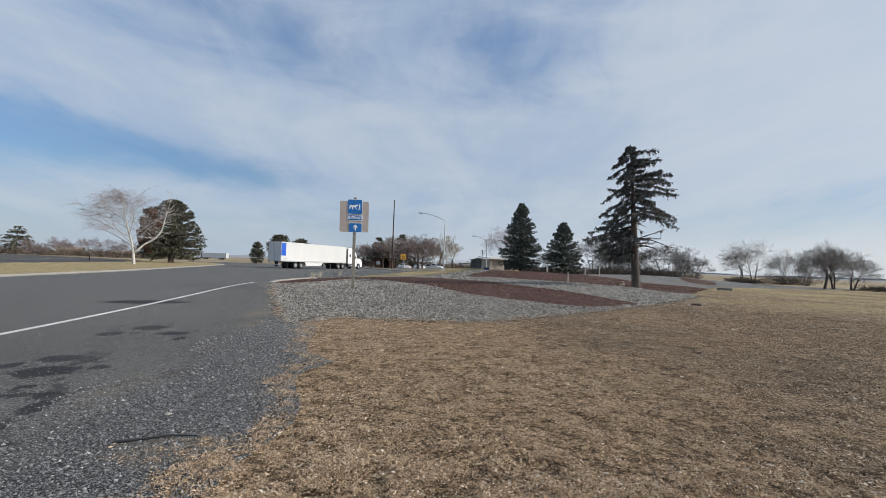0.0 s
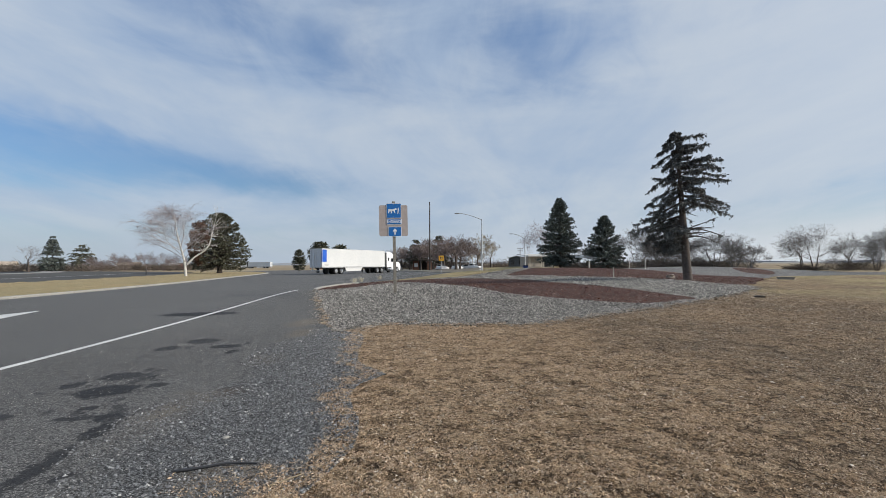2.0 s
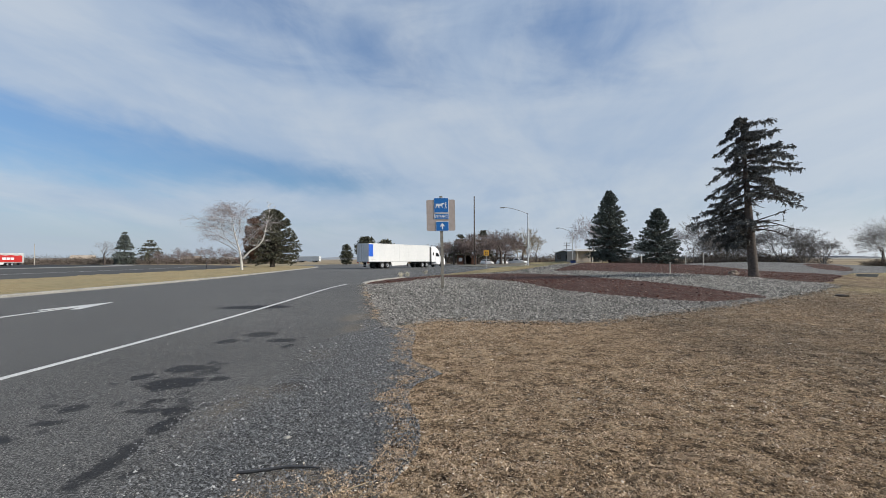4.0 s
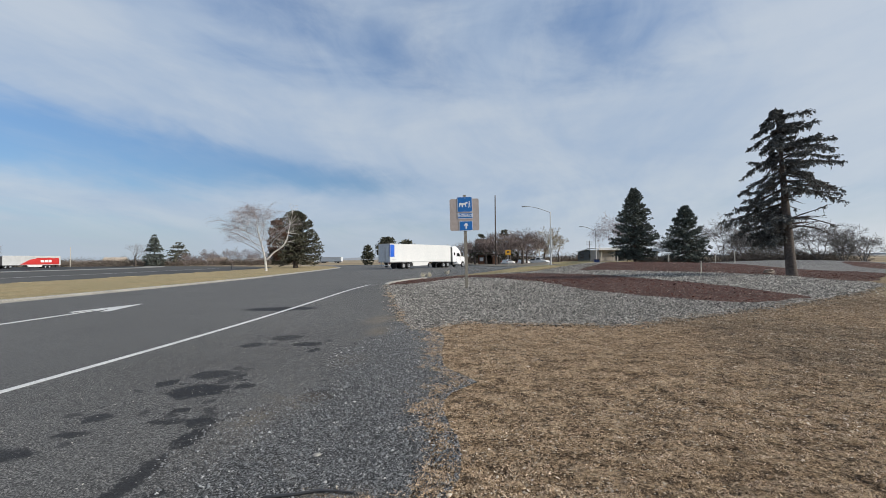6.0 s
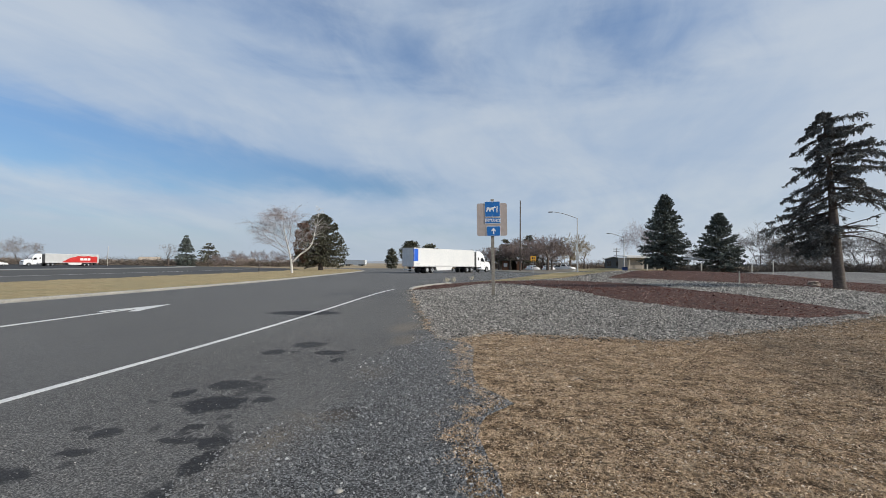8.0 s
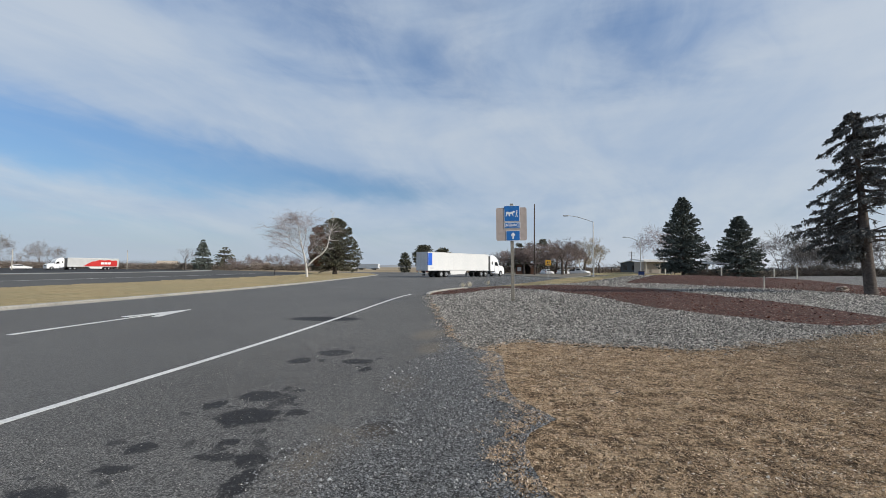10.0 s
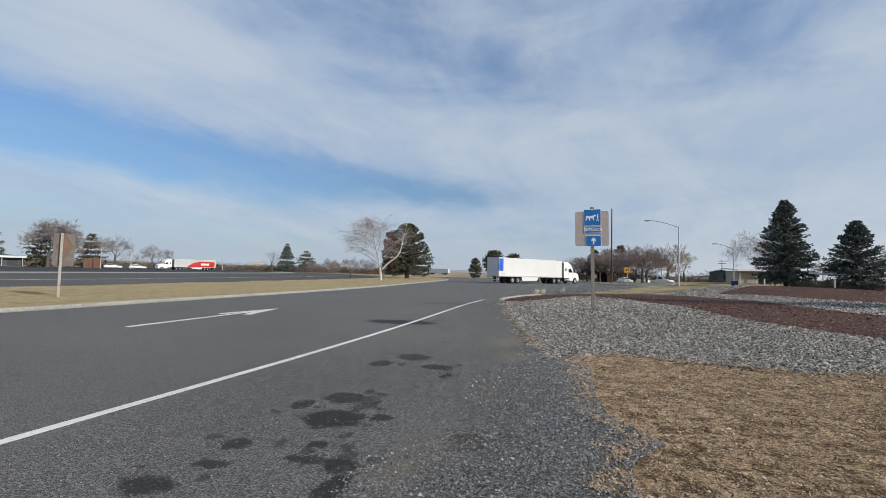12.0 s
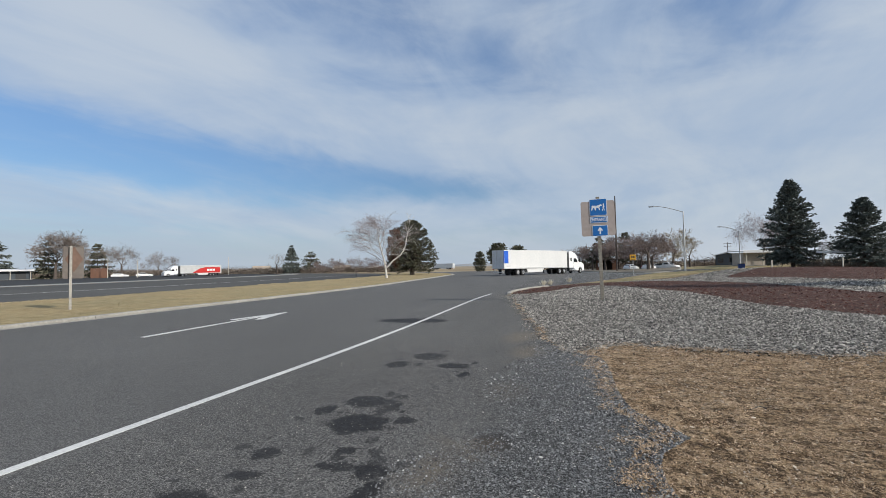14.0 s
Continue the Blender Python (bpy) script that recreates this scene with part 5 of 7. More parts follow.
# ---------------------------------------------------------------- lorries
def wheel(parent, x, y, r, w, side):
    """A tyre with its rim; side +1 or -1 tells which face shows."""
    t = bmesh.new()
    disc(t, (x, y, r), r, w, "y", 24)
    bmesh.ops.bevel(t, geom=[e_ for e_ in t.edges if len(e_.link_faces) == 2 and abs(e_.calc_face_angle(0)) > 1.0], offset=0.06, segments=2, affect="EDGES")
    tyre = part("wheel", t, M["black"], parent)
    m = bmesh.new()
    disc(m, (x, y + side * (w / 2 - 0.02), r), r * 0.58, 0.06, "y", 20)
    disc(m, (x, y + side * (w / 2 + 0.02), r), r * 0.2, 0.10, "y", 12)
    part("rim", m, M["chrome"], tyre, "polished rim")


def lorry(name, m, label, decal, skin="truckwhite"):
    t = thing(name, m, label, "truck")
    L_, H, W = 16.15, 4.1, 2.6
    part("trailer_body", boxes(((L_ / 2, 0, (H + 1.12) / 2), (L_, W, H - 1.12)), bevel=0.04), M[skin], t)
    for k in range(1, 13):
        for sd in (-1, 1):
            part("panel_seam", boxes(((k * L_ / 13, sd * (W / 2 + 0.001), 2.65), (0.016, 0.006, 2.7))), M["truckwhite"], t)
    for sd in (-1, 1):
        part("bottom_rail", boxes(((L_ / 2, sd * (W / 2 + 0.01), 1.16), (L_, 0.04, 0.16))), M["galv"], t)
        part("top_rail", boxes(((L_ / 2, sd * (W / 2 + 0.01), H - 0.06), (L_, 0.04, 0.12))), M["truckwhite"], t)
    # rear doors with lock bars
    for sd in (-1, 1):
        d = part("rear_door", boxes(((-0.03, sd * 0.63, 2.62), (0.05, 1.20, 2.78)), bevel=0.01), M["trailerrear"], t)
        bars = bmesh.new()
        for yy in (0.28, 0.95):
            disc(bars, (-0.075, sd * yy, 2.6), 0.022, 2.7, "z", 8)
        part("lock_bar", bars, M["galv"], d)
    part("rear_frame", boxes(((-0.02, 1.27, 2.6), (0.08, 0.08, 3.0)), ((-0.02, -1.27, 2.6), (0.08, 0.08, 3.0)), ((-0.02, 0, 4.05), (0.08, 2.6, 0.1)), ((-0.02, 0, 1.15), (0.1, 2.6, 0.16))), M["galv"], t)
    bump = bmesh.new()
    box(bump, (0.0, 0, 0.58), (0.1, 2.2, 0.1))
    for yy in (-0.8, 0.8):
        box(bump, (0.04, yy, 0.85), (0.08, 0.1, 0.55))
    part("rear_bumper", bump, M["galv"], t)
    for sd in (-1, 1):
        part("tail_lamp", boxes(((-0.08, sd * 1.12, 1.0), (0.04, 0.26, 0.1))), M["taillight"], t)
        part("mud_flap", boxes(((1.4, sd * 1.0, 0.62), (0.03, 0.62, 0.75))), M["black"], t)
    # underframe, slider, landing gear
    under = bmesh.new()
    for yy in (-0.5, 0.5):
        box(under, (3.2, yy, 0.98), (5.6, 0.12, 0.22))
    box(under, (3.2, 0, 0.62), (0.14, 2.0, 0.14))
    box(under, (4.45, 0, 0.62), (0.14, 2.0, 0.14))
    box(under, (8, 0, 1.05), (15, 1.1, 0.12))
    part("underframe", under, M["dark"], t)
    for yy in (-0.85, 0.85):
        part("landing_leg", boxes(((12.2, yy, 0.72), (0.14, 0.14, 0.95)), ((12.2, yy, 0.24), (0.28, 0.26, 0.06))), M["dark"], t)
    for sd in (-1, 1):
        part("side_skirt", shift(prism([(5.3, 1.1), (9.8, 1.1), (9.3, 0.5), (5.6, 0.42)], 0.04), (0, sd * 1.24, 0)), M["truckwhite"], t)
        for ax in (3.2, 4.45, 14.0, 15.3):
            wheel(t, ax, sd * 1.0, 0.52, 0.55, sd)
        wheel(t, 20.35, sd * 1.02, 0.52, 0.34, sd)
    # tractor
    frame_ = boxes(((16.6, 0, 0.78), (8.6, 0.9, 0.22)), ((16.0, 0, 1.05), (1.0, 0.9, 0.12)), ((17.6, 0.98, 0.75), (1.5, 0.5, 0.6)), ((17.6, -0.98, 0.75), (1.5, 0.5, 0.6)), bevel=0.02)
    part("chassis", frame_, M["dark"], t)
    side = [(16.95, 0.62), (16.95, 3.85), (17.25, 4.02), (18.0, 4.0), (18.9, 3.62), (19.35, 3.1), (19.62, 2.5), (19.8, 2.22), (21.1, 1.95), (21.55, 1.68), (21.72, 1.2), (21.7, 0.5),
            (21.0, 0.45), (20.95, 0.75), (20.72, 1.05), (20.35, 1.15), (19.98, 1.05), (19.75, 0.75), (19.7, 0.5)]
    cab = prism(side, 2.42, "y", 0.05)
    # narrow the nose and the roof
    for v in cab.verts:
        if v.co.x > 19.6:
            v.co.y *= 1 - 0.16 * min(1, (v.co.x - 19.6) / 2.1)
        if v.co.z > 2.6:
            v.co.y *= 1 - 0.10 * (v.co.z - 2.6) / 1.4
    part("cab", cab, M["cabwhite"], t)
    for sd in (-1, 1):
        part("side_extender", boxes(((16.55, sd * 1.12, 2.45), (0.75, 0.05, 2.75))), M["dark"], t, "dark side extender")
    for sd in (-1, 1):
        part("side_window", shift(prism([(18.35, 2.1), (18.4, 2.72), (18.95, 2.75), (19.42, 2.2), (19.3, 2.05)], 0.02), (0, sd * 1.205, 0)), M["glass"], t)
        part("sleeper_window", boxes(((17.5, sd * 1.205, 2.55), (0.3, 0.02, 0.55))), M["glass"], t)
        mir = part("mirror", boxes(((19.75, sd * 1.42, 2.35), (0.14, 0.2, 0.62)), bevel=0.03), M["dark"], t)
        part("mirror_arm", boxes(((19.7, sd * 1.25, 2.35), (0.05, 0.3, 0.05))), M["dark"], mir)
        part("head_lamp", boxes(((21.42, sd * 0.9, 1.25), (0.4, 0.24, 0.22)), bevel=0.03), M["lamp"], t)
        for sx, sz, sh_ in ((18.2, 1.75, 1.9), (19.55, 1.5, 1.4)):
            part("door_seam", boxes(((sx, sd * 1.213, sz), (0.02, 0.006, sh_))), M["dark"], t)
        part("step", boxes(((18.8, sd * 1.15, 0.62), (0.9, 0.2, 0.08)), bevel=0.01), M["galv"], t)
        part("fuel_tank", shift(disc(bmesh.new(), (0, 0, 0), 0.32, 1.4, "x", 16), (17.9, sd * 0.95, 0.72)), M["chrome"], t)
    part("windscreen", shift(prism([(18.98, 3.38), (19.62, 2.42), (19.70, 2.42), (19.05, 3.42)], 1.8), (0, 0, 0)), M["glass"], t)
    part("bumper", boxes(((21.6, 0, 0.62), (0.25, 1.95, 0.32)), bevel=0.05), M["cabwhite"], t)
    part("grille", boxes(((21.66, 0, 1.25), (0.08, 0.95, 0.7)), bevel=0.02), M["dark"], t)
    decal(t, W)
    return t


def blue_corner(t, W):
    part("corner_wrap", boxes(((0.50, -(W / 2 + 0.012), 2.95), (0.92, 0.02, 1.95)), ((-0.055, -(W / 2 - 0.04), 2.95), (0.02, 0.10, 1.95))), M["decalblue"], t, "bright blue wrap at the rear corner")
    part("side_lettering", boxes(((0.95, -(W / 2 + 0.012), 1.55), (0.9, 0.02, 0.06)), ((0.95, -(W / 2 + 0.012), 1.42), (0.6, 0.02, 0.05))), M["galv"], t, "small unreadable grey lines")


def red_wave(t, W):
    for sd in (-1, 1):
        top = prism([(0.5, 1.25), (0.5, 3.3), (1.2, 3.45), (2.0, 3.3), (3.4, 3.55), (5.0, 3.35), (6.6, 3.5), (7.6, 3.1), (8.8, 2.9), (10.2, 2.1), (11.0, 1.6), (11.6, 1.25)], 0.02)
        part("red_panel", shift(top, (0, sd * (W / 2 + 0.022), 0)), M["red"], t, "red wave panel on the side")
        part("emblem", boxes(((4.3, sd * (W / 2 + 0.036), 2.35), (1.0, 0.01, 0.75)), ((5.45, sd * (W / 2 + 0.036), 2.35), (0.95, 0.01, 0.75)), ((3.2, sd * (W / 2 + 0.036), 2.35), (0.9, 0.01, 0.75))), M["signwhite"], t,
             "three plain white blocks")


def plain_side(t, W):
    part("side_stripe", boxes(((8, -(W / 2 + 0.012), 1.6), (14, 0.02, 0.25))), M["dark"], t, "dark stripe along the trailer")


TRUCK = math.degrees(math.atan2(0.857, 0.515))
lorry("semi_truck", pose(-16.2, 70.6, 0.03, 0, 0, TRUCK - 1.5), "white semi truck with long white trailer waiting at the road bend", blue_corner)
lorry("semi_truck", pose(-129.26, 123.4, 0.03, 0, 0, -101.5) @ Matrix.Scale(0.88, 4), "white semi truck with red-and-white trailer parked beside the highway", red_wave, "galv")
lorry("semi_truck", pose(-96.0, 292.0, 0.0, 0, 0, 165), "pale truck with grey trailer parked far across the plain", plain_side, "trailerrear")


# ---------------------------------------------------------------- cars
def car(name, m, label, paint, kind):
    c = thing(name, m, label, "pickup truck" if kind == "pickup" else "car")
    if kind == "pickup":
        body = [(0, 0.55), (0.02, 1.05), (2.0, 1.08), (2.05, 1.12), (4.2, 1.12), (5.45, 1.02), (5.62, 0.8), (5.62, 0.45), (0.1, 0.45)]
        roof = [(2.1, 1.1), (2.25, 1.78), (2.6, 1.86), (3.6, 1.85), (4.35, 1.15)]
        axles, wd = (1.15, 4.55), 1.95
    else:
        body = [(0, 0.6), (0.05, 0.95), (0.9, 1.02), (3.5, 0.98), (4.5, 0.82), (4.72, 0.62), (4.72, 0.35), (0.05, 0.35)]
        roof = [(0.35, 1.0), (0.75, 1.38), (1.4, 1.47), (2.4, 1.46), (3.35, 0.98)]
        axles, wd = (0.95, 3.75), 1.8
    part("body", prism(body, wd, "y", 0.06), paint, c)
    cabin = prism(roof, wd - 0.22, "y", 0.05)
    for v in cabin.verts:
        if v.co.z > 1.2:
            v.co.y *= 0.86
    part("cabin", cabin, paint, c)
    x0, x1 = roof[0][0] + 0.3, roof[-1][0] - 0.45
    zb, zt = roof[0][1] + 0.08, roof[2][1] - 0.1
    for sd in (-1, 1):
        win = prism([(x0, zb), (x0 + 0.22, zt), (x1 - 0.42, zt), (x1, zb)], 0.12)
        part("side_window", shift(win, (0, sd * (wd - 0.22) * 0.452, 0)), M["glass"], c)
        for ax in axles:
            wheel(c, ax, sd * (wd / 2 - 0.12), 0.36 if kind == "pickup" else 0.32, 0.24, sd)
        part("tail_lamp", boxes(((0.02, sd * (wd / 2 - 0.14), 0.86), (0.06, 0.2, 0.18))), M["taillight"], c)
        part("head_lamp", boxes(((body[-4][0] - 0.05 if kind == "pickup" else 4.62, sd * (wd / 2 - 0.25), 0.74), (0.12, 0.32, 0.14))), M["lamp"], c)
    gl = prism([(roof[-1][0] - 0.04, roof[-1][1] + 0.06), (roof[-2][0] + 0.06, roof[-2][1] - 0.08), (roof[-2][0] + 0.09, roof[-2][1] - 0.08), (roof[-1][0] + 0.0, roof[-1][1] + 0.06)], wd * 0.68)
    part("windscreen", gl, M["glass"], c)
    if kind == "pickup":
        part("cargo_bed", boxes(((1.0, 0, 1.0), (1.8, 1.6, 0.3)), bevel=0.03), M["dark"], c, "dark open cargo bed")
        part("toolbox", boxes(((1.3, 0, 1.28), (1.1, 1.5, 0.45)), bevel=0.03), M["dark"], c, "dark load in the bed")
    part("rear_window", boxes(((roof[0][0] + 0.2, 0, (zb + zt) / 2), (0.05, wd * 0.62, 0.32)), bevel=0.01), M["glass"], c)
    return c


car("pickup_truck", pose(12.3, 122, 0.02, 0, 0, -38), "white pickup truck with a dark load, parked", M["carpale"], "pickup")
car("parked_car", pose(5.0, 112.5, 0.03, 0, 0, 62), "white car parked beneath bare trees", M["carpale"], "sedan")
car("parked_car", pose(9.0, 112.0, 0.03, 0, 0, 66), "white car parked beside a bare tree", M["carpale"], "sedan")
car("parked_car", pose(12.6, 135, 0.03, 0, 0, 25), "pale car far down the parking area", M["carpale"], "sedan")
car("parked_car", pose(-7.0, 128, 0.03, 0, 0, 75), "dark car parked near the building", M["cardark"], "sedan")
car("parked_car", pose(-146.5, 97.5, 0.03, 0, 0, 60), "white car parked by the brown enclosure", M["carpale"], "sedan")
car("parked_car", pose(-143.0, 103.0, 0.03, 0, 0, 60), "white car parked by the brown enclosure", M["carpale"], "sedan")


# ---------------------------------------------------------------- posts and lamps
def street_lamp(x, y, z, h, arm, label, box_at=None):
    s = thing("street_lamp", pose(x, y, z), label, "street lamp", "street lamps")
    part("base_plate", boxes(((0, 0, 0.1), (0.42, 0.42, 0.24)), bevel=0.03), M["concrete"], s)
    part("pole", tube_mesh("pole", [((0, 0, 0.1), (0, 0, h * 0.5), 0.11, 0.09), ((0, 0, h * 0.5), (0, 0, h), 0.09, 0.065)], M["galv"], 12), None, s)
    ax, ay, rise = arm
    pts = [Vector((0, 0, h - 0.08))] + [Vector((ax * k, ay * k, h - 0.08 + rise * math.sin(k * math.pi / 2))) for k in (0.15, 0.35, 0.55, 0.75, 0.9)]
    part("arm", tube_mesh("arm", [(pts[i], pts[i + 1], 0.05, 0.045) for i in range(len(pts) - 1)], M["galv"], 8), None, s)
    hd = bmesh.new()
    d = Vector((ax, ay, 0)).normalized()
    box(hd, pts[-1] + d * 0.3, (0.75, 0.3, 0.13), 0.04, Matrix.Rotation(math.atan2(d.y, d.x), 4, "Z"))
    head = part("lamp_head", hd, M["galv"], s)
    ln = bmesh.new()
    box(ln, pts[-1] + d * 0.34 - Vector((0, 0, 0.08)), (0.5, 0.24, 0.05), 0.015, Matrix.Rotation(math.atan2(d.y, d.x), 4, "Z"))
    part("lens", ln, M["lamp"], head)
    if box_at:
        part("control_box", boxes(((-0.05, -0.2, box_at), (0.4, 0.22, 0.75)), bevel=0.02), M["galv"], s, "grey control box")


street_lamp(9.3, 64.6, hz(9.3, 64.6), 8.4, (-3.7, 0.4, 1.0), "tall galvanised street lamp with a single curved arm", 2.9)
street_lamp(21.6, 88.7, hz(21.6, 88.7), 6.3, (-2.7, 0.3, 1.0), "galvanised street lamp with a single curved arm", None)


def simple_post(name, x, y, z, h, w, mat, label, category="post", group=""):
    s = bmesh.new()
    box(s, (0, 0, h / 2 - 0.05), (w, w, h + 0.1), w * 0.12)
    ob = part(name, s, mat)
    ob.matrix_basis = pose(x, y, z, 0, 0, (x * 37) % 45)
    tagged(ob, label, category, group)
    return ob


def round_pole(name, x, y, z, h, r, mat, label, cross=0):
    s = thing(name, pose(x, y, z), label, "pole")
    part("shaft", tube_mesh("shaft", [((0, 0, -0.1), (0, 0, h * 0.5), r, r * 0.85), ((0, 0, h * 0.5), (0, 0, h), r * 0.85, r * 0.65)], mat, 10), None, s)
    for k in range(cross):
        part("crossarm", boxes(((0, 0, h - 0.5 - 0.9 * k), (2.4, 0.14, 0.16)), bevel=0.02), mat, s)
        for xx in (-1.0, -0.4, 0.4, 1.0):
            part("insulator", boxes(((xx, 0, h - 0.33 - 0.9 * k), (0.1, 0.1, 0.2)), bevel=0.02), M["lamp"], s)
    return s


round_pole("utility_pole", 2.4, 96.4, 0.13, 15.2, 0.17, M["bark"], "tall dark timber pole standing bare behind the trees")
round_pole("utility_pole", 43.3, 186.2, 0.0, 8.8, 0.16, M["bark"], "distant timber utility pole with crossarms", 2)
round_pole("utility_pole", -135.1, 97.9, 0.0, 5.6, 0.12, M["palewood"], "pale slim pole beside the far lane")
round_pole("utility_pole", -143.4, 94.6, 0.0, 6.6, 0.13, M["palewood"], "pale slim pole beside the brown enclosure")
round_pole("utility_pole", -143.8, 141.7, 0.0, 7.2, 0.12, M["palewood"], "pale slim pole beyond the parked red trailer")
round_pole("utility_pole", 14.9, 122, 0.0, 6.0, 0.14, M["palewood"], "pale slim pole in the parking area")
simple_post("marker_stake", 14.3, 31.9, hz(14.3, 31.9), 0.85, 0.06, M["palewood"], "short pale marker stake in the stone bed")
simple_post("marker_stake", 17.6, 61.5, hz(17.6, 61.5), 1.5, 0.12, M["palewood"], "pale wooden post beyond the mulch mound")
simple_post("marker_stake", 24.1, 61.4, hz(24.1, 61.4), 1.35, 0.12, M["palewood"], "pale wooden post beyond the mulch mound")
simple_post("marker_stake", 27.9, 53.1, hz(27.9, 53.1), 1.35, 0.09, M["palewood"], "pale wooden post on the gravel slope")
simple_post("marker_stake", -45.0, 75.5, 0.0, 1.15, 0.10, M["dark"], "short dark roadside marker post")
simple_post("marker_stake", 29.5, 60.4, hz(29.5, 60.4), 1.0, 0.10, M["palewood"], "pale wooden post beyond the mulch mound")


def yellow_sign():
    s = thing("warning_sign", pose(3.5, 69.0, hz(3.5, 69), 0, 0, 5), "amber square warning sign on a slim steel post", "road sign")
    part("post", boxes(((0, 0.03, 1.4), (0.06, 0.05, 2.8))), M["galv"], s)
    part("panel", shift(prism(rounded(0.80, 0.80, 0.05), 0.01), (0, 0, 2.62)), M["yellow"], s)
    part("marking", boxes(((-0.12, -0.008, 2.68), (0.16, 0.006, 0.3)), ((0.13, -0.008, 2.68), (0.16, 0.006, 0.3)), ((0, -0.008, 2.36), (0.5, 0.006, 0.08))), M["dark"], s, "plain dark bars")


yellow_sign()


def bin_(x, y, label):
    s = thing("litter_bin", pose(x, y, hz(x, y)), label, "bin")
    part("body", boxes(((0, 0, 0.45), (0.9, 0.6, 0.9)), bevel=0.04), M["bin"], s)
    part("lid", boxes(((0, 0, 0.94), (0.98, 0.68, 0.1)), bevel=0.03), M["dark"], s)


bin_(20.7, 84.7, "blue plastic litter bin beside the shelter")


def utility_box():
    s = thing("utility_box", pose(30.4, 35.2, hz(30.4, 35.2), 0, 0, -38), "low weathered utility box set in the lawn", "utility box")
    part("lid", boxes(((0, 0, 0.17), (1.25, 0.6, 0.05)), bevel=0.015), M["concrete"], s)
    part("body", boxes(((0, 0, 0.06), (1.15, 0.5, 0.20)), bevel=0.02), M["concrete"], s)


utility_box()


# ---------------------------------------------------------------- buildings
def gable(parent, name, x0, x1, y0, y1, z0, rise, mat, over=0.5, t=0.18):
    ym = (y0 + y1) / 2
    pr = [(y0 - over, z0), (ym, z0 + rise), (y1 + over, z0), (y1 + over, z0 - t), (ym, z0 + rise - t), (y0 - over, z0 - t)]
    return part(name, shift(prism(pr, x1 - x0 + 2 * over, "x"), ((x0 + x1) / 2, 0, 0)), mat, parent)


def shelter(m, w, d, h, roof_mat, wall_mat, label, open_front=True):
    s = thing("rest_shelter", m, label, "building")
    part("floor_slab", boxes(((0, 0, 0.02), (w + 0.6, d + 0.6, 0.16))), M["concrete"], s)
    part("wall_back", boxes(((0, d / 2, h / 2), (w, 0.2, h))), wall_mat, s)
    part("wall_side", boxes(((-w / 2, 0, h / 2), (0.2, d, h))), wall_mat, s)
    if not open_front:
        part("wall_side", boxes(((w / 2, 0, h / 2), (0.2, d, h))), wall_mat, s)
        part("wall_front", boxes(((-w * 0.19, -d / 2, h / 2), (w * 0.62, 0.2, h)), ((w * 0.44, -d / 2, h / 2), (w * 0.12, 0.2, h)), ((0.25 * w, -d / 2, h - 0.2), (w * 0.26, 0.2, 0.4))), wall_mat, s)
        dr = part("door", boxes(((w * 0.25, -d / 2 + 0.06, h * 0.42), (w * 0.25, 0.06, h * 0.84))), M["dark"], s)
        part("door_handle", boxes(((w * 0.33, -d / 2 - 0.0, 1.0), (0.04, 0.08, 0.14))), M["galv"], dr)
    for xx in (-w / 2 + 0.1, 0, w / 2 - 0.1):
        part("column", boxes(((xx, -d / 2 - 0.8, h / 2), (0.18, 0.18, h)), bevel=0.02), M["palewood"], s)
    rf = prism([(-d / 2 - 1.3, h + 0.05), (-d / 2 - 1.3, h + 0.32), (d / 2 + 0.8, h + 0.72), (d / 2 + 0.8, h + 0.45)], w + 1.4, "x")
    part("roof", rf, roof_mat, s)
    part("fascia", boxes(((0, -d / 2 - 1.33, h + 0.2), (w + 1.4, 0.05, 0.5))), M["roofwhite"], s)
    return s


shelter(pose(25.6, 95.5, hz(25.6, 95.5), 0, 0, 10) @ Matrix.Scale(0.84, 4), 6.4, 5.0, 2.75, M["roofwhite"], M["tanwall"], "low tan rest-area building with white metal roof", False)


def lodge():
    s = thing("rest_house", pose(24.4, 109, hz(24.4, 109), 0, 0, -12) @ Matrix.Scale(0.84, 4), "small dark lodge with a shallow gable roof", "building")
    part("wall", boxes(((0, 0, 1.35), (4.6, 5.0, 2.7))), M["bluewall"], s)
    gp = prism([(-2.3, 2.7), (2.3, 2.7), (0, 3.25)], 4.98, "y")
    part("gable_wall", gp, M["bluewall"], s)
    rp = prism([(-2.9, 2.62), (0, 3.35), (2.9, 2.62), (2.9, 2.74), (0, 3.48), (-2.9, 2.74)], 6.0, "y")
    part("roof", rp, M["roofwhite"], s)
    for xx in (-1.2, 1.1):
        w = part("window", boxes(((xx, -2.52, 1.5), (0.9, 0.08, 1.1))), M["glass"], s)
        part("window_frame", boxes(((xx, -2.54, 2.08), (1.0, 0.08, 0.08)), ((xx, -2.54, 0.92), (1.0, 0.08, 0.08)), ((xx - 0.48, -2.54, 1.5), (0.08, 0.08, 1.2)), ((xx + 0.48, -2.54, 1.5), (0.08, 0.08, 1.2))), M["darkwall"], w)
    part("notice", boxes(((1.85, -2.53, 1.55), (0.35, 0.05, 0.5))), M["decalblue"], s, "small blue notice")


lodge()


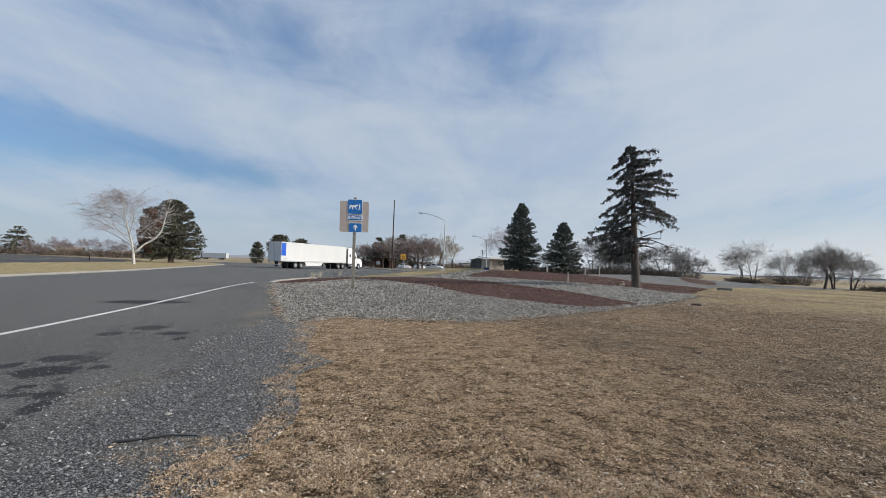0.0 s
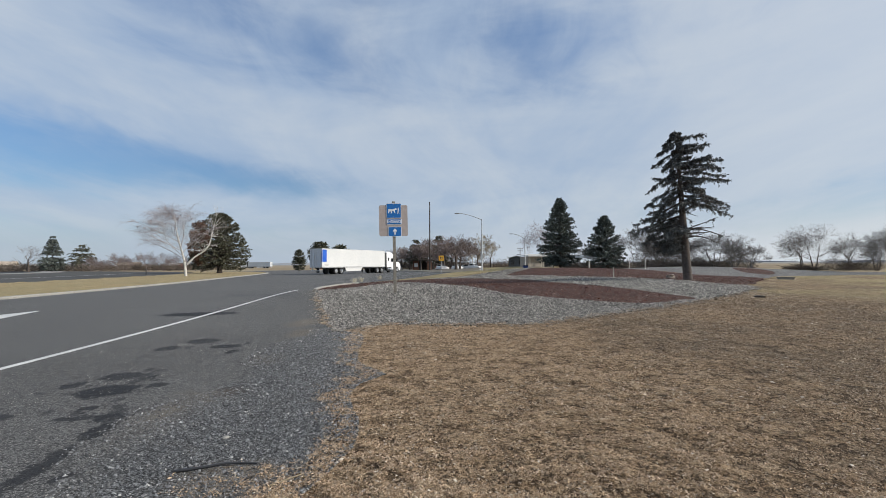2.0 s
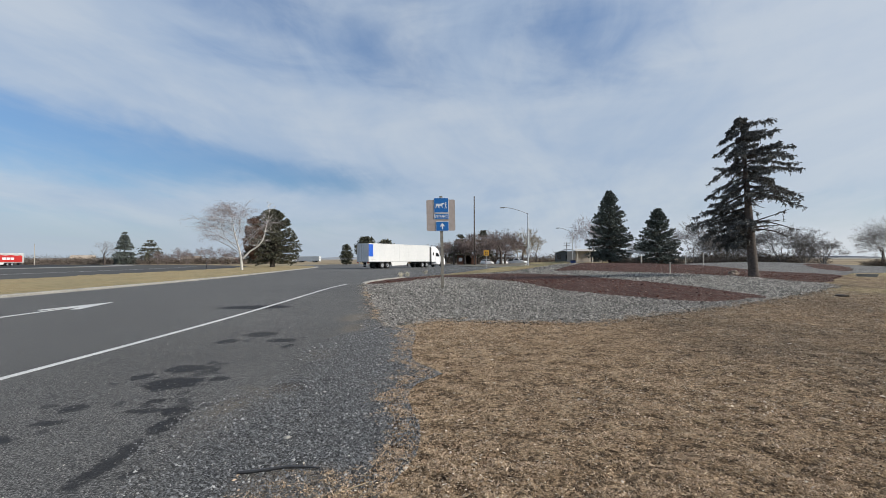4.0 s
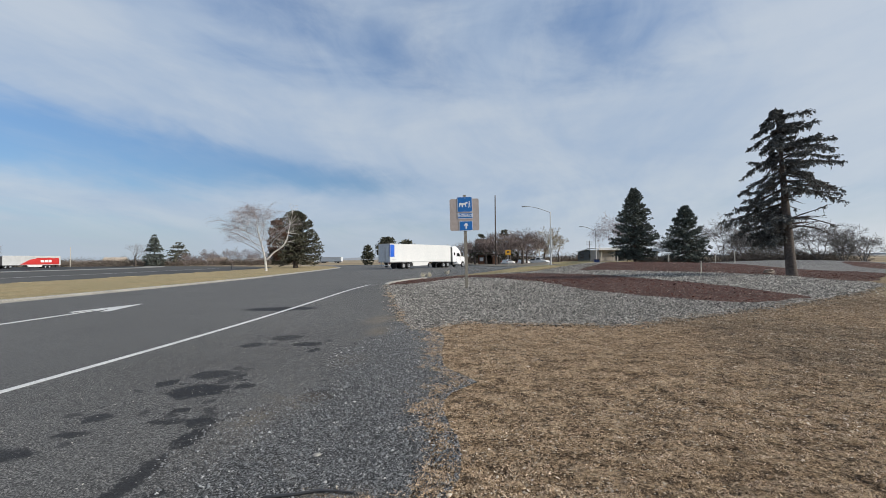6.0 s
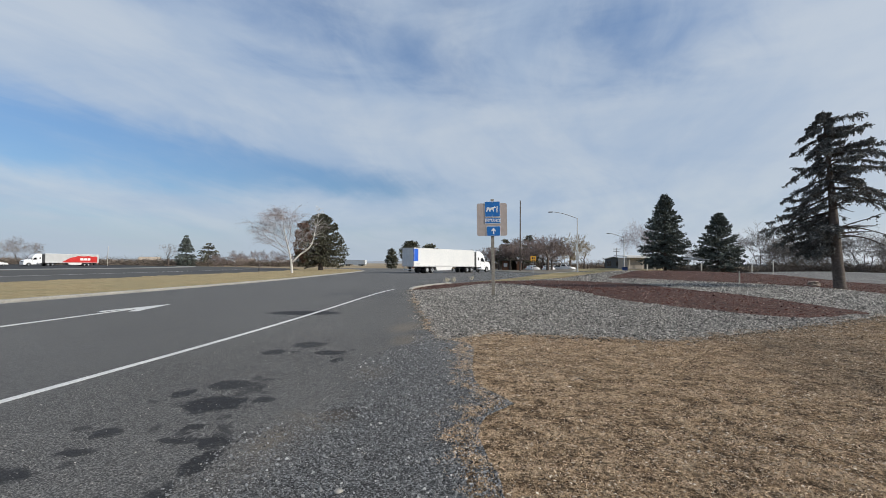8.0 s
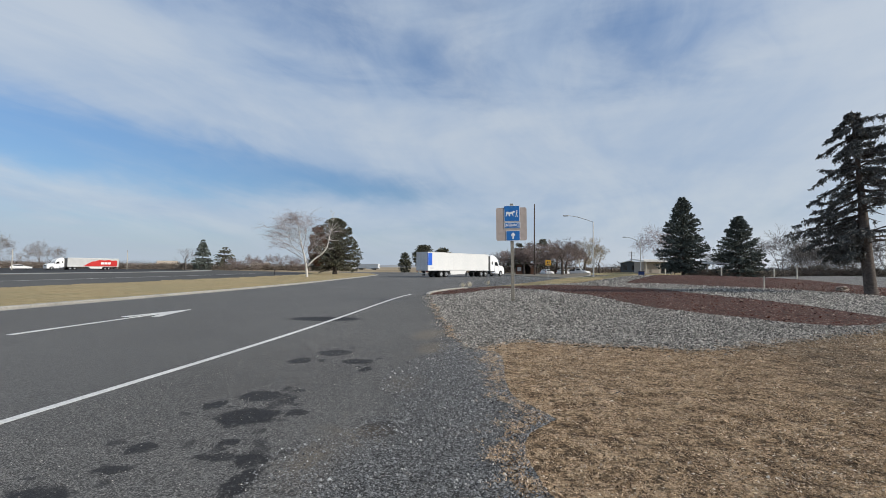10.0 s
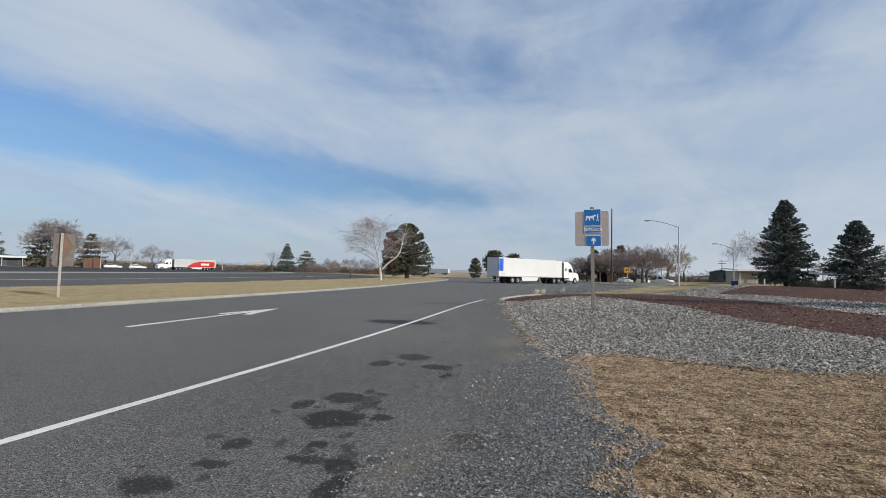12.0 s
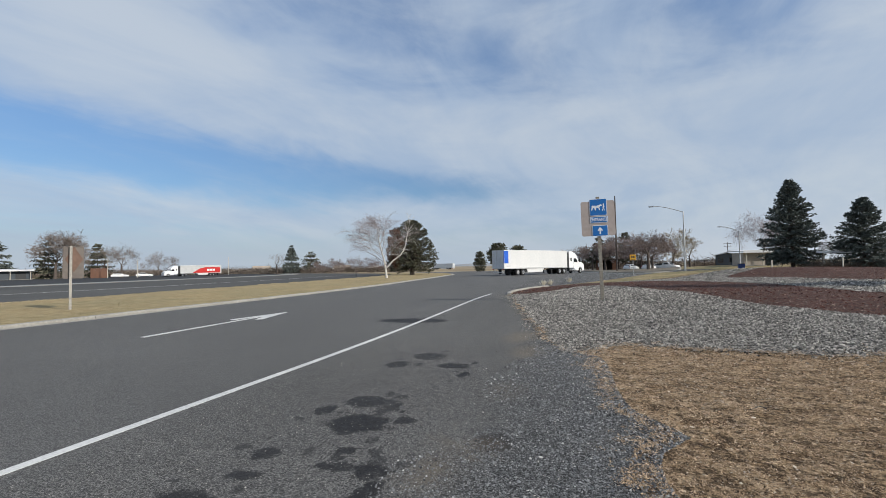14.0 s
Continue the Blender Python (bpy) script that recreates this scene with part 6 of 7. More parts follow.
def pavilion():
    s = thing("deck_shelter", pose(22.0, 117, hz(22.0, 117), 0, 0, -10) @ Matrix.Scale(0.62, 4), "open timber deck shelter with railings", "building")
    part("deck", boxes(((0, 0, 0.5), (7, 4, 0.2))), M["brownfence"], s)
    for xx in (-3.3, 0, 3.3):
        part("column", boxes(((xx, -1.8, 1.6), (0.16, 0.16, 2.4))), M["darkwall"], s)
        part("column", boxes(((xx, 1.8, 1.6), (0.16, 0.16, 2.4))), M["darkwall"], s)
        part("footing", boxes(((xx, -1.8, 0.2), (0.3, 0.3, 0.5))), M["concrete"], s)
    for k in range(15):
        part("baluster", boxes(((-3.2 + k * 0.457, -1.85, 1.05), (0.06, 0.06, 0.9))), M["brownfence"], s)
    part("rail", boxes(((0, -1.85, 1.5), (6.8, 0.1, 0.08))), M["brownfence"], s)
    part("roof", boxes(((1.5, 0, 2.9), (6.5, 5, 0.2)), bevel=0.03), M["darkwall"], s)


pavilion()


def canopy(x, y, turn, label):
    s = thing("picnic_shelter", pose(x, y, hz(x, y), 0, 0, turn), label, "shelter", "picnic shelters")
    for xx in (-1.6, 1.6):
        for yy in (-1.2, 1.2):
            part("column", boxes(((xx, yy, 1.25), (0.16, 0.16, 2.6)), bevel=0.02), M["palewood"], s)
    part("roof", prism([(-2.4, 2.45), (-2.4, 2.7), (2.4, 2.55), (2.4, 2.3)], 3.6, "y"), M["roofwhite"], s)
    t = part("table_top", boxes(((0, 0, 0.75), (1.8, 0.75, 0.06)), bevel=0.01), M["wood"], s)
    part("table_leg", boxes(((-0.6, 0, 0.36), (0.1, 0.5, 0.76)), ((0.6, 0, 0.36), (0.1, 0.5, 0.76))), M["dark"], t)
    for yy in (-0.75, 0.75):
        part("bench", boxes(((0, yy, 0.45), (1.8, 0.28, 0.05)), ((-0.6, yy, 0.2), (0.08, 0.2, 0.46)), ((0.6, yy, 0.2), (0.08, 0.2, 0.46))), M["wood"], s)


canopy(31.0, 79.0, -18, "small picnic shelter with a flat white roof")
canopy(13.5, 140.0, -10, "distant picnic shelter with a flat white roof")


def kiosk():
    s = thing("kiosk", pose(1.0, 124.0, 0.0, 0, 0, -2), "low brown kiosk with an open dark front", "building")
    part("wall_back", boxes(((0, 1.5, 1.3), (5.2, 0.2, 2.6))), M["darkwall"], s)
    for xx in (-2.5, 2.5):
        part("wall_side", boxes(((xx, 0, 1.3), (0.2, 3.0, 2.6))), M["brownfence"], s)
    for xx, ww in ((-1.7, 1.6), (1.9, 1.2)):
        part("wall_front", boxes(((xx, -1.5, 1.3), (ww, 0.2, 2.6))), M["brownfence"], s)
    part("roof", boxes(((0, 0, 2.75), (6.6, 4.6, 0.28)), bevel=0.04), M["darkwall"], s)
    part("notice_board", boxes(((-1.7, -1.65, 1.5), (1.0, 0.06, 1.0))), M["signwhite"], s)


kiosk()
shelter(pose(-167.0, 82.5, 0.0, 0, 0, 62), 9, 5.5, 2.6, M["roofwhite"], M["bluewall"], "low grey rest building with white flat roof", False)


def enclosure():
    s = thing("board_enclosure", pose(-148.7, 95.6, 0.0, 0, 0, 60), "tall brown board enclosure with posts", "fence")
    for k in range(14):
        part("board", boxes(((-2.0 + k * 0.31, 0, 1.5 + (0.06 if k % 2 else 0)), (0.28, 0.05, 3.1))), M["brownfence"], s)
    for xx in (-2.1, 0.0, 2.1):
        part("post", boxes(((xx, 0.1, 1.6), (0.16, 0.16, 3.4))), M["brownfence"], s)
    for k in range(5):
        part("board", boxes(((-2.1, 0.3 + k * 0.5, 1.5), (0.05, 0.46, 3.0))), M["brownfence"], s)


enclosure()


def box_truck():
    c = thing("box_truck", pose(-108.0, 205.0, 0.02, 0, 0, 8), "parked box truck with red cab and white body", "truck")
    part("cargo_box", boxes(((-2.2, 0, 2.0), (4.4, 2.3, 2.2)), bevel=0.04), M["truckwhite"], c)
    cab = prism([(0.05, 0.5), (0.05, 2.3), (0.9, 2.35), (1.5, 1.55), (2.4, 1.35), (2.5, 0.5)], 2.1, "y", 0.05)
    part("cab", cab, M["red"], c, "red cab")
    part("windscreen", prism([(0.98, 2.22), (1.5, 1.6), (1.54, 1.6), (1.02, 2.24)], 1.7), M["glass"], c)
    part("chassis", boxes(((-1.0, 0, 0.65), (6.4, 0.9, 0.25))), M["dark"], c)
    for sd in (-1, 1):
        part("side_window", boxes(((0.7, sd * 1.05, 1.8), (0.7, 0.04, 0.5))), M["glass"], c)
        for ax in (-3.2, 1.7):
            wheel(c, ax, sd * 0.9, 0.42, 0.3, sd)


box_truck()


def roadside_sign(x, y, label):
    s = thing("roadside_sign", pose(x, y, 0.0, 0, 0, 35), label, "road sign")
    part("post", boxes(((0, 0.04, 0.95), (0.07, 0.06, 2.0))), M["galv"], s)
    part("panel", shift(prism(rounded(0.75, 0.9, 0.05), 0.01), (0, 0, 1.6)), M["signwhite"], s)
    part("marking", boxes(((0, -0.009, 1.75), (0.5, 0.006, 0.1)), ((0, -0.009, 1.5), (0.42, 0.006, 0.16))), M["dark"], s, "plain dark bars")


roadside_sign(-106.0, 160.0, "small white roadside sign beside the far lane")

# ---------------------------------------------------------------- trees
def rot_about(v, axis, ang):
    return Matrix.Rotation(ang, 3, axis) @ v


def bare_tree(name, x, y, h, spread, seed, label, bark, twig, trunk_r=None, levels=5, droop=0.0, lean=(0, 0), stems=1, low=0.22, fine=1.0, z=None, wind=(0, 0), group="bare trees"):
    """A leafless tree: trunk, limbs and a haze of twigs."""
    rnd = random.Random(seed)
    t = thing(name, pose(x, y, hz(x, y) if z is None else z), label, "tree", group)
    r0 = trunk_r or h * 0.022
    thick, limb_, thin = [], [], []

    def grow(p, d, ln, r, lv):
        n = 3 if lv < 3 else (1 if lv == levels else 2)
        for i in range(n):
            q = p + d * (ln / n)
            r1 = r * (1 - 0.38 / n)
            (thick if lv < 1 else limb_ if lv < 2 else thin).append((tuple(p), tuple(q), r, r1))
            p, r = q, r1
            jit = 0.16 + 0.05 * lv
            d = (d + Vector((rnd.uniform(-jit, jit) + wind[0] * 0.05 * lv, rnd.uniform(-jit, jit) + wind[1] * 0.05 * lv, rnd.uniform(-jit, jit) * 0.6 + 0.05 - droop * 0.11 * lv))).normalized()
            if lv < levels and i > 0:
                for _ in range(1 if lv < 2 else 2):
                    side = rnd.uniform(0.5, 1.1)
                    ax = d.cross(Vector((rnd.uniform(-1, 1), rnd.uniform(-1, 1), rnd.uniform(-0.6, 0.6)))).normalized()
                    nd = rot_about(d, ax, side)
                    nd = Vector((nd.x * spread, nd.y * spread, nd.z)).normalized()
                    grow(p, nd, ln * rnd.uniform(0.6, 0.92), r * rnd.uniform(0.45, 0.62), lv + 1)
        if lv < levels:
            for _ in range(2):
                ax = d.cross(Vector((rnd.uniform(-1, 1), rnd.uniform(-1, 1), rnd.uniform(-0.5, 0.5)))).normalized()
                nd = rot_about(d, ax, rnd.uniform(0.25, 0.6))
                grow(p, nd, ln * rnd.uniform(0.65, 0.95), r * rnd.uniform(0.55, 0.7), lv + 1)

    for s in range(stems):
        q = 2 * math.pi * s / stems + rnd.uniform(0, 1)
        b = Vector((math.cos(q), math.sin(q), 0)) * (0.12 * h * 0.2 if stems > 1 else 0)
        d = Vector((lean[0] + (0.45 * math.cos(q) if stems > 1 else 0), lean[1] + (0.45 * math.sin(q) if stems > 1 else 0), 1)).normalized()
        bare = (0.12 if stems == 1 else 0.05) * h
        thick.append((tuple(b + Vector((0, 0, -0.15))), tuple(b + d * bare), r0 * 1.35 / math.sqrt(stems), r0 / math.sqrt(stems)))
        grow(b + d * bare, d, low * h, r0 / math.sqrt(stems), 0)
    top = max(max(s_[1][2] for s_ in thin), 0.1)
    k = h / top
    if math.hypot(x, y) > 100:
        thin = [s_ for s_ in thin if rnd.random() < 0.68]

    def fit_(rows, f):
        return [((a_[0] * k, a_[1] * k, a_[2] * k), (b_[0] * k, b_[1] * k, b_[2] * k), max(r_ * f, 0.004), max(q_ * f, 0.003)) for a_, b_, r_, q_ in rows]

    part("trunk", tube_mesh("trunk", fit_(thick, 1.0), bark, 8), None, t)
    tagged(part("branchwork", tube_mesh("branchwork", fit_(limb_, 1.0), bark, 6), None, t), kind="stuff")
    tw = part("twig_crown", tube_mesh("twig_crown", [(a_, b_, max(r_, 0.0032 * fine), max(q_, 0.0026 * fine)) for a_, b_, r_, q_ in fit_(thin, 1.0)], twig, 3), None, t, "fine bare twigs")
    tw["kind"] = "stuff"
    return t


def spray(P, D, ln, wd, droop, rnd_):
    """Needle sprays: slim four-cornered blades along D at P."""
    n = len(P)
    D = D / np.maximum(np.linalg.norm(D, axis=1, keepdims=True), 1e-9)
    R = rnd_.normal(0, 1, (n, 3))
    S = np.cross(D, R)
    S /= np.maximum(np.linalg.norm(S, axis=1, keepdims=True), 1e-9)
    ln, wd = ln[:, None], wd[:, None]
    mid = P + D * ln * 0.45
    tip = P + D * ln
    tip[:, 2] -= droop * ln[:, 0]
    v = np.stack([P, mid + S * wd, tip, mid - S * wd], 1)
    t = (np.arange(n) * 4)[:, None, None] + np.array([[0, 1, 2], [0, 2, 3]])[None]
    return v.reshape(-1, 3), t.reshape(-1, 3)


def conifer(name, x, y, h, rad, seed, label, leaf, base=0.06, shape=1.0, whorls=26, per=9, size=0.5, sprays=14, gaps=0.1, droop=0.25, lift=0.15, trunk_r=None, lean=0.0, profile=None, z=None, group="conifers", fill=0.0, ragged=0.25, clump=0, jitter=1.0):
    """A conifer: trunk, limbs in uneven whorls, and needle sprays along every limb."""
    rnd, nr = random.Random(seed), np.random.default_rng(seed)
    t = thing(name, pose(x, y, hz(x, y) if z is None else z, 0, lean, seed * 40 % 360), label, "tree", group)
    r0 = trunk_r or h * 0.018
    part("trunk", tube_mesh("trunk", [((0, 0, -0.2), (0, 0, 0.04 * h), r0 * 1.4, r0 * 1.05), ((0, 0, 0.04 * h), (0, 0, 0.5 * h), r0 * 1.05, r0 * 0.6), ((0, 0, 0.5 * h), (0, 0, 0.98 * h), r0 * 0.6, 0.02)], M["bark"], 9), None, t)
    limbs, P, D, LN, WD = [], [], [], [], []
    for w in range(whorls):
        f = base + (1 - base) * (w + rnd.uniform(-jitter, jitter)) / whorls
        f = min(0.985, max(base, f))
        u = (f - base) / (1 - base)
        env = profile(u) if profile else (1 - u) ** shape
        for b in range(per):
            if rnd.random() < gaps:
                continue
            if jitter > 1.0:
                f = min(0.985, max(base, base + (1 - base) * (w + rnd.uniform(-jitter, jitter)) / whorls))
                u = (f - base) / (1 - base)
                env = profile(u) if profile else (1 - u) ** shape
            q = 2 * math.pi * (b + rnd.random()) / per + w * 2.4
            ln = rad * env * rnd.uniform(1 - ragged, 1 + ragged * 0.5) + 0.12
            up = lift * (1 - u) * -0.6 + lift * u * 2.2 + rnd.uniform(-0.12, 0.12)
            p = Vector((0, 0, f * h))
            d = Vector((math.cos(q), math.sin(q), up)).normalized()
            n = 4
            r = max(0.012, r0 * 0.22 * env)
            for i in range(n):
                qn = p + d * (ln / n)
                limbs.append((tuple(p), tuple(qn), r * (1 - i / n) + 0.008, r * (1 - (i + 1) / n) + 0.006))
                k = max(2, int(sprays * (0.4 + 0.6 * i / n) * max(0.35, ln / max(rad, 0.1))))
                for _ in range(k):
                    if fill == 0 and i == 0 and rnd.random() < 0.5:
                        continue
                    s = rnd.random()
                    c = p.lerp(qn, s)
                    side = d.cross(Vector((0, 0, 1))) * rnd.uniform(-1, 1)
                    dd = d * rnd.uniform(0.2, 1.0) + side * 1.1 + Vector((0, 0, rnd.uniform(-0.9, 0.35) * (0.4 + droop)))
                    P.append(c + Vector((rnd.uniform(-1, 1), rnd.uniform(-1, 1), rnd.uniform(-1, 1))) * size * 0.15)
                    D.append(dd)
                    LN.append(size * rnd.uniform(0.55, 1.25) * (0.6 + 0.4 * env))
                    WD.append(size * rnd.uniform(0.09, 0.2))
                p = qn
                d = (d + Vector((rnd.uniform(-0.12, 0.12), rnd.uniform(-0.12, 0.12), -droop * 0.25 + 0.12 * i * lift))).normalized()
            # a rounded tuft at the limb's end
            for _ in range(clump):
                o = Vector((rnd.gauss(0, 1), rnd.gauss(0, 1), rnd.gauss(0, 0.8))) * 0.3 * size * (0.35 + 0.65 * env)
                P.append(p + o - d * 0.25 * size)
                D.append(o + d * 0.3 * size + Vector((0, 0, 0.25 * size)))
                LN.append(size * rnd.uniform(0.4, 0.8) * (0.5 + 0.5 * env))
                WD.append(size * rnd.uniform(0.09, 0.18))
    tagged(part("branchwork", tube_mesh("branchwork", limbs, M["bark"], 4), None, t), kind="stuff")
    v, f = spray(np.array([tuple(a_) for a_ in P]), np.array([tuple(a_) for a_ in D]), np.array(LN), np.array(WD), droop * 0.6, nr)
    part("crown", tri_mesh("crown", v, f, leaf), None, t)
    return t


def round_top(u):
    return max(0.05, (1 - u ** 2.6)) ** 0.75 * (0.55 + 0.45 * min(1.0, u / 0.25))


def dome(u):
    return max(0.04, 1 - u ** 1.9) ** 0.8 * (0.82 + 0.18 * min(1.0, u / 0.2))


def fat(u):
    return max(0.02, (1 - u) ** 0.72) * (0.70 + 0.34 * min(1.0, u / 0.15))


def egg(u):
    return max(0.03, (1 - u) ** 0.8) * (0.62 + 0.38 * min(1.0, u / 0.18))


# the sparse old spruce on the mulch mound
def old_spruce():
    x, y, h = 18.0, 28.9, 10.2
    rnd, nr = random.Random(11), np.random.default_rng(11)
    t = thing("old_spruce", pose(x, y, hz(x, y), 0, 0, -32), "tall sparse old spruce with a bare lower trunk in mulch", "tree", "conifers")
    # the trunk leans a little to its full side
    axis = [Vector(p) for p in ((0.08, 0, -0.25), (0.02, 0, 0.35), (-0.10, 0, 2.6), (-0.22, 0, 5.5), (-0.36, 0, 8.0), (-0.52, 0, 10.3))]
    girth = (0.36, 0.28, 0.25, 0.17, 0.09, 0.015)
    part("trunk", tube_mesh("trunk", [(axis[i], axis[i + 1], girth[i], girth[i + 1]) for i in range(5)], M["bark"], 14), None, t)
    dead, limbs, P, D, LN, WD = [], [], [], [], [], []

    def stem(z):
        i = max(k for k in range(5) if axis[k].z <= z)
        return axis[i].lerp(axis[i + 1], (z - axis[i].z) / (axis[i + 1].z - axis[i].z))

    def tuft(a_, b_, k, size):
        # needles crowded along a short shoot
        for _ in range(k):
            P.append(tuple(a_.lerp(b_, rnd.random())))
            d = b_ - a_
            D.append((d.x * 1.5 + rnd.uniform(-0.7, 0.7), d.y * 1.5 + rnd.uniform(-0.7, 0.7), d.z + rnd.uniform(-0.9, 0.5)))
            LN.append(rnd.uniform(0.7, 1.4) * size)
            WD.append(rnd.uniform(0.15, 0.28) * size)

    def limb(z, q, ln, up, leafy, sag, tip):
        p, d = stem(z), Vector((math.cos(q), math.sin(q), up)).normalized()
        n, r = 8, 0.016 + 0.013 * ln
        wood = limbs if leafy > 0.3 else dead
        for i in range(n):
            qn = p + d * (ln / n)
            wood.append((tuple(p), tuple(qn), r * (1 - i / n) + 0.008, r * (1 - (i + 1) / n) + 0.006))
            bend = -sag / n if i < n * 0.6 else tip / n
            d = (d + Vector((rnd.uniform(-0.2, 0.2), rnd.uniform(-0.2, 0.2), bend + rnd.uniform(-0.12, 0.12)))).normalized()
            thin = 0.6 if i < 2 else 1.0
            for _ in range(4 if leafy > 0.3 else 1):
                c = p.lerp(qn, rnd.random())
                side = Vector((-d.y, d.x, 0)) * rnd.choice((-1, 1))
                sd = (d * 0.8 + side * rnd.uniform(0.2, 1.0) + Vector((0, 0, rnd.uniform(-0.5, 0.3)))).normalized()
                sl = (0.12 + ln * rnd.uniform(0.06, 0.24)) * (1.15 - 0.65 * i / n)
                e_ = c + sd * sl
                wood.append((tuple(c), tuple(e_), 0.011, 0.004))
                if rnd.random() > leafy * thin:
                    continue
                tuft(c, e_, 17, 0.135)
                # short hanging shoots
                for _h in range(rnd.choice((0, 1, 1, 2)) if z > 4.6 else 2):
                    h0 = c.lerp(e_, rnd.uniform(0.3, 1.0))
                    h1 = h0 + Vector((rnd.uniform(-0.08, 0.08), rnd.uniform(-0.08, 0.08), -rnd.uniform(0.10, 0.30 if z > 4.6 else 0.5)))
                    limbs.append((tuple(h0), tuple(h1), 0.006, 0.003))
                    tuft(h0, h1, 7, 0.10)
            p = qn
        if leafy > 0.3:
            tuft(p - d * 0.2, p + d * 0.1, 14, 0.11)

    # reach by height of the limb's tip on the full and on the wind-worn side
    HZ = (1.5, 2.2, 3.0, 3.6, 4.3, 5.2, 5.9, 6.5, 7.1, 7.7, 8.2, 8.6, 9.1, 9.5, 9.9, 10.3)
    FULL = (1.9, 3.2, 3.6, 3.4, 3.1, 2.5, 2.0, 2.4, 2.4, 1.7, 1.6, 1.3, 1.0, 0.7, 0.45, 0.15)
    WORN = (0.5, 1.4, 3.2, 3.3, 2.2, 3.2, 3.2, 3.3, 3.1, 3.1, 3.0, 1.7, 1.4, 0.9, 0.5, 0.15)
    z = 2.5
    while z < 10.25:
        for k in range(6 if z < 4.5 else 4):
            q = rnd.uniform(0, 2 * math.pi)
            c = math.cos(q)
            if c < 0:
                up, sag, tip = rnd.uniform(-0.55, -0.10), rnd.uniform(-0.1, 0.5), rnd.uniform(0.1, 0.9)
            else:
                up, sag, tip = rnd.uniform(-0.25, 0.30), rnd.uniform(0.1, 0.7), rnd.uniform(0.0, 0.8)
            if z > 9.4:
                up, sag = rnd.uniform(-0.1, 0.35), 0.2
            if z < 3.7:
                up, sag = max(up, -0.25), 0.15
            guess = float(np.interp(z, HZ, FULL if c < 0 else WORN))
            tz = min(10.3, max(1.5, z + guess * (up - 0.3 * sag)))
            full, worn = float(np.interp(tz, HZ, FULL)), float(np.interp(tz, HZ, WORN))
            w = 0.5 + 0.5 * c
            ln = (full * (1 - w) + worn * w) * rnd.uniform(0.5, 1.05) * (0.72 + 0.28 * abs(c))
            if c < 0.15:
                leafy = 0.95 if tz < 5.7 else 0.5 if tz < 7.6 else 0.75
            else:
                leafy = 0.08 if tz < 4.6 else 0.35 if tz < 5.5 else 0.8
            if c >= 0.15 and tz < 4.6 and rnd.random() < 0.55:
                continue
            limb(z + rnd.uniform(-0.1, 0.1), q, ln, up, leafy, sag, tip)
        z += rnd.uniform(0.26, 0.42)
    # two thin long shoots near the top and two bare sweeping limbs below
    limb(9.75, 0.2, 1.7, 0.02, 0.6, 0.0, 0.1)
    limb(9.15, 0.3, 1.9, 0.02, 0.5, 0.1, 0.3)
    limb(8.9, 3.0, 1.9, -0.75, 0.7, -0.2, 0.3)
    # the long limbs that give the worn side its outline, the longest at half height
    for z, q, ln, up, leafy in ((7.9, 0.1, 2.45, 0.30, 0.95), (7.6, -0.5, 2.6, 0.15, 0.9), (7.3, 0.35, 2.7, 0.16, 0.85), (6.8, -0.15, 2.75, 0.05, 0.9), (6.2, 0.1, 2.7, 0.0, 0.8), (5.7, -0.4, 2.9, -0.05, 0.75), (5.3, 0.2, 3.0, -0.05, 0.6)):
        limb(z, q, ln, up, leafy, 0.85, -0.1)
    # a half-bare limb and three hanging full ones on the other side
    limb(7.3, 3.1, 2.4, -0.22, 0.35, 0.3, 0.5)
    limb(6.2, 3.3, 2.5, -0.6, 0.9, 0.1, 0.5)
    limb(5.9, 2.8, 2.8, -0.6, 0.9, 0.0, 0.6)
    limb(5.3, 3.1, 3.2, -0.45, 0.95, 0.1, 0.6)
    # drooping shoots round the tip
    limb(9.9, 2.9, 1.0, -0.55, 0.9, 0.2, 0.2)
    limb(9.5, 3.2, 1.4, -0.65, 0.9, 0.1, 0.2)
    limb(3.5, 0.1, 2.8, 0.02, 0.1, 0.25, 0.6)
    limb(3.0, -0.3, 2.5, 0.0, 0.05, 0.35, 0.5)
    tagged(part("branchwork", tube_mesh("branchwork", limbs, M["bark"], 4), None, t), kind="stuff")
    tagged(part("dead_branchwork", tube_mesh("dead_branchwork", dead, M["bark"], 5), None, t, "bare dead limbs"), kind="stuff")
    v, f = spray(np.array(P), np.array(D), np.array(LN), np.array(WD), 0.2, nr)
    part("crown", tri_mesh("crown", v, f, M["old_leaf"]), None, t)


old_spruce()
conifer("spruce", 26.7, 82.0, 13.1, 4.05, 21, "tall dense dark blue-green spruce behind the mound", M["blue_leaf"], base=0.085, shape=0.72, whorls=38, per=13, size=0.6, sprays=22, gaps=0.06, droop=0.10, lift=0.42, profile=fat, z=0.7, ragged=0.35, clump=9, jitter=2.2)
conifer("spruce", 32.9, 76.5, 9.3, 4.1, 22, "dense conical dark spruce behind the mound", M["blue_leaf"], base=0.03, shape=0.8, whorls=28, per=13, size=0.6, sprays=22, gaps=0.05, droop=0.10, lift=0.4, profile=egg, z=0.6, ragged=0.3, clump=9, jitter=2.2)
big_pine = conifer("pine", -39.6, 90.0, 11.8, 5.3, 23, "broad rounded dark green pine on the median", M["pine_leaf"], base=0.14, whorls=30, per=15, size=0.55, sprays=18, gaps=0.03, droop=0.08, lift=0.35, profile=dome, trunk_r=0.45, z=0.05, fill=1, ragged=0.16, clump=26, jitter=2.5)
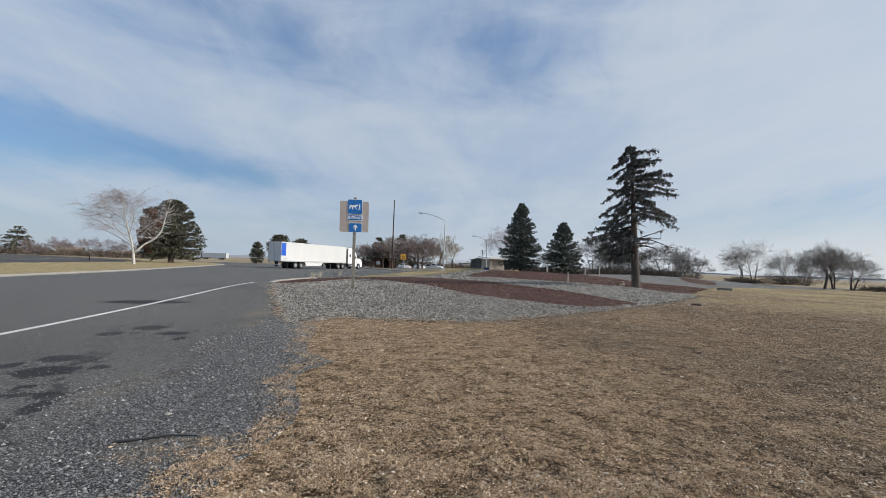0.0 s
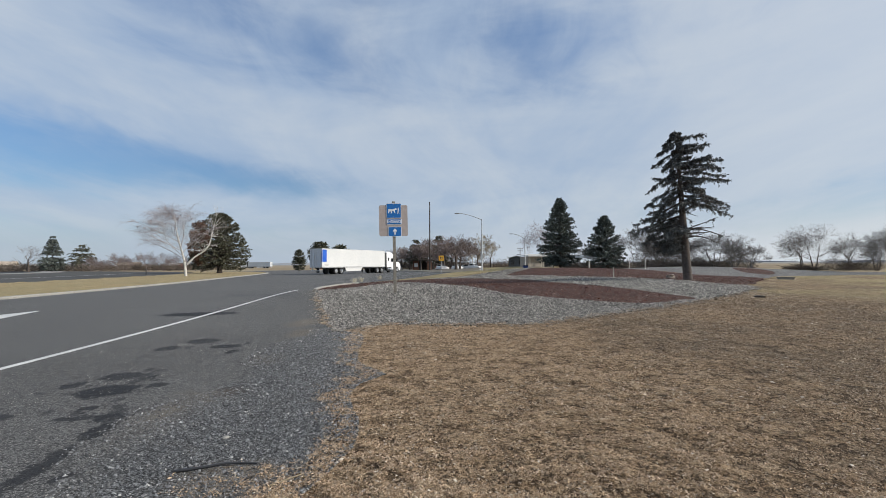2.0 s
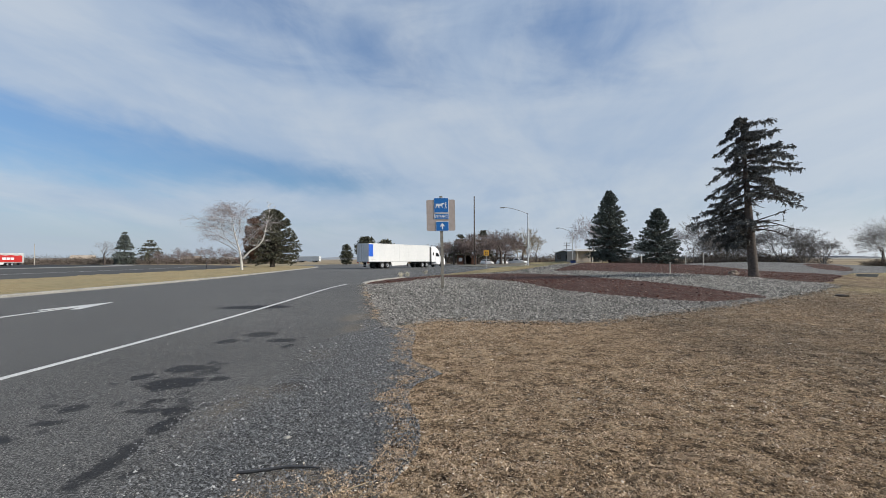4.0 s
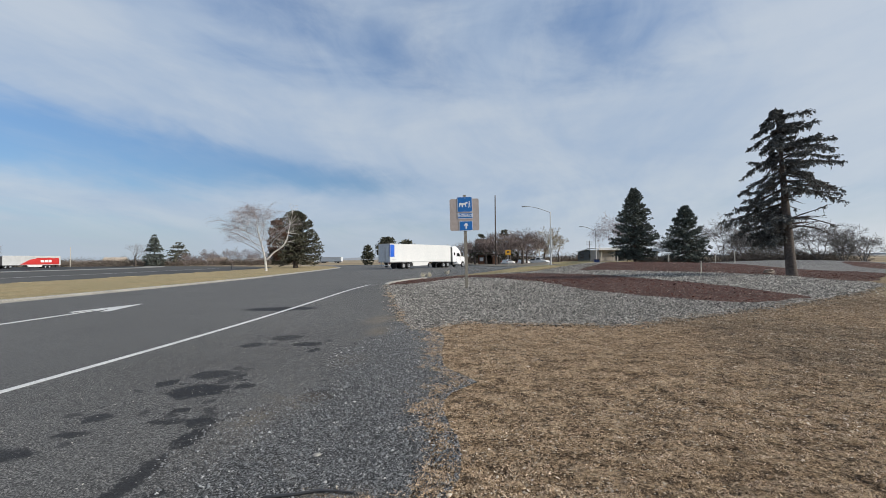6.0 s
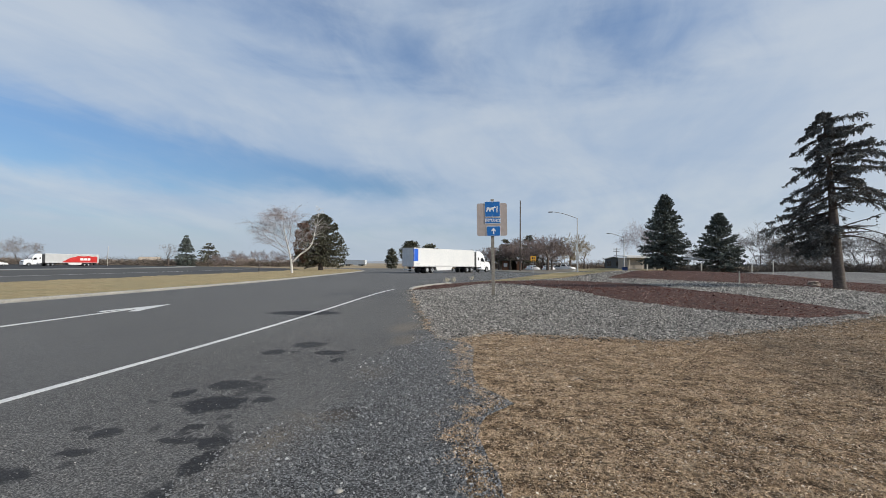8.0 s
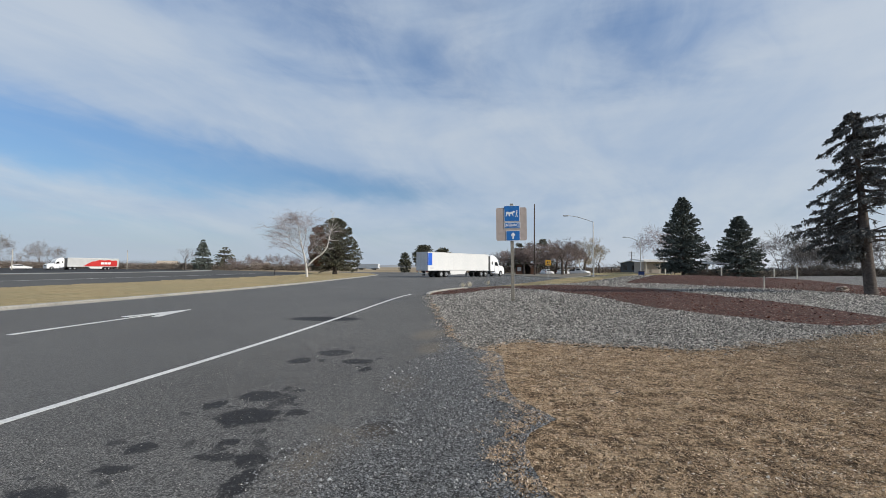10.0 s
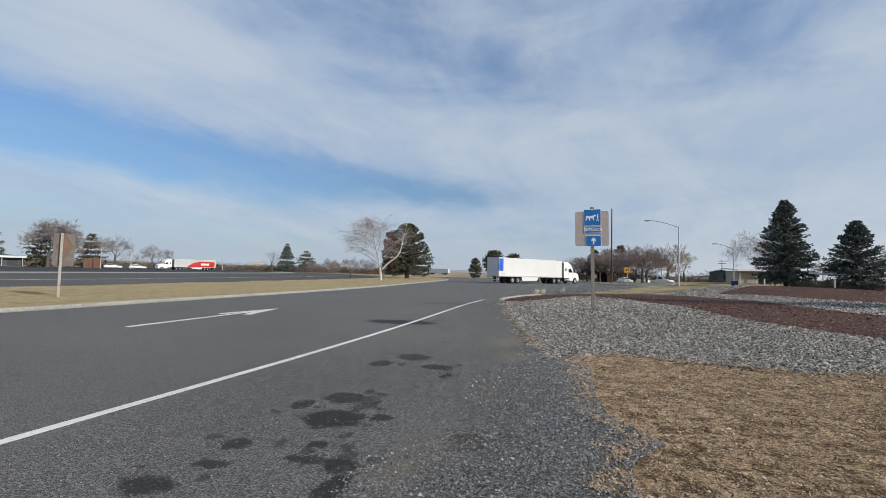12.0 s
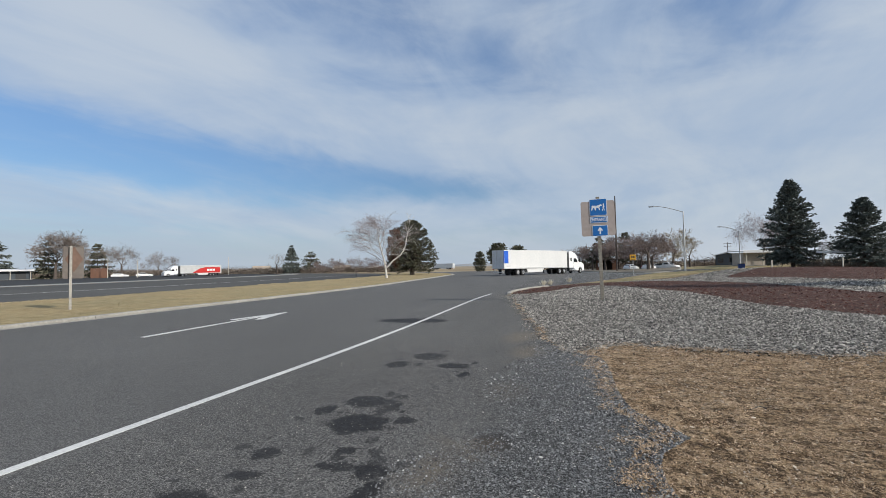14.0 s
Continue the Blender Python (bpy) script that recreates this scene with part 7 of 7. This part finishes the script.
conifer("pine", -34.0, 127.3, 5.9, 1.75, 24, "small upright dark green conifer in dry grass", M["pine_leaf"], base=0.1, whorls=20, per=11, size=0.6, sprays=10, gaps=0.04, droop=0.1, lift=0.4, profile=round_top, z=0.0, fill=1)
conifer("pine", -41.6, 187.1, 11.0, 4.6, 25, "distant rounded pine beyond the road bend", M["pine_leaf"], base=0.3, whorls=14, per=11, size=1.3, sprays=9, gaps=0.05, droop=0.1, lift=0.3, profile=round_top, z=0.0, fill=1, clump=12, jitter=2)
conifer("pine", -33.5, 190, 10.2, 4.2, 26, "distant rounded pine beyond the road bend", M["pine_leaf"], base=0.3, whorls=14, per=11, size=1.3, sprays=9, gaps=0.05, droop=0.1, lift=0.3, profile=round_top, z=0.0, fill=1)
conifer("spruce", -119.3, 150.2, 11.6, 3.9, 27, "dense dark spruce beside the far highway", M["blue_leaf"], base=0.06, whorls=22, per=11, size=1.1, sprays=9, gaps=0.06, profile=egg, z=0.0, fill=1)
conifer("spruce", -113.4, 154.8, 9.0, 3.2, 28, "ragged dark conifer beside the far highway", M["pine_leaf"], base=0.22, whorls=14, per=8, size=1.1, sprays=8, gaps=0.22, profile=round_top, z=0.0, ragged=0.5)
conifer("spruce", -161.6, 103.2, 11.8, 4.6, 29, "dark spruce behind the brown enclosure", M["pine_leaf"], base=0.08, whorls=18, per=10, size=1.3, sprays=9, gaps=0.15, profile=egg, z=0.0, ragged=0.45)
conifer("spruce", -163.6, 90.1, 11.4, 4.9, 30, "dark spruce half hidden by bare branches", M["pine_leaf"], base=0.08, whorls=18, per=10, size=1.3, sprays=9, gaps=0.15, profile=egg, z=0.0, ragged=0.45)
conifer("spruce", -183.0, 86.0, 13.0, 6.5, 31, "broad dark conifer beside the far rest building", M["blue_leaf"], base=0.06, whorls=20, per=11, size=1.4, sprays=9, gaps=0.1, profile=egg, z=0.0, ragged=0.4)
conifer("spruce", -0.8, 126.5, 9.0, 3.3, 32, "dark pointed conifer among bare trees", M["pine_leaf"], base=0.25, whorls=16, per=9, size=1.0, sprays=9, gaps=0.1, profile=egg, z=0.0, ragged=0.4)
conifer("spruce", 6.2, 136.3, 11.0, 3.6, 33, "dark pointed conifer among bare trees", M["pine_leaf"], base=0.25, whorls=18, per=9, size=1.0, sprays=9, gaps=0.1, profile=egg, z=0.0, ragged=0.4)
conifer("spruce", 41.5, 128, 8.5, 4.2, 36, "dark low conifer behind the white-roofed building", M["blue_leaf"], base=0.06, whorls=16, per=10, size=1.0, sprays=8, gaps=0.15, profile=egg, z=0.0, ragged=0.4)


def rust_side(pine_, dx, dy):
    """The pine's dying side: rust-brown needles over part of the crown."""
    rnd, nr = random.Random(92), np.random.default_rng(92)
    P, D, LN, WD = [], [], [], []
    turn = -pine_.rotation_euler.z if pine_.rotation_mode == "XYZ" else 0.0
    c, s_ = math.cos(turn), math.sin(turn)
    for _ in range(4600):
        v = Vector((rnd.gauss(0, 1), rnd.gauss(0, 1), rnd.gauss(0, 1))).normalized() * rnd.uniform(0.75, 1.0)
        w = Vector((dx + v.x * 2.3, dy + v.y * 1.6, 6.0 + v.z * 4.2))
        if wob(w.x, w.z, 0.8, 3.0) < 0.02 + 0.10 * (w.z - 6.2) / 3:
            continue
        P.append((c * w.x - s_ * w.y, s_ * w.x + c * w.y, w.z))
        D.append((v.x + rnd.uniform(-0.6, 0.6), v.y + rnd.uniform(-0.6, 0.6), rnd.uniform(-0.8, 0.4)))
        LN.append(rnd.uniform(0.35, 0.8))
        WD.append(rnd.uniform(0.05, 0.12))
    v, f = spray(np.array(P), np.array(D), np.array(LN), np.array(WD), 0.2, nr)
    part("dead_crown", tri_mesh("dead_crown", v, f, M["rust_leaf"]), None, pine_, "dead rust-brown needles")


rust_side(big_pine, -2.1, -4.0)


def birch():
    rnd = random.Random(14)
    t = thing("birch", pose(-32.3, 63.2, hz(-32.3, 63.2)), "leafless white-barked birch with drooping twigs on the median", "tree", "bare trees")
    trunk = [Vector(p) for p in ((0, 0, -0.1), (-0.05, 0, 1.6), (-0.2, 0, 3.2), (-0.5, -0.1, 5.0), (-0.7, -0.3, 6.8), (-0.8, -0.4, 8.4), (-0.9, -0.4, 10.0))]
    low = [Vector((p.x * 1.12 - 0.04 * p.z, p.y * 1.12, p.z * 0.83)) for p in trunk]
    part("trunk", tube_mesh("trunk", [(low[i], low[i + 1], 0.20 * (1 - i / 6.6), 0.20 * (1 - (i + 1) / 6.6)) for i in range(6)], M["birchbark"], 8), None, t)
    limbs, twigs = [], []

    def hang(p, d, ln):
        # a fine twig that bows over and trails downward
        r = 0.0075
        for i in range(3):
            q = p + d * (ln / 3)
            twigs.append((tuple(p), tuple(q), r, r * 0.75))
            p, r = q, r * 0.75
            d = (d + Vector((rnd.uniform(-0.25, 0.25), rnd.uniform(-0.25, 0.25), -rnd.uniform(0.15, 0.75)))).normalized()

    def limb(p, d, ln, r, lv):
        n = 5 if lv == 0 else 3
        for i in range(n):
            q = p + d * (ln / n)
            r1 = max(0.008, r * (1 - 0.8 / n))
            limbs.append((tuple(p), tuple(q), r, r1))
            p, r = q, r1
            d = (d + Vector((rnd.uniform(-0.2, 0.2), rnd.uniform(-0.2, 0.2), rnd.uniform(-0.15, 0.12) - 0.10 * lv))).normalized()
            if i == 0 and lv == 0:
                continue
            for _ in range(2):
                o = Vector((rnd.uniform(-1, 1), rnd.uniform(-1, 1), rnd.uniform(-0.2, 0.7)))
                nd = (d * 0.7 + o * 0.8).normalized()
                if lv < 2:
                    limb(p, nd, ln * rnd.uniform(0.28, 0.42), r * 0.55, lv + 1)
                else:
                    if rnd.random() < 0.6:
                        hang(p, nd, rnd.uniform(0.6, 1.7))

    for k in range(16):
        u = k / 15
        z = 2.4 + 7.2 * u
        i = max(j for j in range(6) if trunk[j].z <= z)
        p = trunk[i].lerp(trunk[i + 1], (z - trunk[i].z) / (trunk[i + 1].z - trunk[i].z))
        q = k * 2.4 + rnd.uniform(-0.4, 0.4)
        out = 0.85 - 0.35 * u
        d = Vector((math.cos(q) * out - 0.34, math.sin(q) * out - 0.12, 0.85)).normalized()
        limb(p, d, (5.9 - 3.7 * u) * rnd.uniform(0.75, 1.15), 0.068 * (1 - 0.6 * u), 0)

    def settle(rows):
        # broad and low, blown a little to one side
        return [((a_[0] * 1.12 - 0.04 * a_[2], a_[1] * 1.12, a_[2] * 0.83), (b_[0] * 1.12 - 0.04 * b_[2], b_[1] * 1.12, b_[2] * 0.83), r_, q_) for a_, b_, r_, q_ in rows]

    limbs, twigs = settle(limbs), settle(twigs)
    tagged(part("branchwork", tube_mesh("branchwork", limbs, M["birchlimb"], 4), None, t), kind="stuff")
    tagged(part("twig_crown", tube_mesh("twig_crown", twigs, M["birchtwig"], 3), None, t, "fine pale trailing twigs"), kind="stuff")
    # one long low limb that sweeps sideways and up
    rnd = random.Random(4)
    pts = [Vector((0.1, 0, 1.7)), Vector((1.0, 0.2, 2.7)), Vector((2.2, 0.3, 3.5)), Vector((2.9, 0.4, 4.4)), Vector((3.2, 0.4, 5.6)), Vector((3.5, 0.4, 7.0)), Vector((3.9, 0.3, 8.6))]
    segs = [(pts[i], pts[i + 1], 0.14 * (1 - i / 7), 0.14 * (1 - (i + 1) / 7)) for i in range(6)]
    for i in range(2, 7):
        for _ in range(6):
            d = Vector((rnd.uniform(-1, 1), rnd.uniform(-1, 1), rnd.uniform(-0.1, 1))).normalized()
            e_ = pts[i] + d * rnd.uniform(0.5, 1.6)
            segs.append((pts[i], e_, 0.03, 0.012))
            for _k in range(3):
                g = e_ + Vector((rnd.uniform(-0.6, 0.6), rnd.uniform(-0.6, 0.6), rnd.uniform(-0.7, 0.4)))
                segs.append((e_, g, 0.012, 0.006))
    part("side_limb", tube_mesh("side_limb", segs, M["birchbark"], 6), None, t, "long sweeping pale limb")


birch()
T, B = M["twig"], M["bark"]
bare_tree("bare_tree", -123.7, 146.7, 8.6, 1.2, 51, "leafless spreading tree beside the far highway", B, T, 0.28, 4, fine=5)
bare_tree("bare_tree", -158.7, 124.7, 10.5, 1.2, 53, "leafless tree beyond the parked red trailer", B, T, 0.25, 5, fine=5, stems=2)
bare_tree("bare_tree", -149.7, 103.1, 12.0, 1.2, 54, "leafless dark-limbed tree beside the far lane", B, T, 0.34, 5, fine=5)
bare_tree("bare_tree", -152.6, 99.5, 11.2, 1.2, 55, "leafless dark-limbed tree beside the far lane", B, T, 0.3, 5, fine=5)
bare_tree("bare_tree", -157.2, 88.5, 15.4, 1.15, 56, "large leafless broad-crowned tree by the rest building", B, T, 0.42, 6, fine=8)
bare_tree("bare_tree", -160.2, 96.0, 14.0, 1.15, 57, "large leafless broad-crowned tree by the rest building", B, T, 0.4, 5, fine=11)
for i, (x, y, h) in enumerate([(-100, 140, 5.0), (-96, 146, 6.0), (-92, 143, 5.4), (-88, 148, 7.2), (-84, 150, 6.6), (-80, 152, 5.4), (-104, 150, 4.6), (-76, 158, 5.0)]):
    bare_tree("bare_tree", x, y, h, 1.5, 60 + i, "reddish leafless thicket tree along the far highway", M["redtwig"], M["redtwig"], 0.14, 4, fine=6, stems=3, low=0.2, group="thicket")
bare_tree("bare_tree", -6.2, 151.4, 8.0, 1.4, 71, "greyish leafless tree at the end of the side road", B, T, 0.2, 5, fine=4, stems=2)
bare_tree("bare_tree", -10.5, 148, 7.0, 1.4, 72, "greyish leafless tree at the end of the side road", B, T, 0.2, 5, fine=4, stems=2)
bare_tree("bare_tree", 2.6, 131.4, 8.4, 1.4, 73, "reddish leafless tree behind the kiosk", B, M["redtwig"], 0.24, 5, fine=8)
bare_tree("bare_tree", -2.5, 119.0, 7.4, 1.4, 79, "reddish leafless tree beside the kiosk", B, M["redtwig"], 0.22, 5, fine=8)
bare_tree("bare_tree", 6.8, 119.2, 9.2, 1.5, 74, "reddish leafless tree in the parking island", B, M["redtwig"], 0.26, 5, fine=8)
bare_tree("bare_tree", 8.1, 96.0, 8.2, 1.7, 75, "dark-limbed leafless tree on the concrete island", B, M["redtwig"], 0.3, 5, fine=5.5, z=0.13)
bare_tree("bare_tree", 17.1, 128.2, 10.8, 1.3, 76, "tall leafless tree with straw-coloured twigs", B, M["goldtwig"], 0.32, 5, fine=8)
bare_tree("bare_tree", 22.9, 139.4, 9.4, 1.3, 77, "leafless tree with straw-coloured twigs", B, M["goldtwig"], 0.26, 5, fine=8)
bare_tree("bare_tree", 11.5, 146, 9.0, 1.5, 78, "reddish leafless tree far behind the parking area", B, M["redtwig"], 0.26, 5, fine=5)
bare_tree("birch", 36.6, 126.6, 15.2, 0.5, 81, "leafless pale birch behind the white-roofed building", M["birchbark"], M["birchtwig"], 0.26, 6, droop=0.7, fine=4.0)
# thicket behind the mound, and shelterbelt along the field
for i, (x, y, h) in enumerate([(35.0, 68.5, 7.4), (36.8, 65.5, 5.2), (38.6, 70, 5.6), (43.5, 62.6, 5.4), (41.5, 66, 5.0), (46.0, 62.0, 5.0), (46.5, 59.5, 3.6), (42, 74, 5.6), (33, 80, 6.0)]):
    bare_tree("bare_tree", x, y, h, 1.6, 100 + i, "grey leafless thicket tree behind the gravel slope", M["greytwig"], M["greytwig"], 0.12, 4, fine=3.2, stems=4, low=0.15, group="thicket", wind=(0.15, 0))
for i, (x, y, h) in enumerate([(72.5, 80, 8.6), (75.6, 80.4, 9.6), (80, 78, 7.6), (83.5, 76, 7.2), (57, 49.6, 6.9), (60.5, 51.2, 6.2), (62.5, 50.6, 5.8)]):
    bare_tree("bare_tree", x, y, h, 1.15, 140 + i, "dark leafless wind-bent tree along the dry field", B, M["greytwig"], 0.16, 5, fine=2.4, stems=(2, 2, 2, 3, 2, 2, 2)[i], low=0.15, group="field trees", wind=(-0.2, 0.2), droop=0.04, lean=(0.08, -0.08), z=0.0)
# more crowns over the parking area, running together
for i, (x, y, h) in enumerate([(-1.5, 134, 8.2), (4.5, 140, 9.0), (9.5, 128, 9.0), (13.0, 138, 8.6), (0.5, 117, 7.6), (10.5, 112, 8.0), (-5.5, 140, 7.6), (3.5, 126, 9.6)]):
    bare_tree("bare_tree", x, y, h, 1.5, 160 + i, "reddish leafless tree in the shaded parking area", B, M["redtwig"], 0.24, 5, fine=11, stems=1)


def scrub(name, boxes_, n, size, label, seed):
    """Low tangled brush: a mass of short twigs."""
    g = np.random.default_rng(seed)
    P, D = [], []
    for x0, x1, y0, y1, h in boxes_:
        k = int(n * (x1 - x0))
        x, y = g.uniform(x0, x1, k), g.uniform(y0, y1, k)
        lump = np.array([0.35 + 0.65 * abs(noise.noise((a_ * 0.22, b_ * 0.22, seed))) * 2 for a_, b_ in zip(x, y)])
        z = g.uniform(0, 1, k) ** 1.3 * h * lump
        P.append(np.stack([x, y, z + height(x, y)], -1))
        D.append(np.stack([g.normal(0, 0.6, k), g.normal(0, 0.6, k), g.uniform(0.1, 1, k)], -1))
    P, D = np.concatenate(P), np.concatenate(D)
    v, f = spray(P, D, g.uniform(0.4, 1.1, len(P)) * size, g.uniform(0.008, 0.022, len(P)) * size, 0.1, g)
    tagged(part(name, tri_mesh(name, v, f, M["scrub"]), None), label, "scrub", kind="stuff")


scrub("scrub", [(33, 50, 62, 72, 2.2), (27, 36, 74, 84, 2.0)], 700, 0.9, "grey leafless scrub behind the gravel slope", 7)
scrub("scrub", [(76, 84, 74, 81, 3.2), (62, 74, 45, 50, 0.5), (70, 76, 78, 82, 1.2)], 420, 0.9, "dark leafless scrub beneath the field trees", 8)
scrub("scrub", [(-240, -70, 150, 176, 2.6), (-260, -180, 100, 150, 3.0), (-30, 60, 170, 200, 3.0), (-8, 16, 142, 148, 4.5)], 70, 3.0, "grey-brown brush line across the far plain", 9)


def grass_tuft(x, y, label):
    g = np.random.default_rng(int(abs(x * 10)))
    n = 80
    P = np.stack([g.normal(0, 0.08, n), g.normal(0, 0.08, n), np.zeros(n)], -1)
    D = np.stack([g.normal(0, 0.22, n), g.normal(0, 0.22, n), np.ones(n)], -1)
    v, f = spray(P, D, g.uniform(0.25, 0.6, n), g.uniform(0.004, 0.01, n), 0.15, g)
    ob = part("grass_tuft", tri_mesh("grass_tuft", v, f, M["paletuft"]), None)
    ob.matrix_basis = pose(x, y, hz(x, y) + 0.04)
    tagged(ob, label, "grass tuft", "grass tufts")


grass_tuft(-5.0, 34.5, "pale dry grass tuft in red mulch")
grass_tuft(-3.4, 38.5, "pale dry grass tuft in red mulch")
grass_tuft(-4.6, 35.3, "pale dry grass tuft in red mulch")


def far_hills():
    verts, faces = [], []
    n = 240
    for k in range(n + 1):
        q = radians(-100 + 200 * k / n)
        r = 4000
        e_ = 18 + 26 * max(0, noise.noise((k * 0.045, 3.0, 0))) + 10 * noise.noise((k * 0.16, 7.0, 0))
        verts += [(r * math.sin(q), r * math.cos(q), -30), (r * math.sin(q), r * math.cos(q), max(6, e_)), (1.04 * r * math.sin(q), 1.04 * r * math.cos(q), -30)]
    for k in range(n):
        a_, b_ = 3 * k, 3 * k + 3
        faces += [(a_, b_, b_ + 1, a_ + 1), (a_ + 1, b_ + 1, b_ + 2, a_ + 2)]
    tagged(part("backdrop", mesh_of("backdrop", verts, faces, M["hill"], True), None), "low hills along the horizon, coloured as haze", "hills", kind="structure")


far_hills()


def far_house(x, y, w, turn, label, wall, roof):
    s = thing("far_house", pose(x, y, 0, 0, 0, turn), label, "building", "far houses")
    part("wall", boxes(((0, 0, 1.4), (w, 7, 3.0))), wall, s)
    rp = prism([(-4.2, 2.8), (0, 4.6), (4.2, 2.8), (4.2, 2.65), (0, 4.4), (-4.2, 2.65)], w + 1, "x")
    part("roof", rp, roof, s)
    for k in (-0.25, 0.25):
        part("window", boxes(((k * w, -3.52, 1.6), (1.4, 0.06, 1.1))), M["glass"], s)


far_house(-190, 300, 12, 20, "distant pale farm building on the plain", M["concrete"], M["rock"])
far_house(-215, 240, 10, 30, "distant pale farm building on the plain", M["concrete"], M["rock"])
